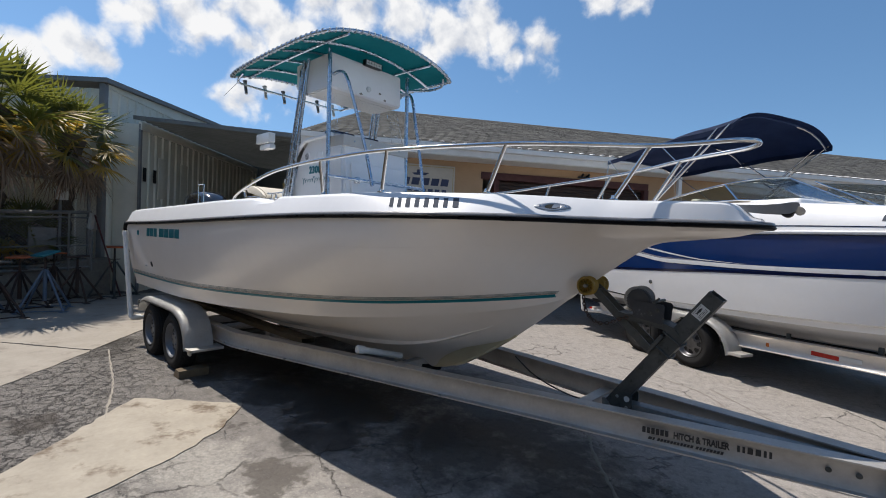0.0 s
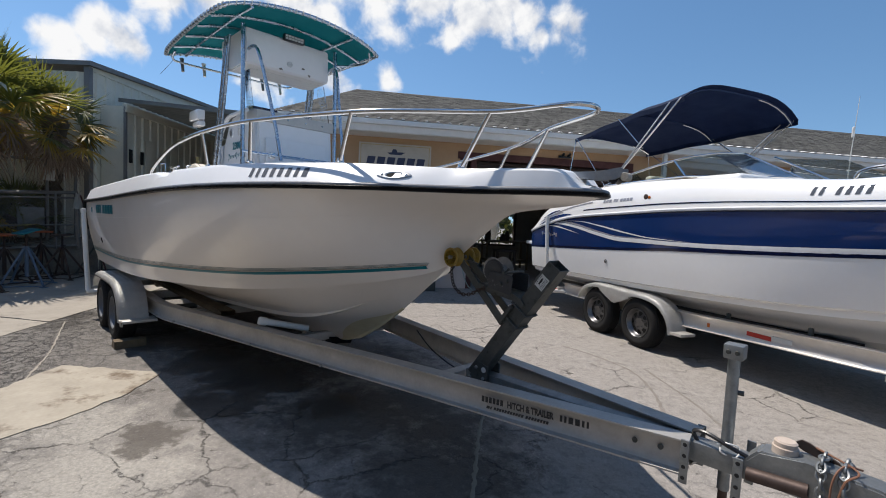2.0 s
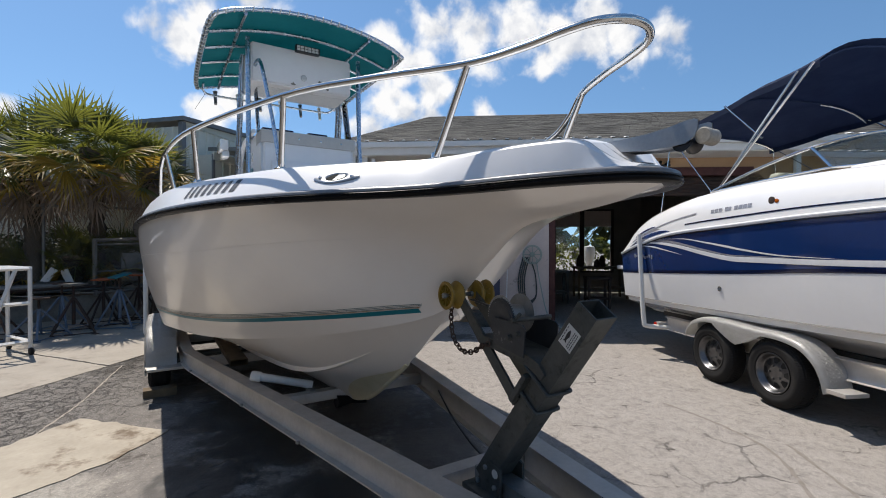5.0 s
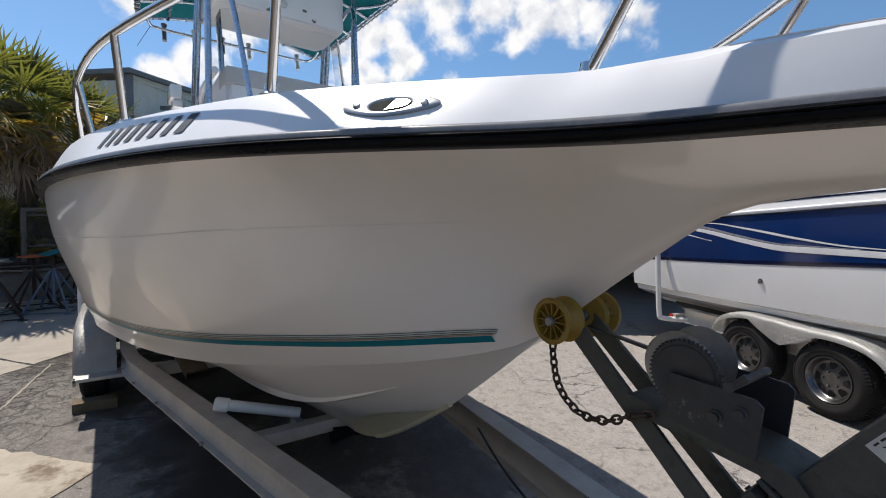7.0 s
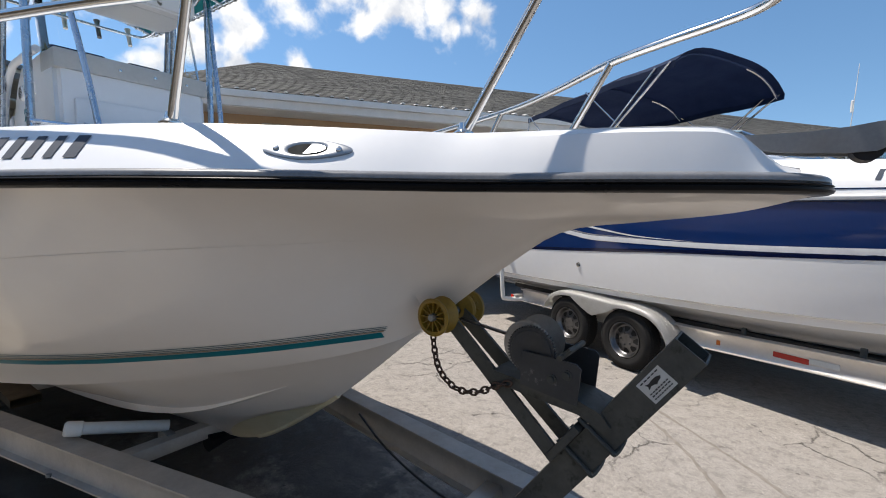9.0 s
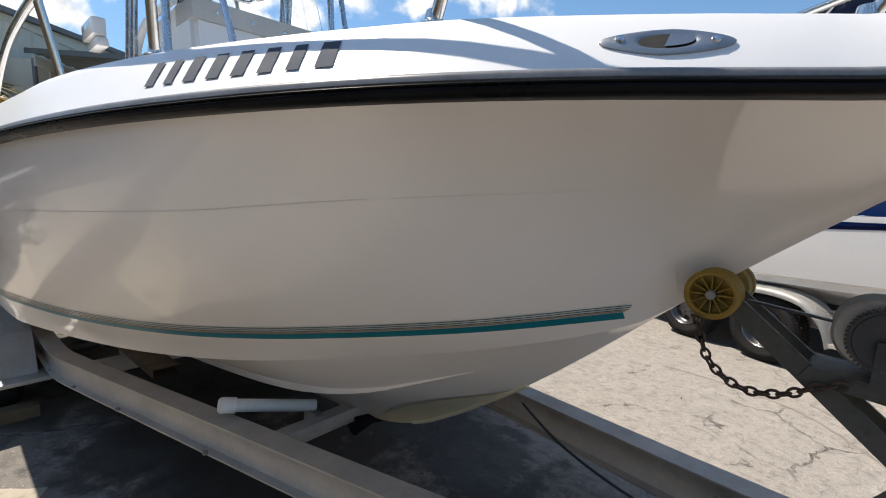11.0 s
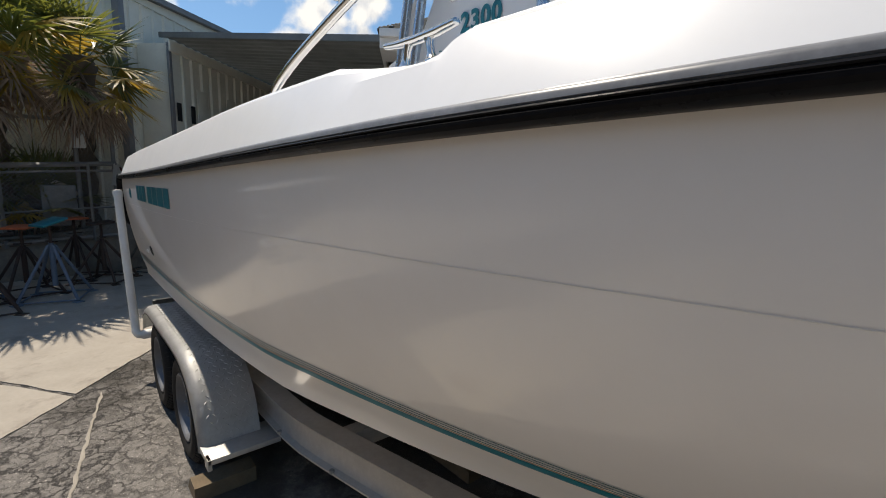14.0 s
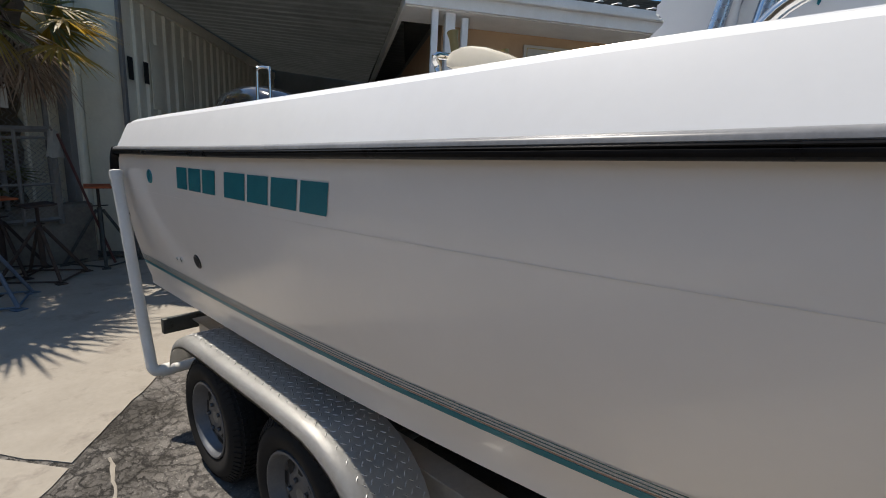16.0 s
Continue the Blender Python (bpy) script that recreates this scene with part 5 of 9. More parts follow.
    for k in range(5):
        a = 2 * math.pi * (k + 0.5) / 5
        bm = BM()
        lathe(bm, [(0.011, 0), (0.011, 0.014), (0.008, 0.018), (0, 0.018)], 6, m @ Matrix.Translation((0.066 * math.cos(a), 0.066 * math.sin(a), h - 0.042)))
        part("lug_nut", bm, CHROME, rim)
    return wh


def fender(parent, prof, y0, y1, lip, lug_rows, lip_fn=None):
    """A tandem mudguard of diamond plate: (x, z) outline, drawn from y0 (outer) to y1 (inner)."""
    prof = [Vector((q.x, 0, q.y)) for q in smooth_path([(x, z, 0) for x, z in prof], 6)]
    sg = 1 if y1 > y0 else -1
    bm = BM()
    outer = []
    n = len(prof)
    rows = []
    for i, p in enumerate(prof):
        d = (prof[min(i + 1, n - 1)] - prof[max(i - 1, 0)]).normalized()
        nn = Vector((-d.z, 0, d.x)) * (1 if prof[-1].x > prof[0].x else -1)
        dn = lip_fn(p.x) if lip_fn else lip
        low = p - nn * 0.045
        low = Vector((low.x + (p.x - low.x) * 0.2, 0, low.z - dn * (0.35 + 0.65 * abs(nn.z))))
        rows.append([Vector((low.x, y0 - sg * 0.002, low.z)), Vector((p.x - nn.x * 0.045, y0 - sg * 0.002, p.z - nn.z * 0.045)), Vector((p.x - nn.x * 0.022, y0 + sg * 0.005, p.z - nn.z * 0.022)), Vector((p.x - nn.x * 0.007, y0 + sg * 0.022, p.z - nn.z * 0.007)), Vector((p.x, y0 + sg * 0.05, p.z)),
                     Vector((p.x, (y0 + y1) / 2, p.z)), Vector((p.x, y1, p.z))])
        outer.append((p, nn))
    loft(bm, rows)
    bmesh.ops.solidify(bm, geom=bm.faces[:], thickness=0.003)
    fd = part("fender", bm, TREAD, parent, "diamond-plate aluminium tandem mudguard")
    # raised lozenges in alternating directions
    verts, faces = [], []

    def lozenge(q, ax, nn):
        cr = ax.cross(nn)
        o = len(verts)
        for a, b, hh in ((-0.0125, 0, 0.0), (0, -0.0032, 0.0), (0.0125, 0, 0.0), (0, 0.0032, 0.0), (-0.005, 0, 0.0022), (0.005, 0, 0.0022)):
            verts.append(q + ax * a + cr * b + nn * (hh + 0.0004))
        faces.extend([(o, o + 1, o + 4), (o + 1, o + 5, o + 4), (o + 1, o + 2, o + 5), (o + 2, o + 3, o + 5), (o + 3, o + 4, o + 5), (o + 3, o, o + 4)])
    step = 0.032
    acc = [0.0]
    for i in range(1, n):
        acc.append(acc[-1] + (prof[i] - prof[i - 1]).length)
    total = acc[-1]
    count = int(total / step)
    for c in range(count):
        s = (c + 0.5) * step
        i = min(int(np.searchsorted(acc, s)), n - 1)
        f = (s - acc[i - 1]) / (acc[i] - acc[i - 1])
        p = prof[i - 1].lerp(prof[i], f)
        d = (prof[i] - prof[i - 1]).normalized()
        nn = outer[i][1]
        for r in range(lug_rows):
            y = y0 + sg * 0.045 + (y1 - y0 - sg * 0.06) * (r + 0.5 * (c % 2) + 0.25) / lug_rows
            tilt = 1 if (r + c) % 2 else -1
            lozenge(Vector((p.x, y, p.z)), (d + Vector((0, tilt, 0))).normalized(), nn)
        # the same pattern on the deep part of the outer skirt
        drop = lip_fn(p.x) if lip_fn else lip
        for r in range(int(drop / step) if abs(nn.z) > 0.6 else 0):
            q = Vector((p.x, y0 - sg * 0.0035, p.z - nn.z * 0.05 - step * (r + 0.5 * (c % 2) + 0.3)))
            lozenge(q, Vector((1, 0, 1 if (r + c) % 2 else -1)).normalized(), Vector((0, -sg, 0)))
    raw("tread_band", verts, faces, TREAD, fd, kind="stuff")
    return fd


def beam(path, h0, w=0.1, material=None, parent=None, name="side_rail", label="", web=0.022, flange=0.008, out=-1, splay=0.0):
    """An I-section beam along points on its underside; h0 is its height."""
    pts = [Vector(p) for p in path]
    bm = BM()
    prof = [(-w / 2, 0), (w / 2, 0), (w / 2, flange), (web * 0.5 + 0.012, flange + 0.008), (web / 2, flange + 0.03), (web / 2, h0 - flange - 0.03), (web * 0.5 + 0.012, h0 - flange - 0.008), (w / 2, h0 - flange), (w / 2, h0),
            (-w / 2, h0), (-w / 2, h0 - flange), (-web * 0.5 - 0.012, h0 - flange - 0.008), (-web / 2, h0 - flange - 0.03), (-web / 2, flange + 0.03), (-web * 0.5 - 0.012, flange + 0.008), (-w / 2, flange)]
    rows = []
    for i, p in enumerate(pts):
        d = (pts[min(i + 1, len(pts) - 1)] - pts[max(i - 1, 0)]).normalized()
        s = Vector((d.y, -d.x, 0)).normalized()
        rows.append([p + s * a + Vector((0, 0, b)) for a, b in prof])
    vr = loft(bm, rows, close_u=True)
    bm.faces.new(vr[0])
    bm.faces.new(vr[-1])
    return part(name, bm, material, parent, label, angle=30)


def chain(bm, pts, link=0.034, wire=0.0042):
    """Interlocked oval links along a line."""
    pts = smooth_path(pts, 10)
    acc = [0.0]
    for a, b in zip(pts, pts[1:]):
        acc.append(acc[-1] + (b - a).length)
    n = int(acc[-1] / (link * 0.72))
    for k in range(n):
        s = acc[-1] * (k + 0.5) / n
        i = max(1, min(int(np.searchsorted(acc, s)), len(pts) - 1))
        f = (s - acc[i - 1]) / max(acc[i] - acc[i - 1], 1e-6)
        p = pts[i - 1].lerp(pts[i], f)
        d = (pts[i] - pts[i - 1]).normalized()
        s1 = d.cross(Vector((0, 0, 1)) if abs(d.z) < 0.9 else Vector((1, 0, 0))).normalized()
        s2 = d.cross(s1)
        side = s1 if k % 2 else s2
        ring = [p + d * (math.cos(a) * link * 0.5) + side * (math.sin(a) * link * 0.33) for a in (2 * math.pi * q / 12 for q in range(12))]
        tube(bm, ring, wire, 6, closed=True)


trailer = thing("boat_trailer", "weathered aluminium tandem-axle boat trailer carrying the white boat", "trailer")


def rail_z(x):
    return float(np.interp(x, [0, 2.84, 7.7], [0.355, 0.385, 0.52]))


def build_trailer():
    HUB = ((1.89, 0.322), (1.095, 0.31))
    for s in (-1, 1):
        mid = [(0.15, s * 0.98), (1.0, s * 0.98), (2.55, s * 0.98), (2.68, s * 0.975), (2.8, s * 0.965), (2.95, s * 0.94), (3.3, s * 0.873), (4.5, s * 0.643), (6.0, s * 0.355), (7.68, s * 0.062)]
        beam([(x, y, rail_z(x)) for x, y in mid], 0.16, 0.1, ALU, trailer, "side_rail", "weathered aluminium I-beam side rail")
        for x, z in HUB:
            turn = Matrix.Rotation(radians(90 if s < 0 else -90), 4, "X")
            wheel(trailer, Matrix.Translation((x, s * 1.215, z)) @ turn, r=0.325, w=0.2, rim_r=0.188)
        fender(trailer, [(0.66, 0.47), (0.68, 0.55), (0.75, 0.635), (0.88, 0.69), (1.05, 0.705), (1.5, 0.712), (1.9, 0.715), (2.08, 0.7), (2.24, 0.64), (2.35, 0.54), (2.41, 0.42), (2.44, 0.32)], s * 1.345, s * 1.06, 0.012, 8)
        bm = BM()
        box(bm, (2.36, s * 1.34 - 0.0, 0.318), (2.56, s * 1.0, 0.345), 0.004)
        box(bm, (2.5, s * 1.34, 0.29), (2.56, s * 1.32, 0.345), 0.004)
        part("step_plate", bm, ALU, trailer)
        bm = BM()
        tube(bm, smooth_path([(0.132, s * 1.382, 1.48), (0.3, s * 1.377, 0.92), (0.44, s * 1.371, 0.47), (0.475, s * 1.368, 0.385), (0.49, s * 1.33, 0.362), (0.5, s * 1.2, 0.36), (0.5, s * 1.0, 0.36)], 5), 0.03, 14)
        gp = part("guide_post", bm, PVC, trailer, "white PVC loading guide post")
        bm = BM()
        lathe(bm, [(0.034, -0.04), (0.034, 0.01), (0.026, 0.016), (0, 0.017)], 18, Matrix.Translation((0.132, s * 1.382, 1.48)) @ Matrix.Rotation(radians(-16), 4, "Y"))
        part("end_cap", bm, PVC, gp)
        bm = BM()
        lathe(bm, [(0.037, -0.035), (0.037, 0.035)], 18, Matrix.Translation((0.49, s * 1.3, 0.362)) @ Matrix.Rotation(radians(90), 4, "X"))
        part("elbow_collar", bm, PVC, gp)
        # bunks under the hull
        bm = BM()
        loft(bm, [[Vector((x, s * (0.62 + a), z + b)) for a, b in ((-0.07, 0), (0.07, 0), (0.07, 0.05), (-0.07, 0.05))] for x, z in ((0.2, 0.505), (2.0, 0.515), (3.6, 0.53))], close_u=True)
        part("bunk", bm, WOOD_OLD, trailer)
        for x in (1.0, 2.9):
            bm = BM()
            box(bm, (x - 0.05, s * 0.56, rail_z(x) + 0.1), (x + 0.05, s * 0.68, 0.52), 0.005)
            part("bunk_bracket", bm, ALU, trailer)
        # forward keel guides: white capped pipes
        bm = BM()
        a, b = Vector((4.425, s * 0.65, 0.645)), Vector((4.54, s * 0.25, 0.545))
        tube(bm, [a, b], 0.029, 16)
        gd = part("bow_guide", bm, PVC, trailer, "short white capped bow guide pipe")
        bm = BM()
        d = (b - a).normalized()
        lathe(bm, [(0, -0.012), (0.028, -0.01), (0.036, 0), (0.036, 0.06), (0.03, 0.062)], 18, Matrix.Translation(a) @ d.to_track_quat("Z", "Y").to_matrix().to_4x4())
        part("end_cap", bm, PVC, gd)
        bm = BM()
        box(bm, (4.5, s * 0.27 - 0.02, 0.46), (4.62, s * 0.27 + 0.02, 0.53), 0.004)
        part("guide_bracket", bm, GALV, gd)
        for bx in (2.6, 3.05, 3.6, 4.4, 5.3):
            bm = BM()
            yy = float(np.interp(bx, [2.55, 2.84, 7.7], [0.98, 0.96, 0.062])) * s
            lathe(bm, [(0.012, -0.008), (0.012, 0.006), (0, 0.007)], 8, Matrix.Translation((bx, yy + s * 0.045, rail_z(bx) + 0.012)))
            part("bolt", bm, GALV, trailer)
    for x, w, d in ((0.25, 0.98, 0.08), (1.5, 0.98, 0.09), (2.95, 0.93, 0.09), (4.63, 0.6, 0.07), (6.2, 0.3, 0.08)):
        bm = BM()
        box(bm, (x - 0.04, -w, rail_z(x) + 0.02), (x + 0.04, w, rail_z(x) + 0.02 + d), 0.006)
        part("cross_member", bm, ALU, trailer)
    bm = BM()
    lathe(bm, [(0, -0.11), (0.05, -0.11), (0.035, -0.02), (0.03, 0), (0.035, 0.02), (0.05, 0.11), (0, 0.11)], 20, Matrix.Translation((4.66, 0, 0.43)) @ Matrix.Rotation(radians(90), 4, "X"))
    part("keel_roller", bm, RUBBER, trailer)
    for x, z in HUB:
        bm = BM()
        tube(bm, [(x, -1.1, z), (x, 1.1, z)], 0.035, 12)
        part("axle", bm, GALV_DARK, trailer)
    # rear lamp board
    for s in (-1, 1):
        bm = BM()
        box(bm, (0.08, s * 1.2, 0.44), (0.13, s * 0.92, 0.54), 0.008)
        lb = part("lamp_bracket", bm, GALV_DARK, trailer)
        bm = BM()
        box(bm, (0.04, s * 1.18, 0.455), (0.08, s * 0.96, 0.525), 0.01)
        part("tail_lamp", bm, RED, lb)
    # tongue
    bm = BM()
    box(bm, (6.3, -0.045, 0.53), (7.9, 0.045, 0.62), 0.008, Matrix.Translation((6.3, 0, 0.575)) @ Matrix.Rotation(radians(-1.6), 4, "Y") @ Matrix.Translation((-6.3, 0, -0.575)))
    part("tongue_beam", bm, GALV, trailer, "galvanised steel tongue beam")
    for x in (7.66, 7.86):
        bm = BM()
        box(bm, (x, 0.112, 0.49), (x + 0.034, 0.122, 0.685), 0.002)
        part("clamp_plate", bm, GALV, trailer)
        bm = BM()
        box(bm, (x, -0.122, 0.49), (x + 0.034, -0.112, 0.685), 0.002)
        pl = part("clamp_plate", bm, GALV, trailer, "perforated galvanised clamp plate")
        for k in range(4):
            bm = BM()
            lathe(bm, [(0.009, 0), (0.008, 0.001), (0, 0.001)], 12, Matrix.Translation((x + 0.017, -0.1225, 0.515 + 0.05 * k)) @ Matrix.Rotation(radians(90), 4, "X"))
            part("bolt_hole", bm, RIM_DARK, pl)
    for x in (7.46, 7.57):
        bm = BM()
        y = -float(np.interp(x, [2.84, 7.7], [0.96, 0.062])) - 0.0125
        lathe(bm, [(0.013, 0), (0.013, 0.004), (0.009, 0.006), (0, 0.006)], 16, Matrix.Translation((x, y, rail_z(x) + 0.09)) @ Matrix.Rotation(radians(90), 4, "X"))
        part("bolt", bm, GALV_DARK, trailer)
    # surge coupler
    bm = BM()
    prism(bm, [(7.9, 0.58), (8.1, 0.59), (8.42, 0.61), (8.44, 0.68), (8.3, 0.72), (8.09, 0.735), (7.93, 0.72), (7.88, 0.66)], -0.06, 0.06, Matrix(((1, 0, 0, 0), (0, 0, 1, 0), (0, 1, 0, 0), (0, 0, 0, 1))))
    bmesh.ops.bevel(bm, geom=bm.edges[:], offset=0.01, segments=2, affect="EDGES")
    cp = part("surge_coupler", bm, GALV, trailer, "galvanised surge brake coupler")
    bm = BM()
    lathe(bm, [(0.045, 0), (0.045, 0.03), (0.04, 0.034), (0.04, 0.05), (0.033, 0.056), (0, 0.057)], 26, Matrix.Translation((8.01, 0, 0.722)))
    part("reservoir_cap", bm, surface("chalky_beige_plastic", (0.5, 0.42, 0.36), (0.4, 0.32, 0.26), scale=14, rough=0.8), cp, "chalky beige brake fluid cap")
    bm = BM()
    tube(bm, [(7.9, -0.066, 0.615), (8.1, -0.066, 0.63)], 0.028, 14)
    part("damper", bm, surface("dark_rusted_cylinder", (0.09, 0.06, 0.05), (0.05, 0.035, 0.03), scale=14, rough=0.5, metal=0.5), cp)
    bm = BM()
    prism(bm, [(8.03, 0.765), (8.055, 0.785), (8.08, 0.78), (8.2, 0.725), (8.19, 0.712), (8.06, 0.745)], 0.035, 0.047, Matrix(((1, 0, 0, 0), (0, 0, 1, 0), (0, 1, 0, 0), (0, 0, 0, 1))))
    part("latch_lever", bm, BLACK_STEEL, cp)
    bm = BM()
    for x in (8.135, 8.2):
        bm = BM()
        chain(bm, [(x + 0.01, 0.07, 0.7), (x, 0.03, 0.752), (x - 0.005, -0.03, 0.757), (x - 0.005, -0.072, 0.735), (x, -0.085, 0.66), (x + 0.01, -0.086, 0.55), (x + 0.03, -0.08, 0.45)], 0.042, 0.0058)
        part("safety_chain", bm, GALV, cp)
    bm = BM()
    tube(bm, smooth_path([(8.24, 0.02, 0.745), (8.19, -0.06, 0.765), (8.165, -0.095, 0.7), (8.17, -0.1, 0.58), (8.2, -0.1, 0.52), (8.185, -0.098, 0.62), (8.2, -0.09, 0.72), (8.23, -0.05, 0.76), (8.1, 0.04, 0.77)], 6), 0.004, 6)
    part("wiring", bm, surface("brown_wire", (0.2, 0.09, 0.05), rough=0.6), cp)
    bm = BM()
    tube(bm, smooth_path([(7.7, 0.0, 0.64), (7.68, -0.02, 0.7), (7.74, -0.04, 0.715), (7.84, -0.05, 0.69), (7.93, -0.03, 0.66)], 6), 0.009, 8)
    part("brake_hose", bm, BLACK_PLASTIC, trailer)
    bm = BM()
    tube(bm, [(7.83 + 0.035 * math.cos(a), -0.05 + 0.012 * math.sin(3 * a), 0.68 + 0.03 * math.sin(a)) for a in (2 * math.pi * k / 24 for k in range(24))], 0.0035, 6, closed=True)
    part("cable_loop", bm, PVC, trailer)
    # jack
    bm = BM()
    tube(bm, [(7.795, 0.055, 0.45), (7.795, 0.055, 1.06)], 0.024, 18)
    jk = part("tongue_jack", bm, GALV, trailer, "galvanised tongue jack with square head")
    bm = BM()
    box(bm, (7.756, 0.016, 1.05), (7.834, 0.094, 1.115), 0.008)
    hd = part("jack_head", bm, GALV, jk)
    for a in (7.778, 7.812):
        bm = BM()
        lathe(bm, [(0.011, 0), (0.009, 0.006), (0, 0.007)], 10, Matrix.Translation((a, 0.015, 1.083)) @ Matrix.Rotation(radians(90), 4, "X"))
        part("screw", bm, GALV_DARK, hd)
    bm = BM()
    tube(bm, [(7.795, 0.055, 0.06), (7.795, 0.055, 0.5)], 0.019, 16)
    lathe(bm, [(0.0, 0.0), (0.075, 0.002), (0.07, 0.02), (0.03, 0.03), (0.025, 0.08)], 20, Matrix.Translation((7.795, 0.055, 0.0)))
    part("jack_leg", bm, RUST, jk, "rusty inner jack leg")
    bm = BM()
    tube(bm, [(7.81, 0.06, 0.9), (7.84, 0.068, 0.9)], 0.011, 10)
    part("crank_stub", bm, GALV_DARK, jk)
    # winch post
    d = Vector((0.56, 0, 0.775)).normalized()
    m = Matrix.Translation((6.37, -0.01, 0.595)) @ Matrix((Vector((d.z, 0, -d.x)), Vector((0, 1, 0)), d)).transposed().to_4x4()
    L = 0.955
    bm = BM()
    outer = [(-0.045, -0.05), (0.045, -0.05), (0.045, 0.05), (-0.045, 0.05)]
    inner = [(a * 0.88, b * 0.88) for a, b in outer]
    loft(bm, [[m @ Vector((a, b, z)) for a, b in o] for z, o in ((0, outer), (L, outer), (L, inner), (L - 0.2, inner))], close_u=True)
    post = part("winch_post", bm, GALV_DARK, trailer, "dark galvanised square winch post", angle=30)
    # near-black face down the open tube stands for the shade inside it
    bm = BM()
    vs = [m @ Vector((a, b, L - 0.16)) for a, b in inner]
    bm.faces.new([bm.verts.new(v) for v in vs])
    part("tube_stop", bm, RIM_DARK, post)
    bm = BM()
    face = [m @ Vector(v) for v in ((-0.031, -0.0515, L - 0.166), (0.031, -0.0515, L - 0.166), (0.031, -0.0515, L - 0.083), (-0.031, -0.0515, L - 0.083))]
    bm.faces.new([bm.verts.new(v) for v in face])
    st = part("permit_sticker", bm, STICKER, post, "faded white permit sticker with a fish drawing")
    bm = BM()
    # fish outline along the post, with two rows of small print under it
    fish = [(0.0, 0.034), (0.006, 0.028), (0.0095, 0.012), (0.013, 0.004), (0.0085, -0.002), (0.0055, -0.016), (0.0105, -0.03), (0.0, -0.0245), (-0.0095, -0.03), (-0.0045, -0.016), (-0.0075, 0.0), (-0.0065, 0.02)]
    bm.faces.new([bm.verts.new(m @ Vector((-0.01 + 0.8 * c, -0.0525, L - 0.125 + 0.8 * z))) for c, z in fish])
    for k, (q, n) in enumerate(((0.006, 7), (0.013, 6), (0.021, 8), (-0.026, 5))):
        for j in range(n):
            z = L - 0.125 - 0.034 + 0.068 * (j + 0.2) / n
            bm.faces.new([bm.verts.new(m @ Vector((c, -0.0525, zz))) for c, zz in ((q, z), (q + 0.0034, z), (q + 0.0034, z + 0.047 / n), (q, z + 0.047 / n))])
    part("printed_mark", bm, BLACK_INK, st, kind="stuff")
    # base gusset and feet
    bm = BM()
    prism(bm, [(6.33, 0.56), (6.5, 0.565), (6.5, 0.68), (6.43, 0.7)], -0.066, -0.056, Matrix(((1, 0, 0, 0), (0, 0, 1, 0), (0, 1, 0, 0), (0, 0, 0, 1))))
    prism(bm, [(6.33, 0.56), (6.5, 0.565), (6.5, 0.68), (6.43, 0.7)], 0.052, 0.062, Matrix(((1, 0, 0, 0), (0, 0, 1, 0), (0, 1, 0, 0), (0, 0, 0, 1))))
    box(bm, (6.3, -0.11, 0.545), (6.56, 0.11, 0.565), 0.003)
    pb = part("post_base", bm, GALV_DARK, post)
    bm = BM()
    lathe(bm, [(0.018, 0), (0.018, 0.002), (0, 0.0025)], 18, Matrix.Translation((6.47, -0.0665, 0.655)) @ Matrix.Rotation(radians(90), 4, "X"))
    part("round_sticker", bm, STICKER, pb, "small round white sticker")
    for bx, bz in ((6.36, 0.585), (6.41, 0.66), (6.47, 0.6)):
        bm = BM()
        lathe(bm, [(0.011, 0), (0.011, 0.008), (0.006, 0.012), (0, 0.012)], 6, Matrix.Translation((bx, -0.066, bz)) @ Matrix.Rotation(radians(90), 4, "X"))
        part("bolt", bm, GALV, pb)
    # roller arms
    for s in (-1, 1):
        bm = BM()
        a, b = Vector((6.19, s * 0.045 - 0.005, 1.345)), Vector((6.6, s * 0.06 - 0.005, 0.985))
        dd = (b - a).normalized()
        pp = Vector((-dd.z, 0, dd.x))
        loft(bm, [[q + pp * u + Vector((0, v, 0)) for u, v in ((-0.024, -0.006), (0.024, -0.006), (0.024, 0.006), (-0.024, 0.006))] for q in (a, b)], close_u=True)
        bmesh.ops.holes_fill(bm, edges=bm.edges[:])
        part("roller_arm", bm, GALV_DARK, post)
        bm = BM()
        rm = Matrix.Translation((6.175, s * 0.075, 1.35)) @ Matrix.Rotation(radians(90), 4, "X")
        lathe(bm, [(0.016, -0.045), (0.03, -0.04), (0.058, -0.03), (0.064, -0.02), (0.06, -0.012), (0.04, 0.0), (0.032, 0.012), (0.04, 0.022), (0.062, 0.032), (0.064, 0.04), (0.056, 0.045), (0.05, 0.043), (0.046, 0.026), (0.022, 0.02), (0.016, 0.03)] if s < 0 else
              [(0.016, 0.045), (0.03, 0.04), (0.058, 0.03), (0.064, 0.02), (0.06, 0.012), (0.04, 0.0), (0.032, -0.012), (0.04, -0.022), (0.062, -0.032), (0.064, -0.04), (0.056, -0.045), (0.05, -0.043), (0.046, -0.026), (0.022, -0.02), (0.016, -0.03)], 36, rm)
        rl = part("bow_roller_wheel", bm, YELLOW, post, "worn yellow urethane bow roller")
        for k in range(12):
            a = 2 * math.pi * k / 12
            bm = BM()
            z0, z1 = (0.02, 0.04) if s < 0 else (-0.04, -0.02)
            box(bm, (0.014, -0.0014, z0), (0.051, 0.0014, z1), m=rm @ Matrix.Rotation(a, 4, "Z"))
            part("spoke", bm, YELLOW, rl)
        bm = BM()
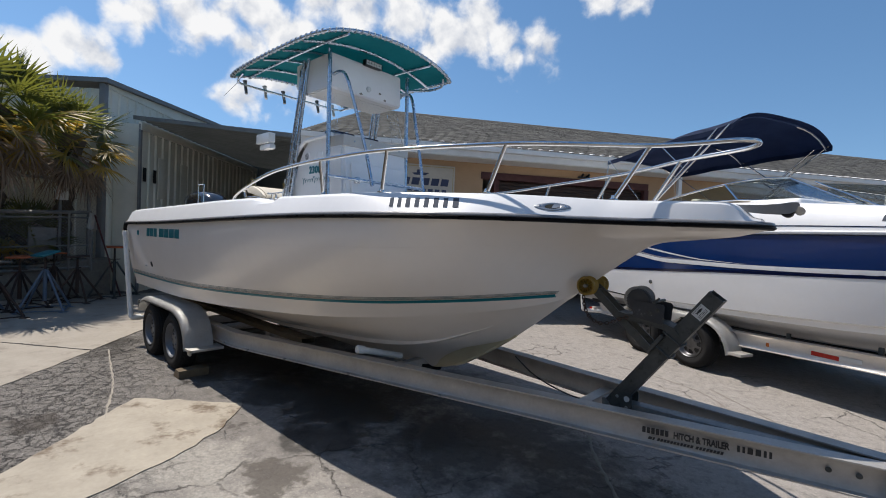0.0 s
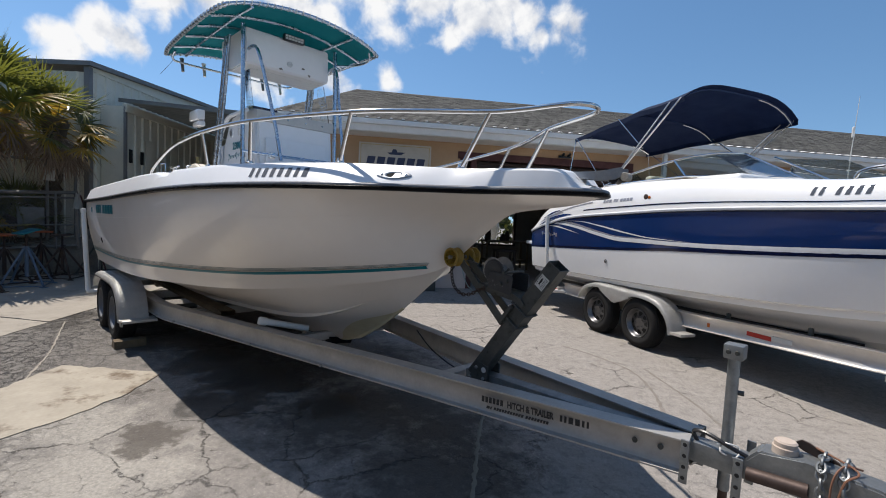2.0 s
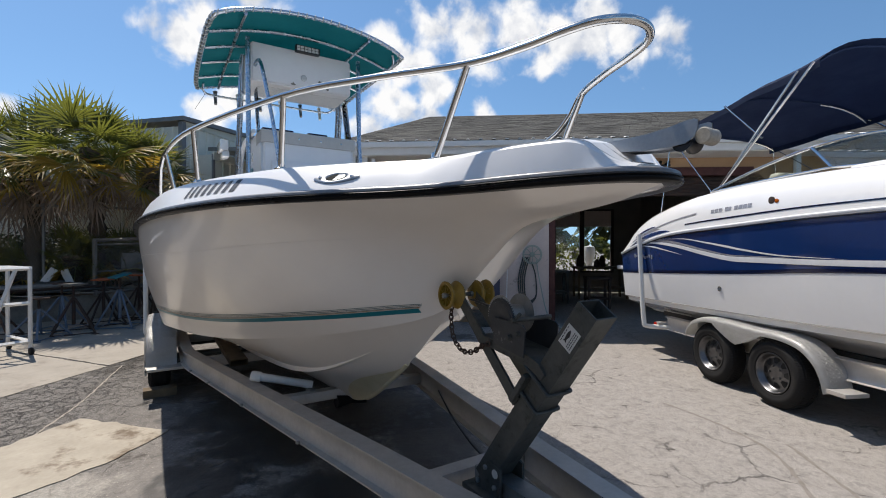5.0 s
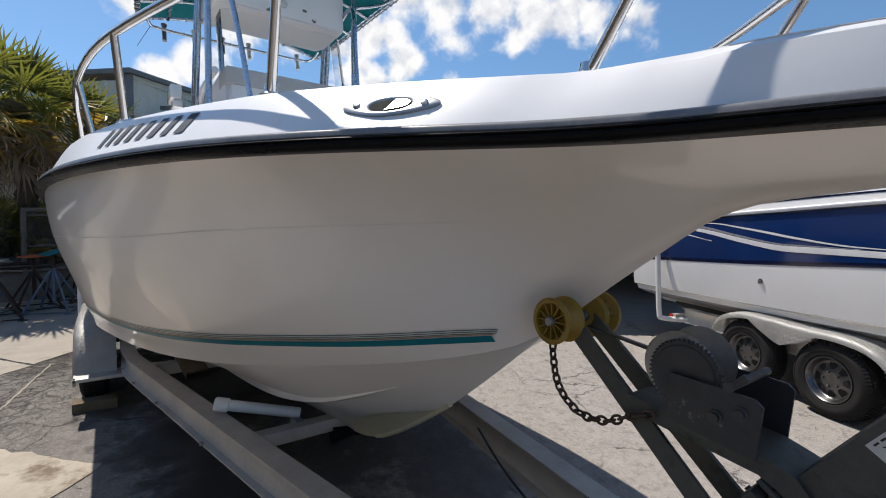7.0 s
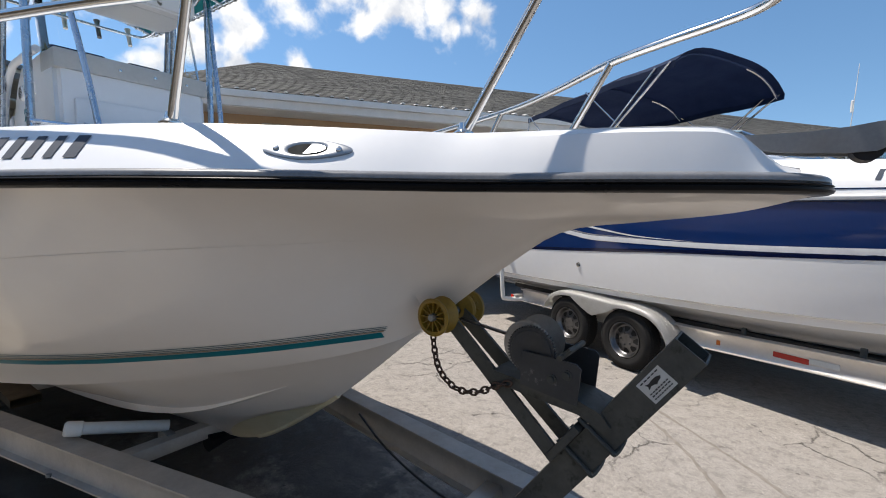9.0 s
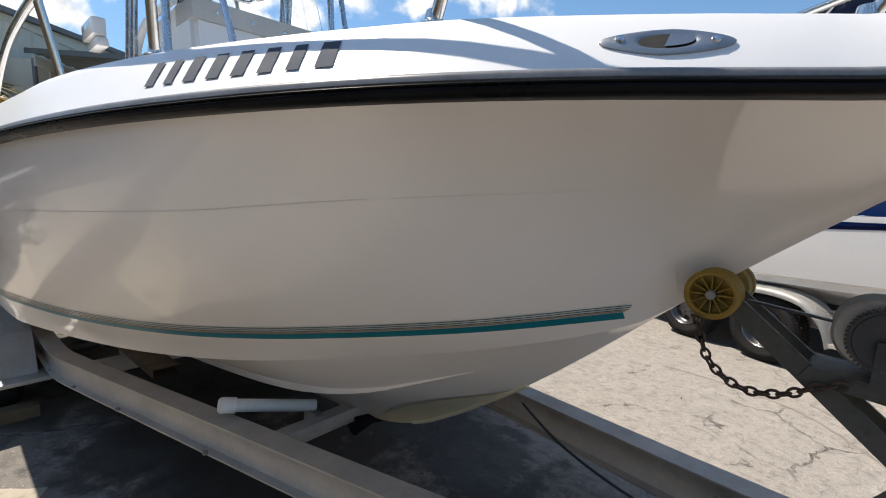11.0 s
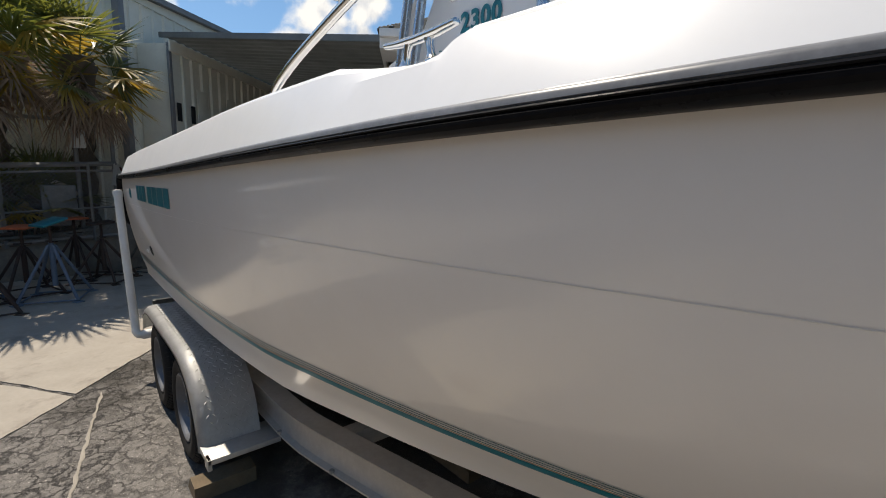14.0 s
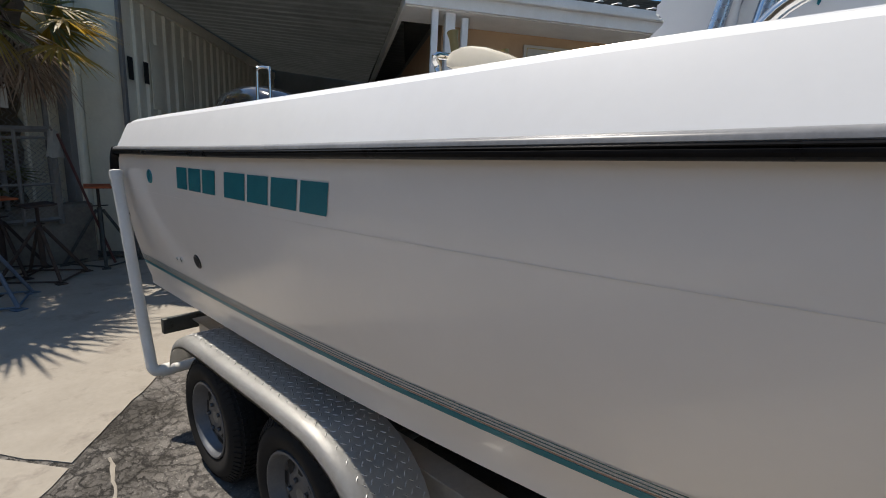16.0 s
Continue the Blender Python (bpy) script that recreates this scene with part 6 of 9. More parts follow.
        lathe(bm, [(0.013, 0.03), (0.013, 0.05), (0.01, 0.054), (0, 0.054)], 12, rm)
        part("axle_nut", bm, GALV, rl)
    bm = BM()
    tube(bm, [(6.175, -0.125, 1.35), (6.175, 0.125, 1.35)], 0.009, 10)
    part("roller_axle", bm, GALV_DARK, post)
    # winch bracket, frame and drum
    bm = BM()
    prism(bm, [(6.36, 1.17), (6.66, 1.135), (6.73, 1.1), (6.75, 1.12), (6.72, 1.155), (6.66, 1.175), (6.38, 1.205)], -0.07, 0.07, Matrix(((1, 0, 0, 0), (0, 0, 1, 0), (0, 1, 0, 0), (0, 0, 0, 1))))
    part("winch_bracket", bm, GALV_DARK, post)
    for s in (-1, 1):
        bm = BM()
        prism(bm, [(6.485, 1.19), (6.66, 1.165), (6.668, 1.272), (6.655, 1.284), (6.6, 1.288), (6.49, 1.292)], s * 0.084 - 0.003, s * 0.084 + 0.003, Matrix(((1, 0, 0, 0), (0, 0, 1, 0), (0, 1, 0, 0), (0, 0, 0, 1))))
        fr = part("winch_frame", bm, WINCH_PAINT, post, "dark gunmetal winch side plate")
        for bx, bz in ((6.585, 1.227), (6.63, 1.248)):
            bm = BM()
            lathe(bm, [(0.015, 0), (0.015, 0.003), (0.01, 0.004), (0.01, 0.012), (0, 0.013)], 12, Matrix.Translation((bx, s * 0.087, bz)) @ Matrix.Rotation(radians(90 if s < 0 else -90), 4, "X"))
            part("bolt", bm, GALV_DARK, fr)
    bm = BM()
    wm = Matrix.Translation((6.49, 0.0, 1.298)) @ Matrix.Rotation(radians(90), 4, "X")
    lathe(bm, [(0, 0.058), (0.02, 0.062), (0.074, 0.058), (0.08, 0.052), (0.04, 0.046), (0.035, -0.046), (0.08, -0.052), (0.076, -0.058), (0, -0.058)], 40, wm)
    dr = part("winch_drum", bm, DRUM, post, "round winch drum with flaking grey paint")
    bm = BM()
    n, prof = 48, []
    for k in range(n):
        for da, rr in ((0, 0.072), (0.3, 0.072), (0.5, 0.078), (0.8, 0.078)):
            a = 2 * math.pi * (k + da) / n
            prof.append((rr * math.cos(a), rr * math.sin(a)))
    gm = wm @ Matrix.Translation((0.022, -0.008, 0))
    prism(bm, prof, 0.064, 0.074, gm)
    lathe(bm, [(0.066, 0.0745), (0.064, 0.0775), (0.03, 0.0785), (0.026, 0.0765), (0, 0.0765)], 40, gm)
    part("gear_wheel", bm, WINCH_PAINT, dr, "dark toothed winch gear with flaking paint")
    bm = BM()
    tube(bm, [(6.22, 0.0, 1.33), (6.47, 0.0, 1.3)], 0.014, 10, flat=0.25)
    part("winch_strap", bm, BLACK_PLASTIC, dr)
    bm = BM()
    tube(bm, [(6.61, -0.1, 1.296), (6.61, 0.1, 1.296)], 0.009, 10)
    tube(bm, [(6.61, -0.08, 1.296), (6.635, -0.08, 1.322)], 0.007, 8)
    part("crank_shaft", bm, GALV_DARK, dr)
    for z in (0.5, 0.6):
        bm = BM()
        ring = [m @ Vector((a, b, z)) for a, b in ((-0.075, -0.057), (0.03, -0.057), (0.052, -0.05), (0.052, 0.05), (0.03, 0.057), (-0.075, 0.057))]
        tube(bm, smooth_path(ring, 4), 0.007, 8)
        part("u_bolt", bm, GALV_DARK, post)
    bm = BM()
    box(bm, (-0.07, -0.075, 0.44), (-0.047, 0.075, 0.58), 0.004, m)
    part("clamp_bracket", bm, GALV_DARK, post)
    bm = BM()
    chain(bm, [(6.13, -0.05, 1.32), (6.145, -0.065, 1.24), (6.18, -0.075, 1.16), (6.25, -0.078, 1.115), (6.33, -0.078, 1.122), (6.4, -0.078, 1.16), (6.45, -0.078, 1.18)], 0.03, 0.0036)
    part("bow_chain", bm, RUST, post, "rusty bow safety chain")
    # dealer lettering on the rail: plain words kept, names and numbers as bars
    ax = Vector((7.315 - 6.644, 0.15, rail_z(7.315) - rail_z(6.644))).normalized()
    base = Vector((6.644, -0.2695, rail_z(6.644) + 0.075))
    nrm = Vector((ax.y, -ax.x, 0)).normalized()
    upv = nrm.cross(ax) * -1
    upv = upv if upv.z > 0 else -upv

    def bars(x0, widths, gap, z0, hgt, slant=0.0):
        x = x0
        for w in widths:
            if w > 0:
                bm = BM()
                bm.faces.new([bm.verts.new(base + ax * (x + a + slant * b / max(hgt, 1e-6) * 1.0) + upv * (z0 + b) + nrm * 0.0135) for a, b in ((0, 0), (w, 0), (w, hgt), (0, hgt))])
                part("lettering_bar", bm, BLACK_INK, trailer)
                x += w + gap
            else:
                x -= w
    bars(0.0, [0.018] * 6, 0.0055, 0.0, 0.034)
    cu = bpy.data.curves.new("words", "FONT")
    cu.body, cu.size, cu.extrude, cu.offset = "HITCH & TRAILER", 0.05, 0.0006, 0.0022
    tx = new("words", cu)
    rot = Matrix((ax, upv, nrm)).transposed().to_4x4()
    tx.matrix_world = Matrix.Translation(base + ax * 0.16 + nrm * 0.0135) @ rot @ Matrix.Scale(0.67, 4, (1, 0, 0))
    bpy.context.view_layer.update()
    me = bpy.data.meshes.new_from_object(tx.evaluated_get(bpy.context.evaluated_depsgraph_get()))
    me.transform(tx.matrix_world)
    bpy.data.objects.remove(tx)
    me.materials.clear()
    me.materials.append(BLACK_INK)
    ob = new("lettering", me)
    ob.parent = trailer
    bars(0.46, [0.013, 0.012, 0.024, 0.024, 0.013, 0.012, 0.024, 0.024, 0.024, 0.012, 0.024, 0.024, 0.024, 0.013], 0.0105, 0.0, 0.034)
    bars(0.03, [0.02, 0.01, -0.01] + [0.013] * 11 + [-0.01] + [0.013] * 8, 0.0035, -0.034, 0.017, 0.006)
    # dangling cable behind the near rail
    bm = BM()
    tube(bm, smooth_path([(5.35, 0.35, 0.62), (5.6, 0.32, 0.5), (6.0, 0.24, 0.46), (6.3, 0.2, 0.55)], 8), 0.006, 6)
    part("cable", bm, BLACK_PLASTIC, trailer)


build_trailer()

# timber wedge behind the front wheel
bm = BM()
prism(bm, [(2.16, 0.0), (2.33, 0.0), (2.33, 0.08), (2.23, 0.09)], -1.36, -1.06, Matrix(((1, 0, 0, 0), (0, 0, 1, 0), (0, 1, 0, 0), (0, 0, 0, 1))))
tagged(part("wheel_chock", bm, WOOD_OLD), "weathered timber chock against the trailer wheel", "chock")

# ---- the blue and white deck boat on its own trailer ----
H2 = radians(-24.6)
U2, S2 = Vector((math.cos(H2), math.sin(H2), 0)), Vector((math.sin(H2), -math.cos(H2), 0))
M2 = Matrix.Translation(Vector((5.476, 4.08, 0)) - S2 * 1.15) @ Matrix.Rotation(H2, 4, "Z")
boat2 = thing("deck_boat", "white deck boat with navy side band and bimini on its trailer", "boat", M2)
K2 = smooth_table([-2.4, 2.2, 3.4, 4.2, 4.7, 5.0], [0.38, 0.4, 0.52, 0.8, 1.15, 1.5])
C2Y = smooth_table([-2.4, 1.5, 2.6, 3.6, 4.4, 5.0], [1.15, 1.15, 1.08, 0.87, 0.5, 0.15])
C2Z = smooth_table([-2.4, -0.5, 1.8, 3.1, 4.2, 5.0], [0.8, 0.835, 0.92, 1.03, 1.26, 1.58])
R2Y = smooth_table([-2.4, -1.8, 0, 2.2, 3.0, 3.8, 4.5, 4.85, 4.98, 5.02], [1.2, 1.24, 1.27, 1.265, 1.22, 1.1, 0.85, 0.6, 0.35, 0.0])
R2Z = smooth_table([-2.4, -1.9, -1.08, 0.1, 0.9, 1.76, 3.0, 5.0], [1.46, 1.585, 1.73, 1.8, 1.84, 1.857, 1.86, 1.9])
D2Y = smooth_table([-2.4, -1.5, 0, 2.2, 3.0, 3.8, 4.5, 4.85, 5.0], [1.12, 1.12, 1.1, 1.08, 1.02, 0.92, 0.68, 0.4, 0.0])
D2Z = smooth_table([-2.4, -2.2, -2.05, -1.5, -0.54, 0.3, 0.9, 1.55, 2.2, 2.6, 2.9, 4.9], [1.5, 1.7, 1.83, 2.04, 2.2, 2.235, 2.23, 2.2, 2.15, 2.12, 2.13, 2.1])
B2Z = smooth_table([-2.4, -1.5, 0.1, 0.9, 1.8, 3.06, 5.0], [1.16, 1.2, 1.285, 1.34, 1.385, 1.46, 1.62])


def side2(x, z, out=0.0):
    """The starboard face of the deck boat at a height, with a slight tumble under the rail."""
    zc, zr = C2Z(x), R2Z(x)
    yc, yr = C2Y(x), R2Y(x)
    v = (z - zc) / (zr - zc)
    return Vector((x, -(yc + (yr - yc) * (v + 0.75 * v * (1 - v))) - out, z))


X2 = [float(v) for v in np.concatenate([np.linspace(-2.4, -1.2, 9), np.linspace(-1.0, 3.4, 18), np.linspace(3.6, 4.8, 9), [4.9, 4.96, 5.0]])]


def build_boat2():
    # bottom and lower topside
    bm = BM()
    rows = []
    for x in X2:
        kz, yc, zc = K2(x), C2Y(x), C2Z(x)
        row = [Vector((x, -yc * s, kz + (zc - 0.05 - kz) * s ** 1.25 - (0.016 if 0.55 < s < 0.6 else 0))) for s in (0, 0.2, 0.42, 0.55, 0.57, 0.6, 0.72, 0.84, 0.94)] + [Vector((x, -yc * 0.955, zc - 0.022))]
        row += [Vector((x, -yc, zc))] + [side2(x, zc + (B2Z(x) - zc) * k / 8) for k in range(1, 9)]
        rows.append(mirrored(row))
    vr = loft(bm, rows)
    bm.faces.new(vr[0])
    bmesh.ops.remove_doubles(bm, verts=bm.verts, dist=0.0005)
    part("hull", bm, GELCOAT_TWO, boat2, "glossy white lower hull", angle=20)
    bm = BM()
    vr = loft(bm, [mirrored([Vector((x, 0, B2Z(x)))] + [side2(x, B2Z(x) + (R2Z(x) - 0.012 - B2Z(x)) * k / 10) for k in range(11)]) for x in X2])
    bm.faces.new(vr[0])
    bmesh.ops.remove_doubles(bm, verts=bm.verts, dist=0.0005)
    part("side_band", bm, NAVY, boat2, "glossy navy blue side band", angle=20)
    # deck moulding
    bm = BM()
    rows = []
    for x in X2:
        yr, zr, yd, zd = R2Y(x), R2Z(x) + 0.012, D2Y(x), D2Z(x)
        zd = max(zd, zr + 0.01)
        row = [Vector((x, -(yr + (yd - yr) * f ** 1.3), zr + (zd - zr) * g)) for f, g in ((0, 0), (0.02, 0.12), (0.1, 0.35), (0.28, 0.6), (0.52, 0.82), (0.8, 0.96), (1, 1))]
        if -1.3 < x < 3.9:
            row += [Vector((x, -(yd - 0.05), zd + 0.002)), Vector((x, -(yd - 0.16), zd - 0.01)), Vector((x, -(yd - 0.2), zd - 0.05)), Vector((x, -(yd - 0.22), 1.2)), Vector((x, 0, 1.2))]
        else:
            row += [Vector((x, -yd * k, zd + 0.02 * (1 - k))) for k in (0.9, 0.7, 0.5, 0.25, 0)]
        rows.append(mirrored(row))
    vr = loft(bm, rows)
    bm.faces.new(vr[0])
    bmesh.ops.remove_doubles(bm, verts=bm.verts, dist=0.0005)
    part("deck", bm, GELCOAT_TWO, boat2, "white moulded deck", angle=35)
    # rub rail
    line = []
    pts = [Vector((x, -R2Y(x), R2Z(x))) for x in X2]
    for i, p in enumerate(pts):
        d = pts[min(i + 1, len(pts) - 1)] - pts[max(i - 1, 0)]
        d.z = 0
        d.normalize()
        line.append((p, Vector((d.y, -d.x, 0))))
    for s in (1, -1):
        ln = [(Vector((p.x, p.y * s, p.z)), Vector((n.x, n.y * s, 0))) for p, n in line]
        part("rub_rail", sweep([(-0.02, -0.02), (0.014, -0.018), (0.022, -0.006), (0.022, 0.008), (0.012, 0.018), (-0.02, 0.02)], ln), STRIPE_WHITE, boat2)
        part("rail_underline", sweep([(-0.01, -0.034), (0.008, -0.033), (0.01, -0.026), (0.008, -0.021), (-0.01, -0.021)], ln), NAVY_DARK, boat2)

    def strip(name, fn_lo, fn_hi, x0, x1, material, n=40, lift=0.003):
        bm = BM()
        loft(bm, [[side2(x, fn_lo(x), lift), side2(x, (fn_lo(x) + fn_hi(x)) / 2, lift + 0.001), side2(x, fn_hi(x), lift)] for x in np.linspace(x0, x1, n)])
        part(name, bm, material, boat2)
    # lower stripes of the band
    strip("dark_stripe", lambda x: B2Z(x) - 0.004, lambda x: B2Z(x) + 0.035, -2.38, 4.6, NAVY_DARK)
    low = smooth_table([-1.95, -1.4, -0.95, -0.5, 0.05, 0.8, 4.6], [1.625, 1.6, 1.55, 1.47, 1.405, 1.405, 1.56])
    wid = smooth_table([-1.95, -1.2, -0.4, 0.3, 0.9, 4.6], [0.006, 0.035, 0.05, 0.055, 0.05, 0.05])
    strip("swoosh_stripe", low, lambda x: low(x) + wid(x), -1.95, 4.6, STRIPE_WHITE, 60)
    g = lambda x: low(x) + wid(x) + 0.004
    strip("swoosh_stripe", g, lambda x: g(x) + 0.045 * max(0, 1 - (x + 1.95) / 2.7), -1.8, 0.7, SILVER, 40)
    up = smooth_table([-1.35, -0.9, -0.4, 0.1, 0.6, 1.2], [1.665, 1.66, 1.6, 1.525, 1.475, 1.462])
    strip("swoosh_stripe", up, lambda x: up(x) + 0.024 * (1 - abs(x + 0.1) / 1.31), -1.35, 1.2, STRIPE_WHITE, 40)
    lo2 = smooth_table([-2.0, -1.6, -1.2, -0.85], [1.58, 1.56, 1.51, 1.46])
    strip("swoosh_stripe", lo2, lambda x: lo2(x) + 0.022 * (1 - abs(x + 1.42) / 0.58), -2.0, -0.85, STRIPE_WHITE, 20)
    # maker's script and badge as plain shapes
    for k in range(9):
        x = -2.0 + 0.055 * k
        strip("script_bar", lambda q: 1.40 + 0.012 * math.sin(k * 2.1), lambda q: 1.44 + 0.016 * math.cos(k * 1.7), x, x + 0.038, SILVER, 3, 0.005)

    def deck_face(x, f, out=0.003):
        yr, zr, yd, zd = R2Y(x), R2Z(x) + 0.012, D2Y(x), max(D2Z(x), R2Z(x) + 0.022)
        tab_f, tab_g = (0, 0.02, 0.1, 0.28, 0.52, 0.8, 1), (0, 0.12, 0.35, 0.6, 0.82, 0.96, 1)
        ff = float(np.interp(f, tab_g, tab_f))
        return Vector((x, -(yr + (yd - yr) * ff ** 1.3) - out, zr + (zd - zr) * f))
    bm = BM()
    loft(bm, [[deck_face(x, 0.16 + 0.0 * x), deck_face(x, 0.2)] for x in np.linspace(-0.8, 3.6, 40)])
    part("deck_pinstripe", bm, NAVY_DARK, boat2)
    bm = BM()
    loft(bm, [[deck_face(x, 0.28 + 0.1 * (x + 1.9)), deck_face(x, 0.33 + 0.1 * (x + 1.9))] for x in np.linspace(-1.9, -0.6, 20)])
    part("deck_pinstripe", bm, SILVER, boat2)
    for f0, f1, x0, x1, mt in ((0.06, 0.2, -2.15, -1.1, NAVY), (0.24, 0.34, -2.1, -1.35, SILVER), (0.38, 0.46, -2.0, -1.45, NAVY)):
        bm = BM()
        loft(bm, [[deck_face(x, f0 + 0.02 * math.sin(3 * (x - x0))), deck_face(x, f0 + 0.02 * math.sin(3 * (x - x0)) + (f1 - f0) * math.sin(math.pi * (x - x0) / (x1 - x0)) ** 0.7 + 0.004)] for x in np.linspace(x0, x1, 24)])
        part("deck_swoosh", bm, mt, boat2)
    letter_bars(boat2, deck_face, spans(-0.35, [0.05, 0.05, 0.05, -0.03, 0.09, -0.03, 0.05, 0.05, 0.05, 0.05], 0.012), 0.36, 0.46, 0.0, SILVER, "model_letter_bar")
    letter_bars(boat2, deck_face, spans(2.42, [0.03, 0.03, -0.06, 0.034, 0.034, 0.034, 0.034, -0.06, 0.034, 0.034], 0.036), 0.4, 0.7, 0.012, LETTER, "registration_bar")
    for x, f, r, mt in ((0.47, 0.45, 0.035, BLACK_STEEL), (0.53, 0.42, 0.02, AMBER)):
        bm = BM()
        lathe(bm, [(r, -0.002), (r, 0.006), (r * 0.6, 0.009), (0, 0.009)], 18, Matrix.Translation(deck_face(x, f)) @ Matrix.Rotation(radians(90), 4, "X"))
        part("fuel_filler", bm, mt, boat2)
    bm = BM()
    box(bm, (0.28, -1.175, 2.09), (0.4, -1.13, 2.115), 0.008)
    part("side_cleat", bm, STEEL, boat2)
    bm = BM()
    lathe(bm, [(0.03, -0.002), (0.03, 0.006), (0.016, 0.008), (0.014, 0.001), (0, 0.001)], 16, Matrix.Translation(side2(-0.28, 1.09, 0)) @ Matrix.Rotation(radians(90), 4, "X"))
    part("thru_hull_drain", bm, STEEL, boat2)
    # bow rail
    bm = BM()
    tube(bm, smooth_path([(2.62, -1.0, 2.13), (2.68, -1.0, 2.2), (2.9, -0.98, 2.23), (3.6, -0.85, 2.25), (4.3, -0.6, 2.25)], 6), 0.014, 8)
    part("bow_rail", bm, STEEL, boat2)
    # windscreen: side lights, front lights and frame
    def pane(name, corners, material, parent):
        bm = BM()
        bm.faces.new([bm.verts.new(c) for c in corners])
        bmesh.ops.solidify(bm, geom=bm.faces[:], thickness=0.006)
        ob = part(name, bm, material, parent)
        ob.visible_shadow = False
        return ob
    frm = BM()
    pts = {}
    for s in (-1, 1):
        A, B, C = (-0.62, s * 1.05, 2.22), (0.69, s * 1.06, 2.475), (0.87, s * 1.05, 2.265)
        D, E, F = (1.02, s * 0.28, 2.6), (1.74, s * 0.28, 2.24), (1.5, s * 0.72, 2.25)
        G = (0.95, s * 0.72, 2.56)
        tube(frm, smooth_path([A, (0.05, s * 1.07, 2.37), B, G, D], 4), 0.015, 8)
        tube(frm, [A, (0.2, s * 1.06, 2.25), C, F, E], 0.013, 8)
        tube(frm, [B, C], 0.015, 8)
        tube(frm, [D, E], 0.012, 8)
        pts[s] = (A, B, C, D, E, F, G)
    fo = part("windscreen_frame", frm, STEEL, boat2, "bright metal windscreen frame")
    for s in (-1, 1):
        A, B, C, D, E, F, G = pts[s]
        pane("windscreen_pane", [A, (0.05, s * 1.07, 2.365), B, C, (0.2, s * 1.06, 2.25)], TINTED, fo)
        pane("windscreen_pane", [C, B, G, F], TINTED, fo)
        pane("windscreen_pane", [F, G, D, E], TINTED, fo)
    pane("walk_through_pane", [(1.02, 0.3, 2.59), (1.74, 0.3, 2.24), (2.36, 0.5, 2.19), (1.7, 0.5, 2.52)], TINTED, fo)
    # seats that show through the glass
    for s in (-1, 1):
        bm = BM()
        box(bm, (0.1, s * 0.75 - 0.22, 1.7), (0.25, s * 0.75 + 0.22, 2.33), 0.06, seg=3)
        box(bm, (0.2, s * 0.75 - 0.22, 1.65), (0.65, s * 0.75 + 0.22, 1.85), 0.06, seg=3)
        part("helm_seat", bm, CREAM, boat2)
        bm = BM()
        box(bm, (1.0, s * 0.75 - 0.3, 1.25), (1.6, s * 0.75 + 0.3, 2.26), 0.06, seg=3)
        part("helm_console", bm, GELCOAT_TWO, boat2)
    bm = BM()
    box(bm, (-1.9, -0.9, 1.6), (-1.35, 0.9, 2.08), 0.06, seg=3)
    part("sun_pad", bm, CREAM, boat2)
    # bimini top
    NX, NY = 16, 14

    def top(u, v):
        x = -1.7 + 2.42 * u
        hw = 0.8 + 0.14 * min(1, u * 1.5)
        z = 3.06 + 0.17 * u ** 0.7 + (0.1 + 0.14 * u) * (1 - abs(v) ** 3.6) - 0.05 * v
        return Vector((x + 0.08 * (v + 1) * u, -0.07 + hw * v, z))
    bm = BM()
    rows = []
    for i in range(NX + 1):
        row = [top(i / NX, 2 * j / NY - 1) for j in range(NY + 1)]
        sag = -0.02 * math.sin(math.pi * ((i / NX * 3) % 1))
        row = [p + Vector((0, 0, sag)) for p in row]
        row = [row[0] + Vector((0, 0, -0.07))] + row + [row[-1] + Vector((0, 0, -0.07))]
        rows.append(row)
    loft(bm, rows)
    bmesh.ops.solidify(bm, geom=bm.faces[:], thickness=0.006)
    bim = part("bimini_canvas", bm, CANVAS_NAVY, boat2, "navy canvas bimini top")
    for s in (-1, 1):
        for a, b in (((-0.58, s * 1.02, 2.2), top(0.98, s)), ((-0.58, s * 1.02, 2.2), top(0.95, s) + Vector((-0.1, 0, -0.02))), ((-0.62, s * 1.02, 2.2), top(0.02, s)), ((0.05, s * 0.98, 2.72), top(0.5, s)), ((-1.75, s * 0.98, 1.95), top(0.02, s))):
            bm = BM()
            tube(bm, [a, b], 0.0125 if a[0] > -0.6 else 0.006, 8)
            part("bimini_pole", bm, STEEL, bim)
    for u, k0, k1 in ((0.5, 8, 12), (0.97, 8, 12), (0.03, 9, 12)):
        bm = BM()
        tube(bm, [top(u, -1 + 2 * k / 12) + Vector((0, 0, -0.05)) for k in range(k0, k1 + 1)], 0.011, 8)
        part("bimini_pole", bm, STEEL, bim)
    for u in (0.02, 0.5, 0.97):
        bm = BM()
        tube(bm, [top(u, -1 + 2 * k / 12) + Vector((0, 0, -0.035)) for k in range(13)], 0.012, 8)
        part("bimini_bow", bm, CANVAS_NAVY, bim)
    # aerial with base
    bm = BM()
    tube(bm, [(1.5, 0.9, 2.25), (1.55, 0.9, 3.35)], 0.006, 6, taper=0.003)
    lathe(bm, [(0.016, 0.3), (0.016, 0.42), (0, 0.43)], 10, Matrix.Translation((1.52, 0.9, 2.55)))
    part("aerial", bm, PVC, boat2)
    # swim platform
    bm = BM()
    box(bm, (-2.95, -1.0, 1.18), (-2.35, 1.0, 1.25), 0.025)
    part("swim_platform", bm, GELCOAT_TWO, boat2)


build_boat2()

trailer2 = thing("boat_trailer", "clean aluminium tandem boat trailer under the blue and white boat", "trailer", M2)


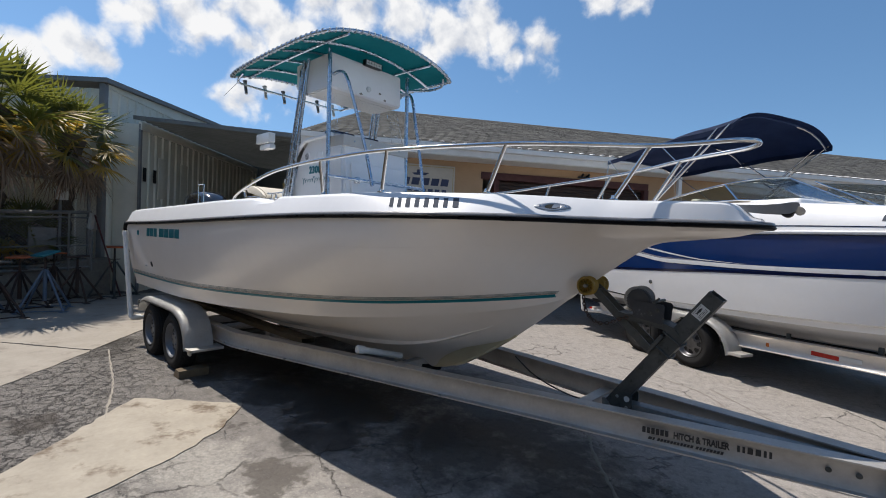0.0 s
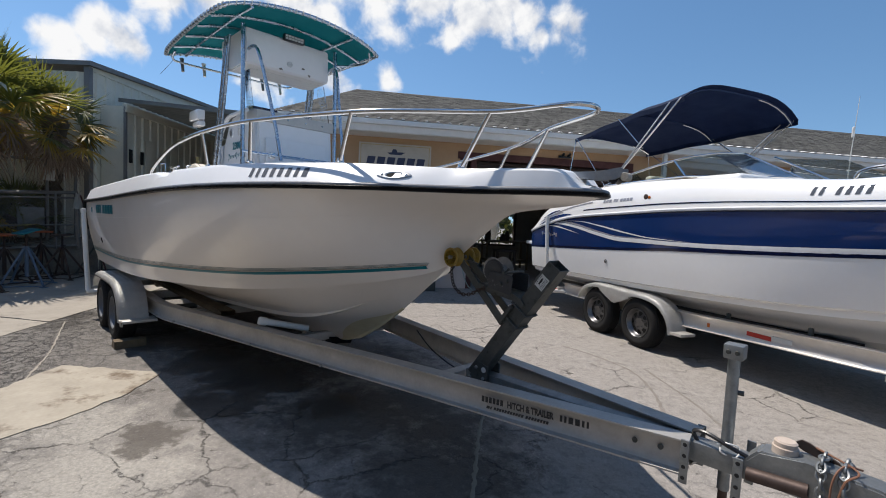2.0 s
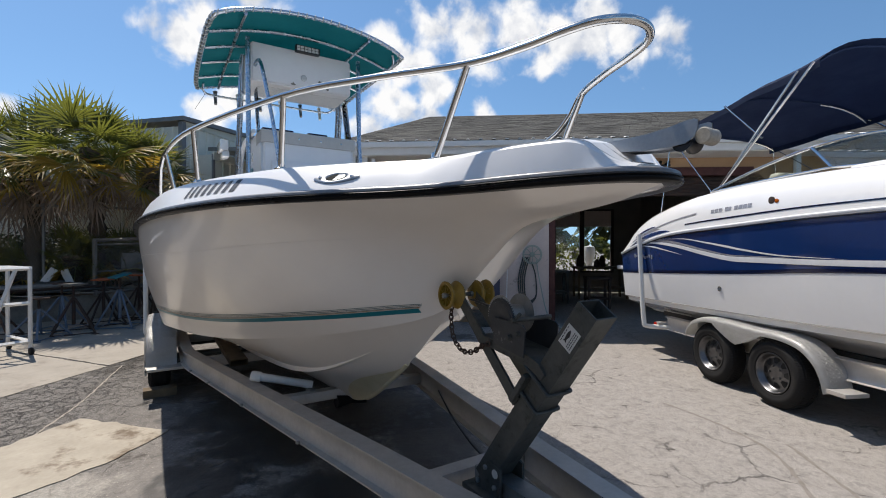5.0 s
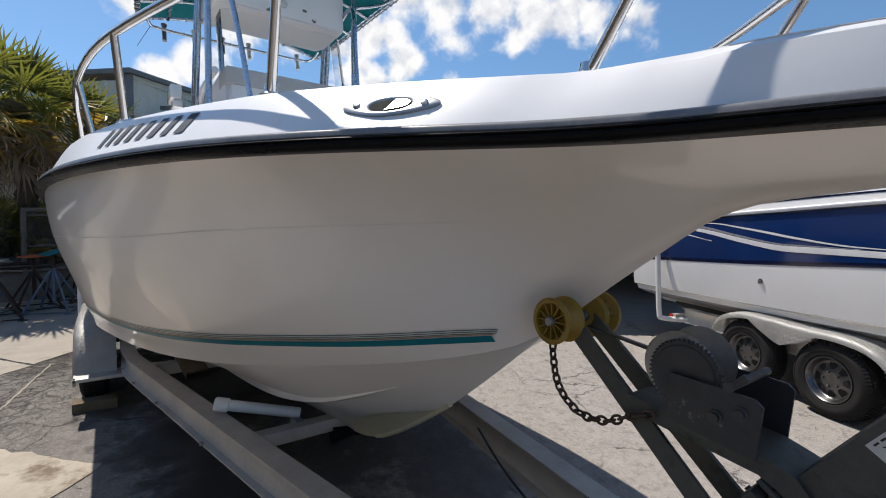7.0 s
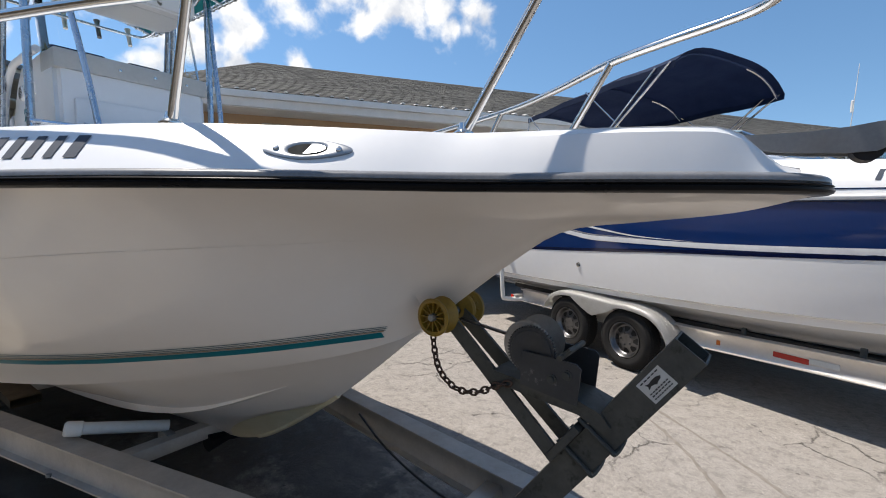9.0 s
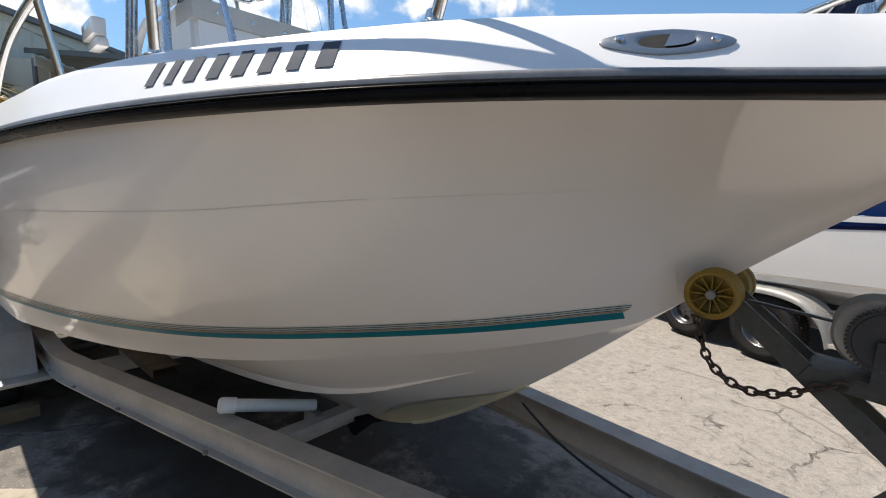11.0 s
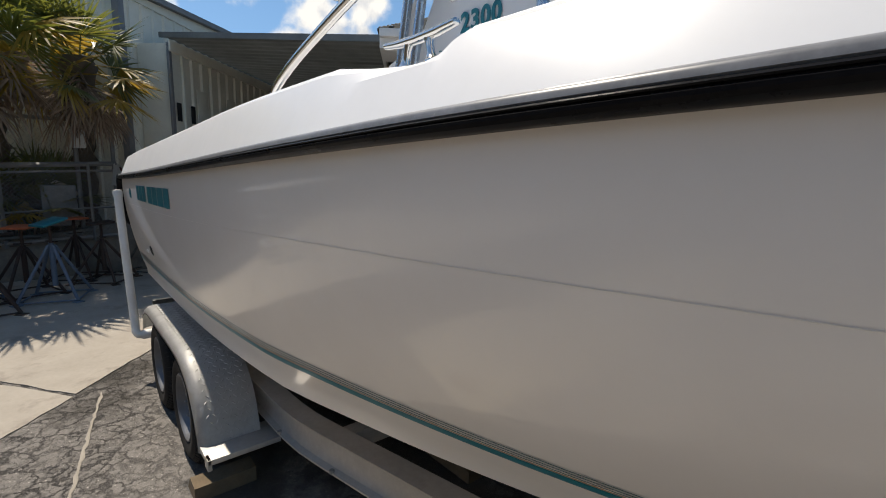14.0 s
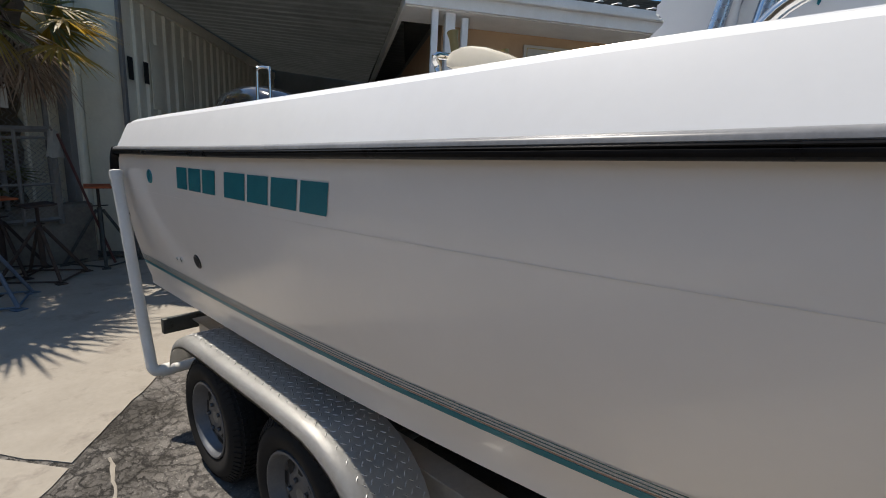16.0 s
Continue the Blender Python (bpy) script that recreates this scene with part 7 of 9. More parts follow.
def build_trailer2():
    HUB = ((0.425, 0.335), (-0.425, 0.335))
    for s in (-1, 1):
        def zb(x):
            return float(np.interp(x, [-1.6, 1.2, 2.3, 6.4], [0.4, 0.42, 0.475, 0.55]))
        path = [(-1.55, s * 0.98), (1.0, s * 0.98), (2.0, s * 0.98), (2.8, s * 0.96), (3.1, s * 0.9), (6.2, s * 0.07)]
        beam([(x, y, zb(x)) for x, y in path], 0.18, 0.1, ALU_TWO, trailer2, "side_rail", "clean aluminium I-beam side rail")
        for x, z in HUB:
            turn = Matrix.Rotation(radians(90 if s < 0 else -90), 4, "X")
            wheel(trailer2, Matrix.Translation((x, s * 1.1, z)) @ turn, r=0.335, w=0.21, rim_r=0.19, material=CHROME, slots=8, chrome=True)
        fender(trailer2, [(-0.86, 0.46), (-0.83, 0.56), (-0.72, 0.67), (-0.5, 0.74), (-0.2, 0.75), (0.2, 0.735), (0.52, 0.735), (0.75, 0.69), (0.9, 0.58), (0.98, 0.45), (1.02, 0.32)], s * 1.235, s * 0.98, 0.02, 7,
               lambda x: 0.015 + 0.17 * max(0, 1 - abs(x + 0.02) / 0.34) ** 0.8)
        bm = BM()
        box(bm, (0.98, s * 1.225, 0.325), (1.16, s * 1.0, 0.36), 0.004)
        part("step_plate", bm, ALU_TWO, trailer2)
        for x, w, mt in ((1.3, 0.035, AMBER), (1.78, 0.26, RED)):
            bm = BM()
            box(bm, (x, s * 0.994, zb(x) + 0.062), (x + w, s * 0.988, zb(x) + 0.108), 0.001, seg=1)
            part("reflector", bm, mt, trailer2)
        bm = BM()
        box(bm, (2.04, s * 0.994, zb(2.04) + 0.062), (2.24, s * 0.989, zb(2.04) + 0.108), 0.001, seg=1)
        part("reflector", bm, STICKER, trailer2)
        bm = BM()
        tube(bm, smooth_path([(-1.76, s * 1.295, 1.74), (-1.7, s * 1.29, 1.0), (-1.66, s * 1.28, 0.52), (-1.63, s * 1.24, 0.44), (-1.5, s * 0.95, 0.43)], 5), 0.032, 14)
        part("guide_post", bm, PVC, trailer2, "white PVC loading guide post")
        bm = BM()
        box(bm, (-1.62, s * 1.12, 0.4), (-1.55, s * 0.9, 0.5), 0.006)
        lb = part("lamp_bracket", bm, ALU_TWO, trailer2)
        bm = BM()
        box(bm, (-1.66, s * 1.13, 0.41), (-1.6, s * 1.06, 0.49), 0.006)
        part("tail_lamp", bm, RED, lb)
        bm = BM()
        loft(bm, [[Vector((x, s * (0.62 + a), z + b)) for a, b in ((-0.07, 0), (0.07, 0), (0.07, 0.06), (-0.07, 0.06))] for x, z in ((-2.1, 0.52), (1.0, 0.53), (2.6, 0.56))], close_u=True)
        part("bunk", bm, surface("grey_bunk_carpet", (0.05, 0.05, 0.05), rough=1.0) if s < 0 else bpy.data.materials["grey_bunk_carpet"], trailer2)
        for x in (-0.9, 1.5, 2.35):
            bm = BM()
            box(bm, (x - 0.02, s * 0.93, zb(x) + 0.16), (x + 0.02, s * 0.9, zb(x) + 0.25), 0.004)
            part("bunk_bracket", bm, GALV_DARK, trailer2)
    for x in (-1.4, 0.0, 1.6, 3.0):
        bm = BM()
        box(bm, (x - 0.04, -0.95, 0.42), (x + 0.04, 0.95, 0.52), 0.006)
        part("cross_member", bm, ALU_TWO, trailer2)
    for x, z in HUB:
        bm = BM()
        tube(bm, [(x, -1.05, z), (x, 1.05, z)], 0.035, 12)
        part("axle", bm, GALV_DARK, trailer2)
    bm = BM()
    box(bm, (5.6, -0.05, 0.5), (7.0, 0.05, 0.6), 0.008)
    part("tongue_beam", bm, ALU_TWO, trailer2)
    bm = BM()
    tube(bm, [(6.4, 0.09, 0.0), (6.4, 0.09, 1.0)], 0.028, 12)
    part("tongue_jack", bm, GALV, trailer2)


build_trailer2()

# ---- ground ----
def ground_sheet():
    bm = BM()
    xs = [-600, -60, -14, -6, -2, 2, 6, 10, 16, 60, 600]
    rows = [[Vector((x, y, 0)) for y in (-600, -60, -12, -4, 0, 4, 8, 14, 60, 600)] for x in xs]
    loft(bm, rows)
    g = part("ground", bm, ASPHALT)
    tagged(g, "cracked weathered asphalt boat yard with oil stains", "ground", kind="structure")


ground_sheet()


def flat_piece(name, outline, z, material, label, category, kind="structure", thick=0.03):
    bm = BM()
    top = [bm.verts.new((x, y, z)) for x, y in outline]
    low = [bm.verts.new((x, y, z - thick)) for x, y in outline]
    bm.faces.new(top)
    n = len(outline)
    for i in range(n):
        bm.faces.new((top[i], low[i], low[(i + 1) % n], top[(i + 1) % n]))
    return tagged(part(name, bm, material), label, category, kind=kind)


def ragged(pts, step=0.12, amp=0.012, seed=3):
    rnd = random.Random(seed)
    out = []
    for (x0, y0), (x1, y1) in zip(pts, pts[1:] + pts[:1]):
        n = max(1, int(math.hypot(x1 - x0, y1 - y0) / step))
        n = min(n, 60)
        for k in range(n):
            t = k / n
            out.append((x0 + (x1 - x0) * t + (rnd.uniform(-amp, amp) if k else 0), y0 + (y1 - y0) * t + (rnd.uniform(-amp, amp) if k else 0)))
    return out


flat_piece("concrete_slab", ragged([(0.52, -1.78), (-0.33, -1.07), (-2.2, 0.45), (-4.4, 2.3), (-4.4, -5.2), (-3.6, -5.2), (-0.72, -2.68)]), 0.008, SLAB, "pale worn concrete slab behind the trailer wheels", "slab")
flat_piece("concrete_slab", ragged([(0.56, -1.8), (-0.7, -2.7), (-3.55, -5.2), (3.6, -5.2), (1.6, -2.7)], seed=5), 0.006, SLAB, "triangular worn concrete slab with a cracked edge", "slab")
flat_piece("concrete_patch", ragged([(2.66, -1.83), (3.1, -1.42), (3.38, -1.15), (3.62, -1.33), (3.85, -1.55), (4.02, -1.85), (4.25, -2.41), (4.75, -3.6), (3.95, -3.6), (3.62, -2.79)], 0.09, 0.022), 0.007, PATCH, "pale concrete repair patch with a brown stain", "patch")


def ground_strip(name, pts, w, material, label, category, z=0.004):
    rows = []
    p = smooth_path([(x, y, 0) for x, y in pts], 14)
    rnd = random.Random(8)
    for i, q in enumerate(p):
        d = (p[min(i + 1, len(p) - 1)] - p[max(i - 1, 0)]).normalized()
        s = Vector((d.y, -d.x, 0))
        ww = w * rnd.uniform(0.5, 1.1)
        o = s * rnd.uniform(-0.006, 0.006)
        rows.append([q + o - s * ww + Vector((0, 0, z - 0.004)), q + o + Vector((0, 0, z)), q + o + s * ww + Vector((0, 0, z - 0.004))])
    bm = BM()
    loft(bm, rows)
    tagged(part(name, bm, material), label, category, kind="structure")


ground_strip("sealant_line", [(0.6, -1.63), (1.2, -1.73), (1.82, -1.83), (2.3, -1.93), (2.7, -2.04), (3.05, -2.13)], 0.012, SLAB, "pale ragged sealant line on the asphalt", "line", 0.008)
TYRE_MARK = surface("faint_tyre_mark", (0.13, 0.114, 0.098), (0.25, 0.222, 0.195), scale=22, rough=0.95, detail=10)
for line in ([(5.21, 3.07), (5.71, 3.0), (6.25, 2.79), (6.66, 2.33), (6.92, 1.88), (7.09, 1.6)], [(6.3, 3.01), (7.02, 2.36), (7.34, 1.99), (7.5, 1.69)]):
    ground_strip("tyre_mark", line, 0.02, TYRE_MARK, "faint dark tyre mark on the asphalt", "tyre mark", 0.0048)
ground_strip("paint_line", [(5.9, 0.7), (6.05, 0.45), (6.3, 0.12), (6.6, -0.26), (6.8, -0.55)], 0.018, surface("faded_road_paint", (0.22, 0.21, 0.17), (0.16, 0.155, 0.13), scale=30, rough=0.9), "faded parking line on the asphalt", "line", 0.0055)

# ---- workshop building ----
HB = radians(54)
MB = Matrix.Translation((1.03, 4.24, 0)) @ Matrix.Rotation(HB, 4, "Z")   # local x along the eave, local y inward
WALL_Y = 0.65
shop = thing("workshop_building", "tan stucco workshop with a grey shingle hip roof and white eave", "building", MB)


def build_shop():
    x0, x1, depth, top = -2.55, 24.0, 7.5, 3.42
    # front wall round the big opening and the garage door
    holes = [(0.85, 5.05, 0.0, 3.02), (6.3, 8.9, 0.0, 2.75)]
    bm = BM()
    cuts = [x0] + [v for h in holes for v in h[:2]] + [x1]
    for i in range(0, len(cuts), 2):
        box(bm, (cuts[i], WALL_Y, 0), (cuts[i + 1], WALL_Y + 0.2, top))
    for a, b, lo, hi in holes:
        box(bm, (a, WALL_Y, hi), (b, WALL_Y + 0.2, top))
    part("wall_front", bm, STUCCO, shop, "tan stucco front wall", angle=20)
    bm = BM()
    box(bm, (x0, WALL_Y + 0.2, 0), (x0 + 0.2, depth, top))
    part("wall_side", bm, STUCCO, shop)
    bm = BM()
    box(bm, (x1 - 0.2, WALL_Y + 0.2, 0), (x1, depth, top))
    part("wall_side", bm, STUCCO, shop)
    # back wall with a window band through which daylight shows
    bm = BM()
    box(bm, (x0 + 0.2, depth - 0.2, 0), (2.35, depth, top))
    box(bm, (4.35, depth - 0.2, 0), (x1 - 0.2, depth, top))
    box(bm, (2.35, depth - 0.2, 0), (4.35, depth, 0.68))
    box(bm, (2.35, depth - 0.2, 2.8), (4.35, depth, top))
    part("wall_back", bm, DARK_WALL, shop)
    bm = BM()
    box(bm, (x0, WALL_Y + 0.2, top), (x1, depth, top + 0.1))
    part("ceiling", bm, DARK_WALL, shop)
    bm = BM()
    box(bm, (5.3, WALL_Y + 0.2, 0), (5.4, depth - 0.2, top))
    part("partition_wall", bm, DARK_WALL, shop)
    # left inner wall of the bay, painted board
    bm = BM()
    box(bm, (0.62, WALL_Y + 0.2, 0), (0.85, WALL_Y + 0.5, top))
    part("bay_jamb", bm, PEGBOARD, shop)
    # maroon lintel and posts of the opening
    bm = BM()
    box(bm, (0.8, WALL_Y - 0.03, 2.98), (5.1, WALL_Y + 0.23, 3.14), 0.008)
    part("lintel", bm, MAROON, shop, "maroon painted timber lintel")
    for x in (1.12, 5.0):
        bm = BM()
        box(bm, (x, WALL_Y - 0.01, 0), (x + 0.13, WALL_Y + 0.21, 2.98), 0.008)
        part("door_post", bm, MAROON, shop)
    bm = BM()
    box(bm, (-0.2, WALL_Y - 0.012, 0.0), (1.12, WALL_Y - 0.002, 2.2), 0.002)
    part("wall_board", bm, PEGBOARD, shop, "pinkish stained board beside the opening")
    # rolled shutters
    for a, b, hi in ((0.85, 5.05, 2.98), (6.3, 8.9, 2.75)):
        bm = BM()
        for k in range(5):
            tube(bm, [(a + 0.3, WALL_Y + 0.16, hi - 0.05 - 0.075 * k), (b - 0.02, WALL_Y + 0.16, hi - 0.05 - 0.075 * k)], 0.045, 8)
        if b < 6:
            part("rolled_shutter", bm, BLACK_STEEL, shop)
        else:
            bm2 = BM()
            for k in range(36):
                tube(bm2, [(a, WALL_Y + 0.12, 0.04 + 0.075 * k), (b, WALL_Y + 0.12, 0.04 + 0.075 * k)], 0.042, 8)
            part("roller_shutter", bm2, TRIM_WHITE, shop, "closed white roller shutter")
            bm.free()
    # soffit, fascia and corrugated drip edge
    bm = BM()
    box(bm, (-3.1, 0.03, 3.33), (24.3, WALL_Y, 3.37))
    part("soffit", bm, TRIM_WHITE, shop)
    bm = BM()
    box(bm, (-3.12, -0.02, 3.34), (24.3, 0.03, 3.55), 0.006)
    box(bm, (-3.12, -0.1, 3.47), (24.3, -0.02, 3.58), 0.02)
    part("gutter", bm, TRIM_WHITE, shop, "white metal gutter along the eave")
    bm = BM()
    box(bm, (-3.12, 0.03, 3.34), (-3.07, depth + 0.4, 3.55), 0.006)
    part("fascia", bm, TRIM_WHITE, shop)
    verts, faces = [], []
    for k in range(110):
        x = -3.0 + 0.245 * k
        o = len(verts)
        for dx, z in ((0, 3.592), (0.02, 3.608), (0.05, 3.608), (0.07, 3.592)):
            verts += [(x + dx, -0.12, z), (x + dx, 0.16, z + 0.045)]
        faces += [(o, o + 2, o + 3, o + 1), (o + 2, o + 4, o + 5, o + 3), (o + 4, o + 6, o + 7, o + 5), (o, o + 6, o + 4, o + 2)]
    raw("drip_edge", verts, faces, TRIM_WHITE, shop, "white ribbed metal drip edge", kind="stuff")
    # grey eave posts and a downspout
    for x in (5.6, 9.6):
        bm = BM()
        box(bm, (x - 0.045, 0.12, 0), (x + 0.045, 0.21, 3.34), 0.01)
        part("eave_post", bm, TRIM_WHITE, shop)
    bm = BM()
    box(bm, (-2.62, 0.1, 0), (-2.5, 0.22, 3.34), 0.012)
    box(bm, (-2.42, 0.1, 0), (-2.34, 0.18, 3.3), 0.012)
    box(bm, (-2.8, 0.02, 1.6), (-2.72, 0.1, 3.34), 0.02)
    part("corner_post", bm, TRIM_WHITE, shop)
    # roof planes of the hip
    E0, RZ, RY = 3.57, 5.2, 4.0
    bm = BM()
    a = [(-3.15, -0.08, E0), (24.3, -0.08, E0), (20.0, RY, RZ), (-1.65, RY, RZ), (-3.15, depth + 0.6, E0), (24.3, depth + 0.6, E0)]
    v = [bm.verts.new(p) for p in a]
    for f in ((0, 1, 2, 3), (0, 3, 4), (3, 2, 5, 4), (1, 5, 2), (0, 4, 5, 1)):
        bm.faces.new([v[k] for k in f])
    roof = part("roof", bm, SHINGLE_MASS, shop, "grey-brown asphalt shingle hip roof", angle=10)
    # white sign by the opening
    bm = BM()
    box(bm, (-1.42, WALL_Y - 0.04, 2.5), (0.18, WALL_Y - 0.005, 3.2), 0.006)
    sg = part("painted_sign", bm, SIGN_BOARD, shop, "cream painted sign with navy lettering and a small boat")
    yy = WALL_Y - 0.044
    bm = BM()
    for a, b, c, d in ((-1.38, 3.155, 0.14, 3.163), (-1.38, 2.537, 0.14, 2.545), (-1.38, 2.545, -1.372, 3.155), (0.132, 2.545, 0.14, 3.155)):
        bm.faces.new([bm.verts.new(p) for p in ((a, yy, b), (c, yy, b), (c, yy, d), (a, yy, d))])
    part("border_line", bm, SIGN_GOLD, sg)
    for k in range(6):
        bm = BM()
        x = -1.25 + 0.22 * k
        bm.faces.new([bm.verts.new(p) for p in ((x, yy, 2.74), (x + 0.17, yy, 2.74), (x + 0.2, yy, 2.9), (x + 0.03, yy, 2.9))])
        part("lettering_bar", bm, SIGN_NAVY, sg)
    for k in range(8):
        bm = BM()
        x = -1.2 + 0.155 * k
        bm.faces.new([bm.verts.new(p) for p in ((x, yy, 2.6), (x + 0.11, yy, 2.6), (x + 0.11, yy, 2.66), (x, yy, 2.66))])
        part("lettering_bar", bm, SIGN_NAVY, sg)
    bm = BM()
    bm.faces.new([bm.verts.new(p) for p in ((-0.8, yy, 3.0), (-0.74, yy, 2.96), (-0.5, yy, 2.96), (-0.4, yy, 3.02), (-0.58, yy, 3.02), (-0.6, yy, 3.08), (-0.68, yy, 3.08), (-0.7, yy, 3.01))])
    part("boat_emblem", bm, SIGN_NAVY, sg)
    bm = BM()
    box(bm, (11.2, WALL_Y - 0.04, 2.75), (13.6, WALL_Y - 0.005, 3.2), 0.006)
    s2 = part("painted_sign", bm, SIGN_GOLD, shop, "ochre sign with dark lettering")
    for k in range(9):
        bm = BM()
        x = 11.35 + 0.24 * k
        bm.faces.new([bm.verts.new(p) for p in ((x, yy, 2.85), (x + 0.18, yy, 2.85), (x + 0.18, yy, 3.08), (x, yy, 3.08))])
        part("lettering_bar", bm, BLACK_INK, s2)
    bm = BM()
    box(bm, (3.2, WALL_Y - 0.05, 3.16), (3.5, WALL_Y + 0.0, 3.2), 0.006)
    tube(bm, [(3.3, WALL_Y - 0.03, 3.2), (3.28, WALL_Y - 0.12, 3.24)], 0.03, 10)
    tube(bm, [(3.42, WALL_Y - 0.03, 3.2), (3.44, WALL_Y - 0.12, 3.24)], 0.03, 10)
    part("flood_light", bm, BLACK_PLASTIC, shop)
    return roof


roof = build_shop()


def back_window():
    """Daylit window in the rear wall of the bay, with a mullion."""
    win = thing("window_1", "rear workshop window with dark mullion and a rolled blind", "window", MB, kind="structure")
    d = 7.35
    bm = BM()
    for a, b in (((2.33, 0.66), (2.41, 2.84)), ((3.23, 0.66), (3.38, 2.84)), ((4.28, 0.66), (4.37, 2.84))):
        box(bm, (a[0], d - 0.06, a[1]), (b[0], d + 0.06, b[1]), 0.004)
    box(bm, (2.41, d - 0.06, 0.66), (4.28, d + 0.06, 0.72), 0.004)
    box(bm, (2.41, d - 0.06, 2.78), (4.28, d + 0.06, 2.84), 0.004)
    part("window_frame", bm, BLACK_STEEL, win)
    for a, b in ((2.41, 3.23), (3.38, 4.28)):
        bm = BM()
        box(bm, (a, d - 0.003, 0.72), (b, d + 0.003, 2.78))
        ob = part("pane", bm, CLEAR, win)
        ob.visible_shadow = False
        bm = BM()
        box(bm, (a, d - 0.05, 2.24), (b, d - 0.03, 2.78), 0.004)
        part("blind", bm, PEGBOARD, win)


back_window()


def in_shop(name, label, category, bm, material, group=""):
    ob = part(name, bm, material)
    ob.matrix_world = MB
    return tagged(ob, label, category, group)


def shop_contents():
    # hose reel on the board
    y = WALL_Y - 0.06
    bm = BM()
    for r in (0.19, 0.17):
        tube(bm, [(0.78 + r * math.cos(a), y - 0.02, 1.4 + r * math.sin(a)) for a in (2 * math.pi * k / 30 for k in range(30))], 0.01, 6, closed=True)
    for k in range(8):
        a = math.pi * k / 4
        tube(bm, [(0.78, y - 0.03, 1.4), (0.78 + 0.19 * math.cos(a), y - 0.02, 1.4 + 0.19 * math.sin(a))], 0.009, 6)
    lathe(bm, [(0.05, 0), (0.05, 0.05), (0, 0.05)], 16, Matrix.Translation((0.78, y + 0.04, 1.4)) @ Matrix.Rotation(radians(90), 4, "X"))
    in_shop("hose_reel", "pale green wall-mounted hose reel", "hose reel", bm, HOSE)
    bm = BM()
    for k in range(4):
        o = 0.04 * k
        tube(bm, smooth_path([(0.6 + o, y, 1.35), (0.5 + o, y - 0.02, 0.9), (0.55 + o, y - 0.02, 0.5 - 0.04 * k), (0.72 + o * 0.6, y - 0.02, 0.45), (0.86, y - 0.02, 0.6), (0.84, y - 0.01, 1.0), (0.76, y, 1.25)], 8), 0.014, 6)
    in_shop("coiled_hose", "coiled dark hose hanging under the reel", "hose", bm, GALV_DARK)
    bm = BM()
    tube(bm, smooth_path([(0.86, y, 1.3), (0.93, y - 0.1, 0.8), (1.05, y - 0.4, 0.2), (1.3, y - 0.7, 0.02), (1.8, y - 0.8, 0.015)], 10), 0.011, 6)
    in_shop("loose_hose", "pale hose trailing to the ground", "hose", bm, HOSE)
    rnd = random.Random(11)
    # tools and gear on the left of the board
    bm = BM()
    box(bm, (-0.12, y - 0.16, 0.5), (0.12, y + 0.02, 1.25), 0.02)
    box(bm, (-0.08, y - 0.18, 0.95), (0.08, y - 0.15, 1.1), 0.01)
    in_shop("parts_cabinet", "dark blue wall cabinet beside the opening", "cabinet", bm, SIGN_NAVY)
    bm = BM()
    box(bm, (-0.45, y - 0.5, 0.0), (0.35, y - 0.05, 0.28), 0.02)
    in_shop("crate", "low dark crate by the wall", "crate", bm, GALV_DARK)
    bm = BM()
    tube(bm, [(0.25, y - 0.02, 0.3), (0.3, y + 0.02, 1.7)], 0.012, 6)
    in_shop("broom_handle", "pale stick leaning on the board", "stick", bm, PVC)
    # benches, bins and engines deep in the bay
    for k, (x, d, w, dp, h, mt, nm, lb) in enumerate(((1.4, 4.2, 1.6, 0.7, 0.9, GALV_DARK, "workbench", "dark steel workbench in the bay"), (3.4, 5.4, 1.5, 0.8, 0.95, WOOD_OLD, "workbench", "timber workbench with clutter"), (2.7, 3.0, 0.6, 0.5, 0.8, BLACK_STEEL, "tool_chest", "black steel tool chest in the bay"), (4.4, 2.2, 0.5, 0.8, 1.5, GALV_DARK, "storage_rack", "dark steel storage rack"))):
        bm = BM()
        box(bm, (x - w / 2, d - dp / 2, h - 0.06), (x + w / 2, d + dp / 2, h), 0.008)
        for sx in (-1, 1):
            for sy in (-1, 1):
                box(bm, (x + sx * (w / 2 - 0.05) - 0.03, d + sy * (dp / 2 - 0.05) - 0.03, 0), (x + sx * (w / 2 - 0.05) + 0.03, d + sy * (dp / 2 - 0.05) + 0.03, h - 0.05))
        box(bm, (x - w / 2 + 0.04, d - dp / 2 + 0.04, h * 0.3), (x + w / 2 - 0.04, d + dp / 2 - 0.04, h * 0.34))
        in_shop(nm, lb, "bench" if nm == "workbench" else "storage", bm, mt)
    for k in range(7):
        x, d, h = rnd.uniform(0.9, 3.9), rnd.uniform(4.0, 5.6), rnd.uniform(0.12, 0.35)
        d = 4.2 if x < 2.1 else 5.4
        x = min(max(x, 0.8), 4.0) if x < 2.1 else max(x, 2.8)
        bm = BM()
        lathe(bm, [(0, 0), (0.09, 0), (0.1, 0.02), (0.1, h * 0.7), (0.05, h), (0.03, h + 0.04), (0, h + 0.04)], 14, Matrix.Translation((x, d + rnd.uniform(-0.2, 0.2), 0.9 if d == 4.2 else 0.95)))
        in_shop("container", "small container on the workbench", "container", bm, rnd.choice((GALV, PVC, BLACK_STEEL)), "containers on the benches")


shop_contents()

# ---- shed, lean-to wall and canopy ----
HS = radians(136)
MS = Matrix.Translation((-4.93, -0.74, 0)) @ Matrix.Rotation(HS, 4, "Z")   # local x runs back along the shed, local y to its left
shed = thing("metal_shed", "pale green-grey ribbed metal shed with a low gable roof", "shed", MS)


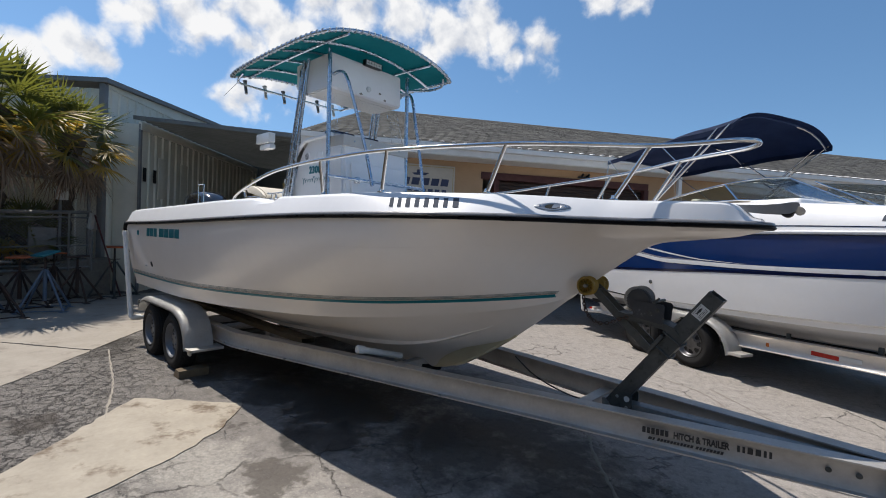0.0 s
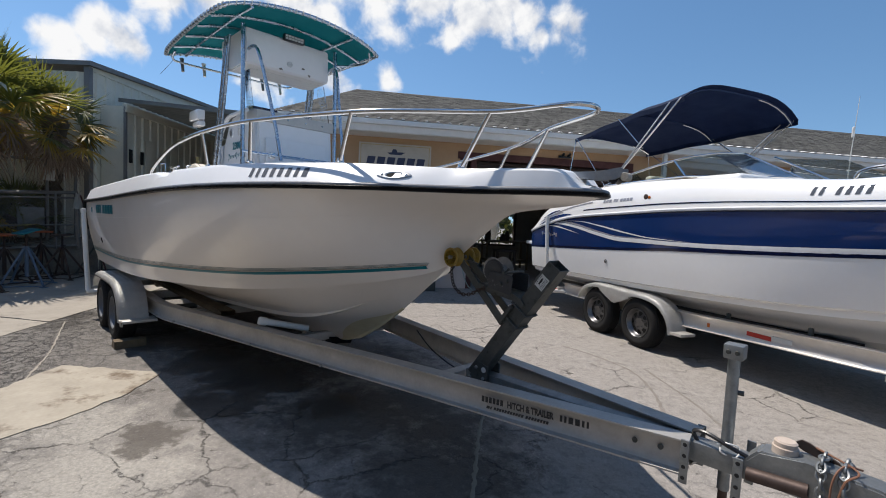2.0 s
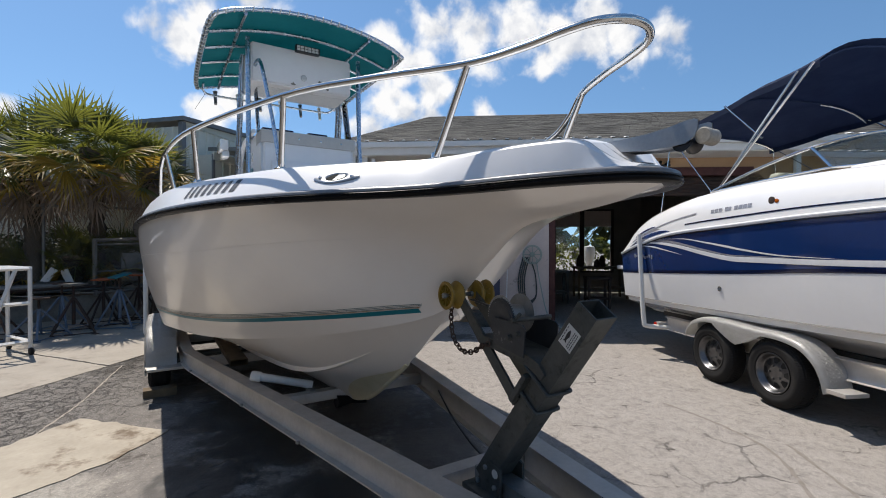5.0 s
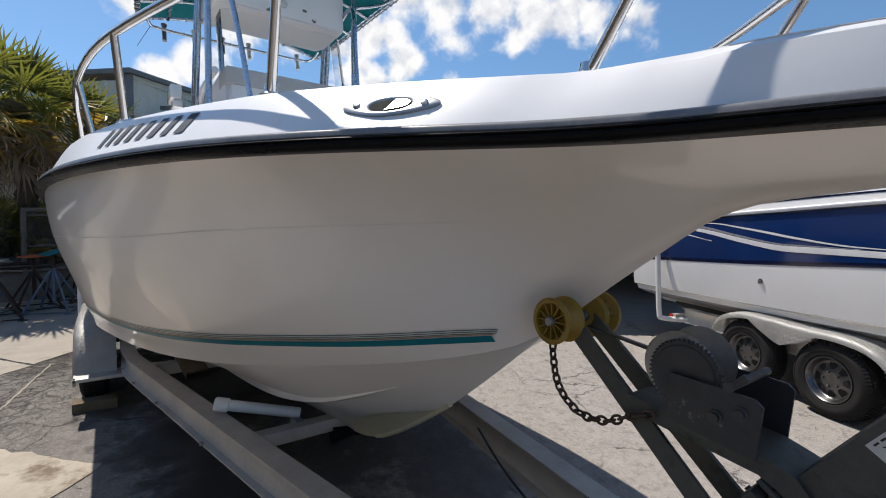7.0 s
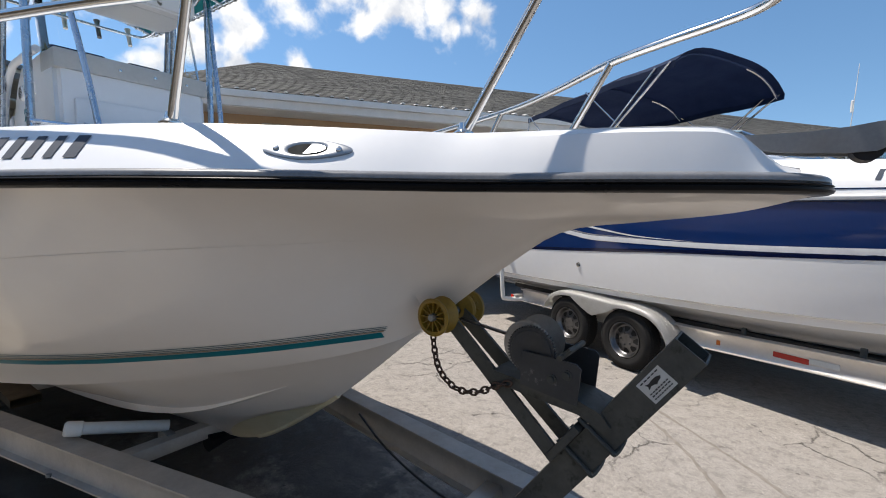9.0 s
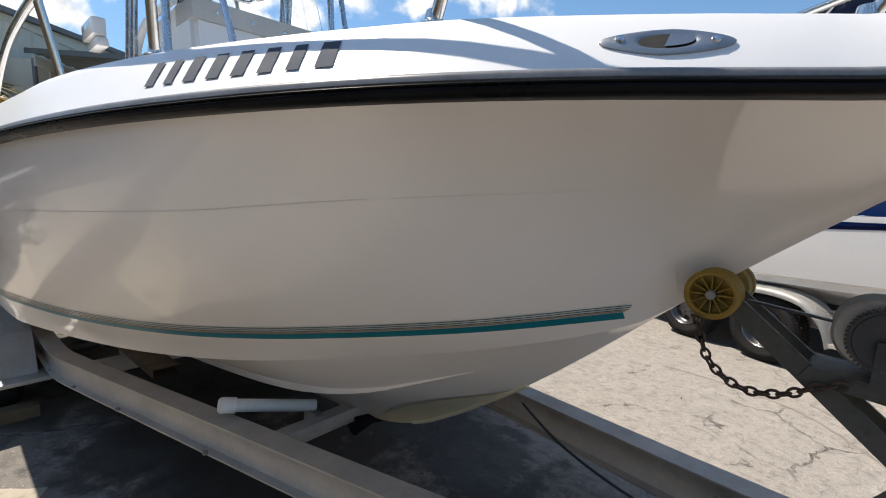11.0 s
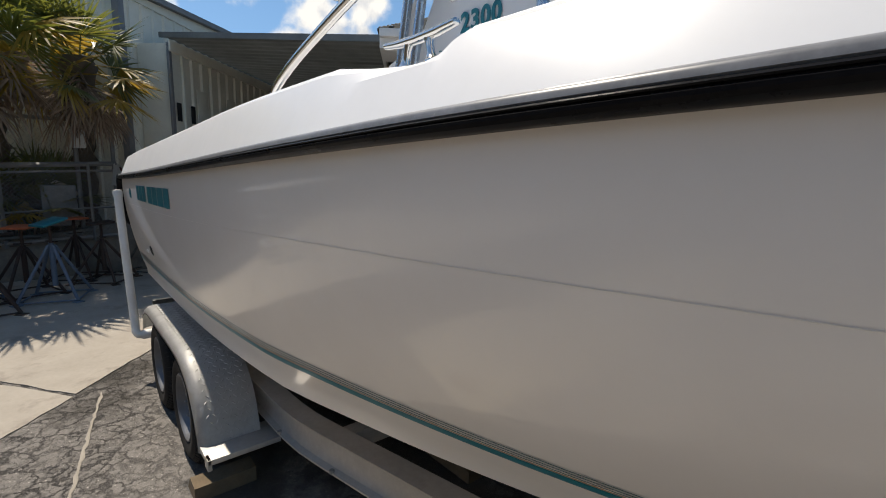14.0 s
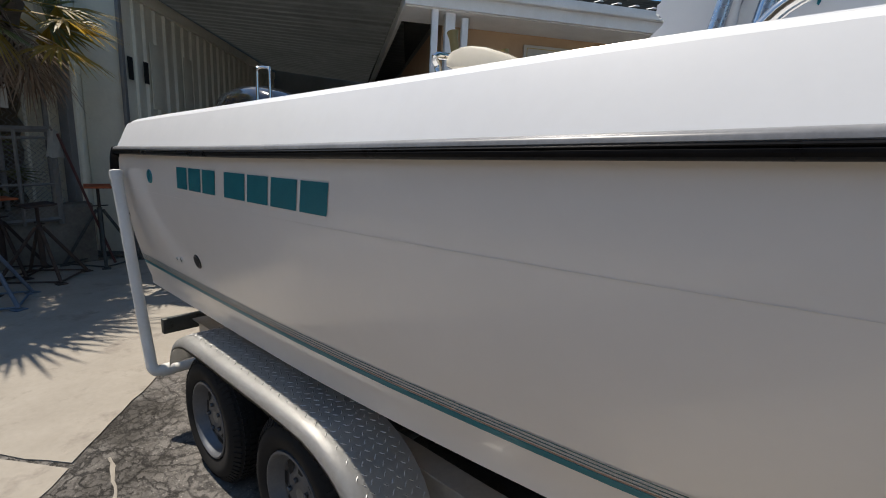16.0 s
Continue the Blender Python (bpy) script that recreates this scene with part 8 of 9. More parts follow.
def ribbed(bm, x0, x1, z0, z1, y, pitch, depth, width, face=-1):
    """Sheet metal with standing ribs along a wall in the local x, z plane."""
    pts = []
    x = x0
    while x < x1 - 1e-4:
        e = min(x + pitch, x1)
        a = min(x + pitch - width, e)
        pts += [(x, 0.0), (a, 0.0)]
        if e > a + width * 0.9:
            pts += [(a + width * 0.25, depth), (a + width * 0.75, depth)]
        x = e
    pts.append((x1, 0.0))
    rows = [[Vector((px, y + face * d, z)) for px, d in pts] for z in (z0, z1)]
    loft(bm, rows)


def build_shed():
    # right-hand wall, and the gable front towards the fence
    bm = BM()
    ribbed(bm, 0, 12, 0, 4.62, 0.0, 0.3, 0.03, 0.09)
    part("wall_right", bm, SHED_METAL, shed, angle=20)
    bm = BM()
    m = Matrix.Rotation(radians(90), 4, "Z")
    ribbed(bm, 0, 9, 0, 4.5, 0.0, 0.3, 0.03, 0.09, face=1)
    bmesh.ops.transform(bm, matrix=m, verts=bm.verts[:])
    part("wall_front", bm, SHED_METAL, shed, angle=20)
    bm = BM()
    a = [(-0.12, -0.15, 4.62), (12, -0.15, 5.35), (12, 9.2, 5.35), (-0.12, 9.2, 4.5), (-0.12, -0.15, 4.72), (12, -0.15, 5.45), (12, 9.2, 5.45), (-0.12, 9.2, 4.6)]
    v = [bm.verts.new(p) for p in a]
    for f in ((0, 1, 2, 3), (4, 5, 6, 7), (0, 1, 5, 4), (1, 2, 6, 5), (2, 3, 7, 6), (3, 0, 4, 7)):
        bm.faces.new([v[k] for k in f])
    part("roof", bm, SHED_TRIM, shed)
    bm = BM()
    loft(bm, [[Vector((x, -0.04, z)), Vector((x, -0.04, z2)), Vector((x, 0.02, z2)), Vector((x, 0.02, z))] for x, z, z2 in ((0, 4.55, 4.64), (12, 4.55, 5.36))], close_u=True)
    part("gable_sheet", bm, SHED_METAL, shed)
    bm = BM()
    box(bm, (-0.05, -0.06, 0), (0.08, 0.06, 4.62), 0.01)
    part("corner_post", bm, SHED_TRIM, shed)


build_shed()
lean = thing("lean_to_wall", "pale ribbed sheet-metal wall with two slots under the canopy", "wall", MS, kind="structure")


def build_lean_to():
    y = -0.59
    bm = BM()
    ribbed(bm, 0.75, 11.5, 0, 3.82, y, 0.31, 0.035, 0.12)
    part("ribbed_sheet", bm, SHED_METAL, lean, angle=20)
    bm = BM()
    box(bm, (0.36, y - 0.01, 0), (0.74, y + 0.03, 3.86), 0.004)
    part("end_panel", bm, SHED_METAL, lean)
    bm = BM()
    box(bm, (0.36, y, 0), (0.4, -0.02, 3.86), 0.004)
    part("return_panel", bm, SHED_METAL, lean)
    for x in (0.3, 0.66):
        bm = BM()
        box(bm, (x, y - 0.05, 0), (x + 0.07, y + 0.0, 3.86), 0.006)
        part("door_post", bm, SHED_METAL if x > 0.5 else SHED_TRIM, lean)
    bm = BM()
    box(bm, (0.3, y - 0.07, 3.72), (11.5, y + 0.0, 3.9), 0.006)
    part("head_rail", bm, SHED_METAL, lean)
    for x, z in ((0.44, 2.56), (0.85, 2.56)):
        bm = BM()
        box(bm, (x, y - 0.047, z), (x + 0.12, y - 0.035, z + 0.32), 0.003)
        part("vent_slot", bm, RIM_DARK, lean)
    for x in (1.05, 2.1):
        bm = BM()
        box(bm, (x, y - 0.05, 2.2), (x + 0.35, y - 0.035, 3.2), 0.003)
        part("repair_sheet", bm, SHED_METAL, lean)


build_lean_to()


def build_canopy():
    cn = thing("canopy_roof", "grey corrugated canopy spanning from the shed to the workshop", "canopy", kind="structure")
    a, b = Vector((-4.95, -0.12, 4.0)), Vector((-0.85, 1.72, 3.46))
    back = Vector((-0.72, 0.69, 0)) * 7.5
    # ribs run across the span
    rows = []
    for k in range(121):
        o = back * (k / 120)
        w = (k % 4 in (1, 2)) * 0.022
        rows.append([a + o + Vector((0, 0, w)), b + o + Vector((0, 0, w))])
    bm = BM()
    loft(bm, rows)
    bmesh.ops.solidify(bm, geom=bm.faces[:], thickness=0.004)
    part("roof_sheet", bm, CANOPY, cn, angle=20)
    bm = BM()
    d = (b - a).normalized()
    loft(bm, [[p + Vector((0, 0, z)) + Vector((0.55, -0.83, 0)) * o for o, z in ((0.0, -0.03), (0.03, -0.03), (0.03, 0.06), (0.0, 0.06))] for p in (a - d * 0.05, b + d * 0.05)], close_u=True)
    part("edge_trim", bm, CANOPY, cn)
    # back of the covered space
    bm = BM()
    e = back
    v = [bm.verts.new(p) for p in (Vector((a.x, a.y, 0)) + e, Vector((b.x, b.y, 0)) + e + Vector((0.3, 0.2, 0)), b + e + Vector((0.3, 0.2, 0.2)), a + e + Vector((0, 0, 0.2)))]
    bm.faces.new(v)
    bmesh.ops.solidify(bm, geom=bm.faces[:], thickness=0.05)
    part("back_wall", bm, CANOPY, cn)


build_canopy()


def unseen_wall():
    """Unseen plain tan wall added behind the camera; it cuts sky light and warms hull reflections."""
    bm = BM()
    box(bm, (-14, -9.3, 0), (16, -9.0, 4.6))
    tagged(part("wall_south", bm, STUCCO), "unseen plain tan stucco wall added across the yard", "wall", kind="structure")


unseen_wall()


def behind_the_window():
    """Leafy hedge and a pale covered outboard that show through the rear window."""
    rnd = random.Random(77)
    verts, faces = [], []
    for c in range(2600):
        x, y = rnd.uniform(1.5, 9.0), rnd.gauss(12.5, 0.35)
        z = rnd.uniform(0.0, 1.55 + 0.55 * max(0, math.sin(x * 1.1 + 2.6)))
        p = Vector((x, y, z))
        a = Vector((rnd.gauss(0, 1), rnd.gauss(0, 1), rnd.gauss(0, 1))).normalized() * rnd.uniform(0.06, 0.13)
        b = a.cross(Vector((rnd.gauss(0, 1), rnd.gauss(0, 1), rnd.gauss(0, 1)))).normalized() * 0.05
        o = len(verts)
        verts += [p - a, p + b, p + a, p - b]
        faces.append((o, o + 1, o + 2, o + 3))
    ob = raw("hedge", verts, faces, LEAF)
    ob.matrix_world = MB
    tagged(ob, "bright green leafy hedge behind the workshop", "hedge", kind="stuff")
    bm = BM()
    lathe(bm, [(0, 0), (0.1, 0.0), (0.12, 0.5), (0.2, 0.75), (0.24, 1.0), (0.2, 1.2), (0, 1.25)], 16, Matrix.Translation((4.1, 9.6, 0.35)))
    box(bm, (3.9, 9.5, 0), (4.3, 9.7, 0.4), 0.02)
    in_shop("covered_outboard", "pale covered outboard motor on a stand", "outboard", bm, PVC)


behind_the_window()

# ---- fence, low wall, palms and stands ----

def fence_x(y):
    return -4.62 + (y + 0.85) * 0.06


def chain_link_fence():
    fn = thing("chain_link_fence", "dull chain-link fence with a small white tag on one post", "fence")
    y0, y1 = -0.9, -6.4
    posts = [-1.0, -1.47, -3.3, -5.1]
    for y in posts:
        bm = BM()
        tube(bm, [(fence_x(y), y, 0), (fence_x(y), y, 2.46)], 0.03, 10)
        lathe(bm, [(0.034, -0.02), (0.034, 0.01), (0.02, 0.03), (0, 0.034)], 12, Matrix.Translation((fence_x(y), y, 2.46)))
        part("post", bm, FENCE_STEEL, fn)
    bm = BM()
    tube(bm, [(fence_x(y0), y0, 2.43), (fence_x(y1), y1, 2.43)], 0.03, 8)
    part("top_rail", bm, FENCE_STEEL, fn)
    # woven wires: each runs zig-zag up the fence
    verts, faces = [], []
    p = 0.06
    n = int((y0 - y1) / p)
    rows = int(1.9 / p)
    r = 0.0022
    for i in range(n):
        for k in range(rows):
            ya, yb = y0 - p * (i + k % 2), y0 - p * (i + (k + 1) % 2)
            o = len(verts)
            for y, z in ((ya, 0.5 + p * k), (yb, 0.5 + p * (k + 1))):
                x = fence_x(y) + 0.03
                verts += [(x - r, y - r, z), (x + r, y - r, z), (x, y + r * 1.5, z)]
            faces += [(o, o + 1, o + 4, o + 3), (o + 1, o + 2, o + 5, o + 4), (o + 2, o, o + 3, o + 5)]
    raw("wire_mesh", verts, faces, FENCE_STEEL, fn, kind="stuff")
    bm = BM()
    box(bm, (fence_x(-1.47) + 0.034, -1.56, 2.0), (fence_x(-1.47) + 0.04, -1.34, 2.28), 0.002)
    part("tag", bm, STICKER, fn, "small blank white tag")


chain_link_fence()


def low_wall():
    """Old block wall whose coping climbs a little towards the shed."""
    bm = BM()
    ys = [-6.4, -4.6, -2.9, -2.0, -1.3, -0.62]
    loft(bm, [[Vector((-4.9, y, 0)), Vector((-4.9, y, z)), Vector((-4.54, y, z)), Vector((-4.5, y, z - 0.04)), Vector((-4.5, y, 0))] for y, z in zip(ys, (0.5, 0.5, 0.52, 0.64, 0.76, 0.8))], close_u=True)
    tagged(part("low_wall", bm, CONCRETE_OLD, angle=30), "low stained concrete block wall under the fence", "wall", kind="structure")


low_wall()


def gate_frame():
    """Old welded gate frame with wire mesh, leaning on the low wall."""
    g = thing("gate_frame", "grey welded steel gate frame with wire mesh before the wall", "frame")
    x = -4.44
    for a, b, r in (((x, -0.98, 1.77), (x, -2.42, 1.7), 0.036), ((x, -2.4, 1.72), (x, -2.4, 0.5), 0.042), ((x, -0.98, 1.77), (x, -0.98, 0.55), 0.03), ((x, -2.4, 0.56), (x, -0.98, 0.62), 0.03),
                    ((x + 0.02, -1.35, 1.74), (x + 0.02, -1.35, 0.55), 0.02), ((x, -2.4, 1.6), (x, -0.98, 1.66), 0.018), ((x, -2.4, 1.02), (x, -0.98, 1.08), 0.016)):
        bm = BM()
        tube(bm, [a, b], r, 4)
        part("bar", bm, FENCE_STEEL, g)
    verts, faces = [], []
    p, r = 0.06, 0.0022
    for s in (-1, 1):
        for k in range(-19, 25):
            y0 = -2.4 + p * k
            za, zb = 0.6, 1.68
            ya, yb = (y0, y0 + (zb - za)) if s > 0 else (y0 + (zb - za), y0)
            pts = []
            for t in range(13):
                y = ya + (yb - ya) * t / 12
                if -2.4 <= y <= -0.99:
                    pts.append((y, za + (zb - za) * t / 12))
            if len(pts) > 1:
                o = len(verts)
                for y, z in (pts[0], pts[-1]):
                    verts += [(x - r, y - r, z), (x + r, y - r, z), (x, y + r * 1.5, z)]
                faces += [(o, o + 1, o + 4, o + 3), (o + 1, o + 2, o + 5, o + 4), (o + 2, o, o + 3, o + 5)]
    raw("wire_mesh", verts, faces, FENCE_STEEL, g, kind="stuff")


gate_frame()


def clutter():
    rnd = random.Random(21)
    spec = [("scrap_board", "grey weathered board lying on the low wall", WOOD_OLD), ("scrap_board", "pale leaning board behind the stands", PVC), ("alloy_strip", "bright metal strip lying on the wall", ALU)]
    for k in range(15):
        nm, lb, mt = spec[k % 3]
        y = -2.5 - 0.24 * k
        bm = BM()
        w, t = rnd.uniform(0.05, 0.13), 0.02
        if k % 3 == 1:
            m = Matrix.Translation((-4.62, y, 0.5)) @ Matrix.Rotation(rnd.uniform(-0.6, 0.6), 4, "X") @ Matrix.Rotation(rnd.uniform(-0.1, 0.02), 4, "Y")
            box(bm, (-t, -w, 0.02), (t, w, rnd.uniform(0.4, 0.8)), 0.004, m)
        else:
            m = Matrix.Translation((-4.6 + rnd.uniform(-0.05, 0.12), y, 0.52 + 0.03 * (k % 4))) @ Matrix.Rotation(rnd.uniform(-0.3, 0.3), 4, "Z") @ Matrix.Rotation(rnd.uniform(-0.15, 0.15), 4, "X")
            box(bm, (-w, -0.6, 0), (w, 0.6, t), 0.004, m)
        tagged(part(nm, bm, mt), lb, "scrap")
    # pipes and bags piled along the wall
    for k in range(9):
        y = -2.7 - 0.3 * k
        bm = BM()
        r = rnd.uniform(0.03, 0.06)
        tube(bm, [(-4.35 + 0.02 * (k % 3), y - 0.8, 0.62 + 0.05 * (k % 3)), (-4.42, y + 0.7, 0.66 + 0.05 * (k % 4))], r, 10)
        tagged(part("old_pipe", bm, (GALV_DARK, BLACK_STEEL, FENCE_STEEL)[k % 3]), "dark old pipe lying along the wall", "pipe", "pipes along the wall")
    for k in range(8):
        bm = BM()
        m = Matrix.Translation((-4.7, -2.5 - 0.4 * k, 0.66)) @ Matrix.Rotation(rnd.uniform(-0.4, 0.4), 4, "Z")
        rr = rnd.uniform(0.16, 0.24)
        lathe(bm, [(0, -0.14), (rr * 0.8, -0.14), (rr, -0.06), (rr * 0.95, 0.06), (rr * 0.6, 0.15), (0.03, 0.19), (0, 0.2)], 14, m)
        for v in bm.verts:
            v.co += Vector((rnd.uniform(-1, 1), rnd.uniform(-1, 1), rnd.uniform(-1, 1))) * 0.02
        tagged(part("rubbish_bag", bm, BLACK_PLASTIC if k % 2 else GALV_DARK), "dark crumpled bag on the low wall", "bag", "bags on the wall")
    bm = BM()
    box(bm, (-4.78, -1.95, 0.78), (-4.6, -1.52, 1.42), 0.02)
    tagged(part("plastic_tub", bm, FENCE_STEEL), "grey plastic tub behind the gate frame", "tub")
    # pale cloth and a red pole by the fence
    rows = []
    for i in range(9):
        z = 1.76 - 0.34 * i / 8
        rows.append([Vector((-4.38 + 0.03 * math.sin(j * 1.3 + i * 0.4), -0.98 + 0.032 * (j - 3) * (0.5 + 0.5 * i / 8), z + 0.015 * math.sin(j * 2))) for j in range(7)])
    bm = BM()
    loft(bm, rows)
    bmesh.ops.solidify(bm, geom=bm.faces[:], thickness=0.004)
    tagged(part("hanging_rag", bm, LACING), "grey-white rag hung on the frame", "rag")
    bm = BM()
    tube(bm, [(-4.36, -0.94, 1.72), (-4.15, -0.5, 0.01)], 0.016, 8)
    tagged(part("red_pole", bm, MAROON), "dark red pole leaning on the frame", "pole")


clutter()


def jack_stand(name, label, x, y, h, turn, leg_mat, pad_mat, pad_tilt=0.0, spread=0.43):
    """Boat jack stand: four braced legs, a screw, and a plywood pad."""
    st = thing(name, label, "jack stand", Matrix.Translation((x, y, 0.008)) @ Matrix.Rotation(turn, 4, "Z"), "jack stands by the wall")
    hz = h * 0.7
    feet = []
    for k in range(4):
        a = 2 * math.pi * k / 4
        f = Vector((spread * math.cos(a), spread * math.sin(a), 0.0))
        feet.append(f)
        bm = BM()
        tube(bm, [f + Vector((0, 0, 0.02)), Vector((0.035 * math.cos(a), 0.035 * math.sin(a), hz))], 0.019, 8)
        part("leg", bm, leg_mat, st)
        bm = BM()
        box(bm, (f.x - 0.05, f.y - 0.05, 0.0), (f.x + 0.05, f.y + 0.05, 0.012), 0.004)
        part("foot", bm, leg_mat, st)
    bm = BM()
    for k in range(4):
        tube(bm, [feet[k] * 0.97 + Vector((0, 0, 0.025)), feet[(k + 1) % 4] * 0.97 + Vector((0, 0, 0.025))], 0.011, 6)
    part("tie_bar", bm, leg_mat, st)
    bm = BM()
    tube(bm, [(0, 0, hz * 0.1 + 0.1), (0, 0, hz + 0.03)], 0.03, 12)
    part("centre_tube", bm, leg_mat, st)
    bm = BM()
    prof = []
    z = hz
    while z < h - 0.02:
        prof += [(0.017, z), (0.02, z + 0.006)]
        z += 0.012
    lathe(bm, [(0, hz)] + prof + [(0, h - 0.02)], 12)
    part("screw", bm, BLACK_STEEL, st)
    bm = BM()
    tube(bm, [(-0.1, 0, hz + 0.05), (0.1, 0.02, hz + 0.055)], 0.009, 6)
    part("handle", bm, BLACK_STEEL, st)
    bm = BM()
    box(bm, (-0.15, -0.15, -0.012), (0.15, 0.15, 0.014), 0.006, Matrix.Translation((0, 0, h)) @ Matrix.Rotation(pad_tilt, 4, "X"))
    part("pad", bm, pad_mat, st)


for nm, lb, x, y, h, tn, lm, pm, tl in (
        ("jack_stand", "worn blue jack stand with a teal-covered pad", -2.9, -1.87, 0.99, 0.5, BLUE_PAINT, TEAL, 0.3),
        ("jack_stand", "dark jack stand with an orange plywood pad", -3.35, -2.16, 0.9, 1.1, BLACK_STEEL, ORANGE_PAINT, 0.05),
        ("jack_stand", "rusty jack stand with a dark pad", -3.75, -1.3, 0.88, 0.2, RUST, BLACK_STEEL, 0.1),
        ("jack_stand", "dark jack stand with a grey pad", -2.5, -2.52, 0.88, 0.9, BLACK_STEEL, CONCRETE_OLD, 0.0),
        ("jack_stand", "worn grey jack stand with an orange pad", -4.25, -0.6, 1.05, 1.4, GALV_DARK, ORANGE_PAINT, 0.06),
        ("jack_stand", "dark jack stand with a small orange pad", -4.2, -1.6, 0.92, 1.9, BLACK_STEEL, ORANGE_PAINT, 0.0),
        ("jack_stand", "worn grey-blue jack stand with a rusty pad", -3.2, -2.78, 0.86, 0.3, BLUE_PAINT, RUST, 0.0),
        ("jack_stand", "faded blue jack stand with a bare screw", -2.25, -2.95, 0.68, 0.1, BLUE_PAINT, RUST, 0.0),
        ("jack_stand", "rusty jack stand behind the rolling rack", -2.6, -3.6, 0.8, 0.7, RUST, RUST, 0.0)):
    jack_stand(nm, lb, x, y, h, tn, lm, pm, tl)


def rolling_rack():
    rk = thing("rolling_rack", "white steel rolling rack on small black wheels", "rack", pose(-0.82, -2.8, 0.0, 0, 0, 30))
    H = 1.27
    for a, b in (((0, 0, 0.1), (0, 0, H)), ((0, -1.1, 0.1), (0, -1.1, H)), ((0, 0.02, H - 0.02), (0, -1.1, H - 0.02)), ((-0.75, 0, H - 0.02), (0, 0, H - 0.02)), ((-0.75, 0, 0.1), (-0.75, 0, H)), ((0, 0, 0.2), (0, -1.1, 0.2)), ((-0.75, 0, 0.2), (0, 0, 0.2)), ((0, -0.16, H - 0.03), (0, -0.5, 0.2)), ((-0.75, -0.2, H - 0.03), (-0.75, -0.7, 0.2)), ((-0.75, -1.1, 0.1), (-0.75, -1.1, H)), ((-0.75, 0, H - 0.02), (-0.75, -1.1, H - 0.02)), ((0, 0, 0.75), (0, -0.3, 0.75))):
        bm = BM()
        tube(bm, [a, b], 0.027, 4)
        part("bar", bm, TRIM_WHITE, rk)
    for x, y in ((0, 0), (0, -1.1), (-0.75, 0), (-0.75, -1.1)):
        bm = BM()
        lathe(bm, [(0, -0.02), (0.05, -0.02), (0.056, -0.01), (0.056, 0.01), (0.05, 0.02), (0, 0.02)], 18, Matrix.Translation((x + 0.03, y, 0.056)) @ Matrix.Rotation(radians(90), 4, "X"))
        part("wheel", bm, TYRE, rk)


rolling_rack()


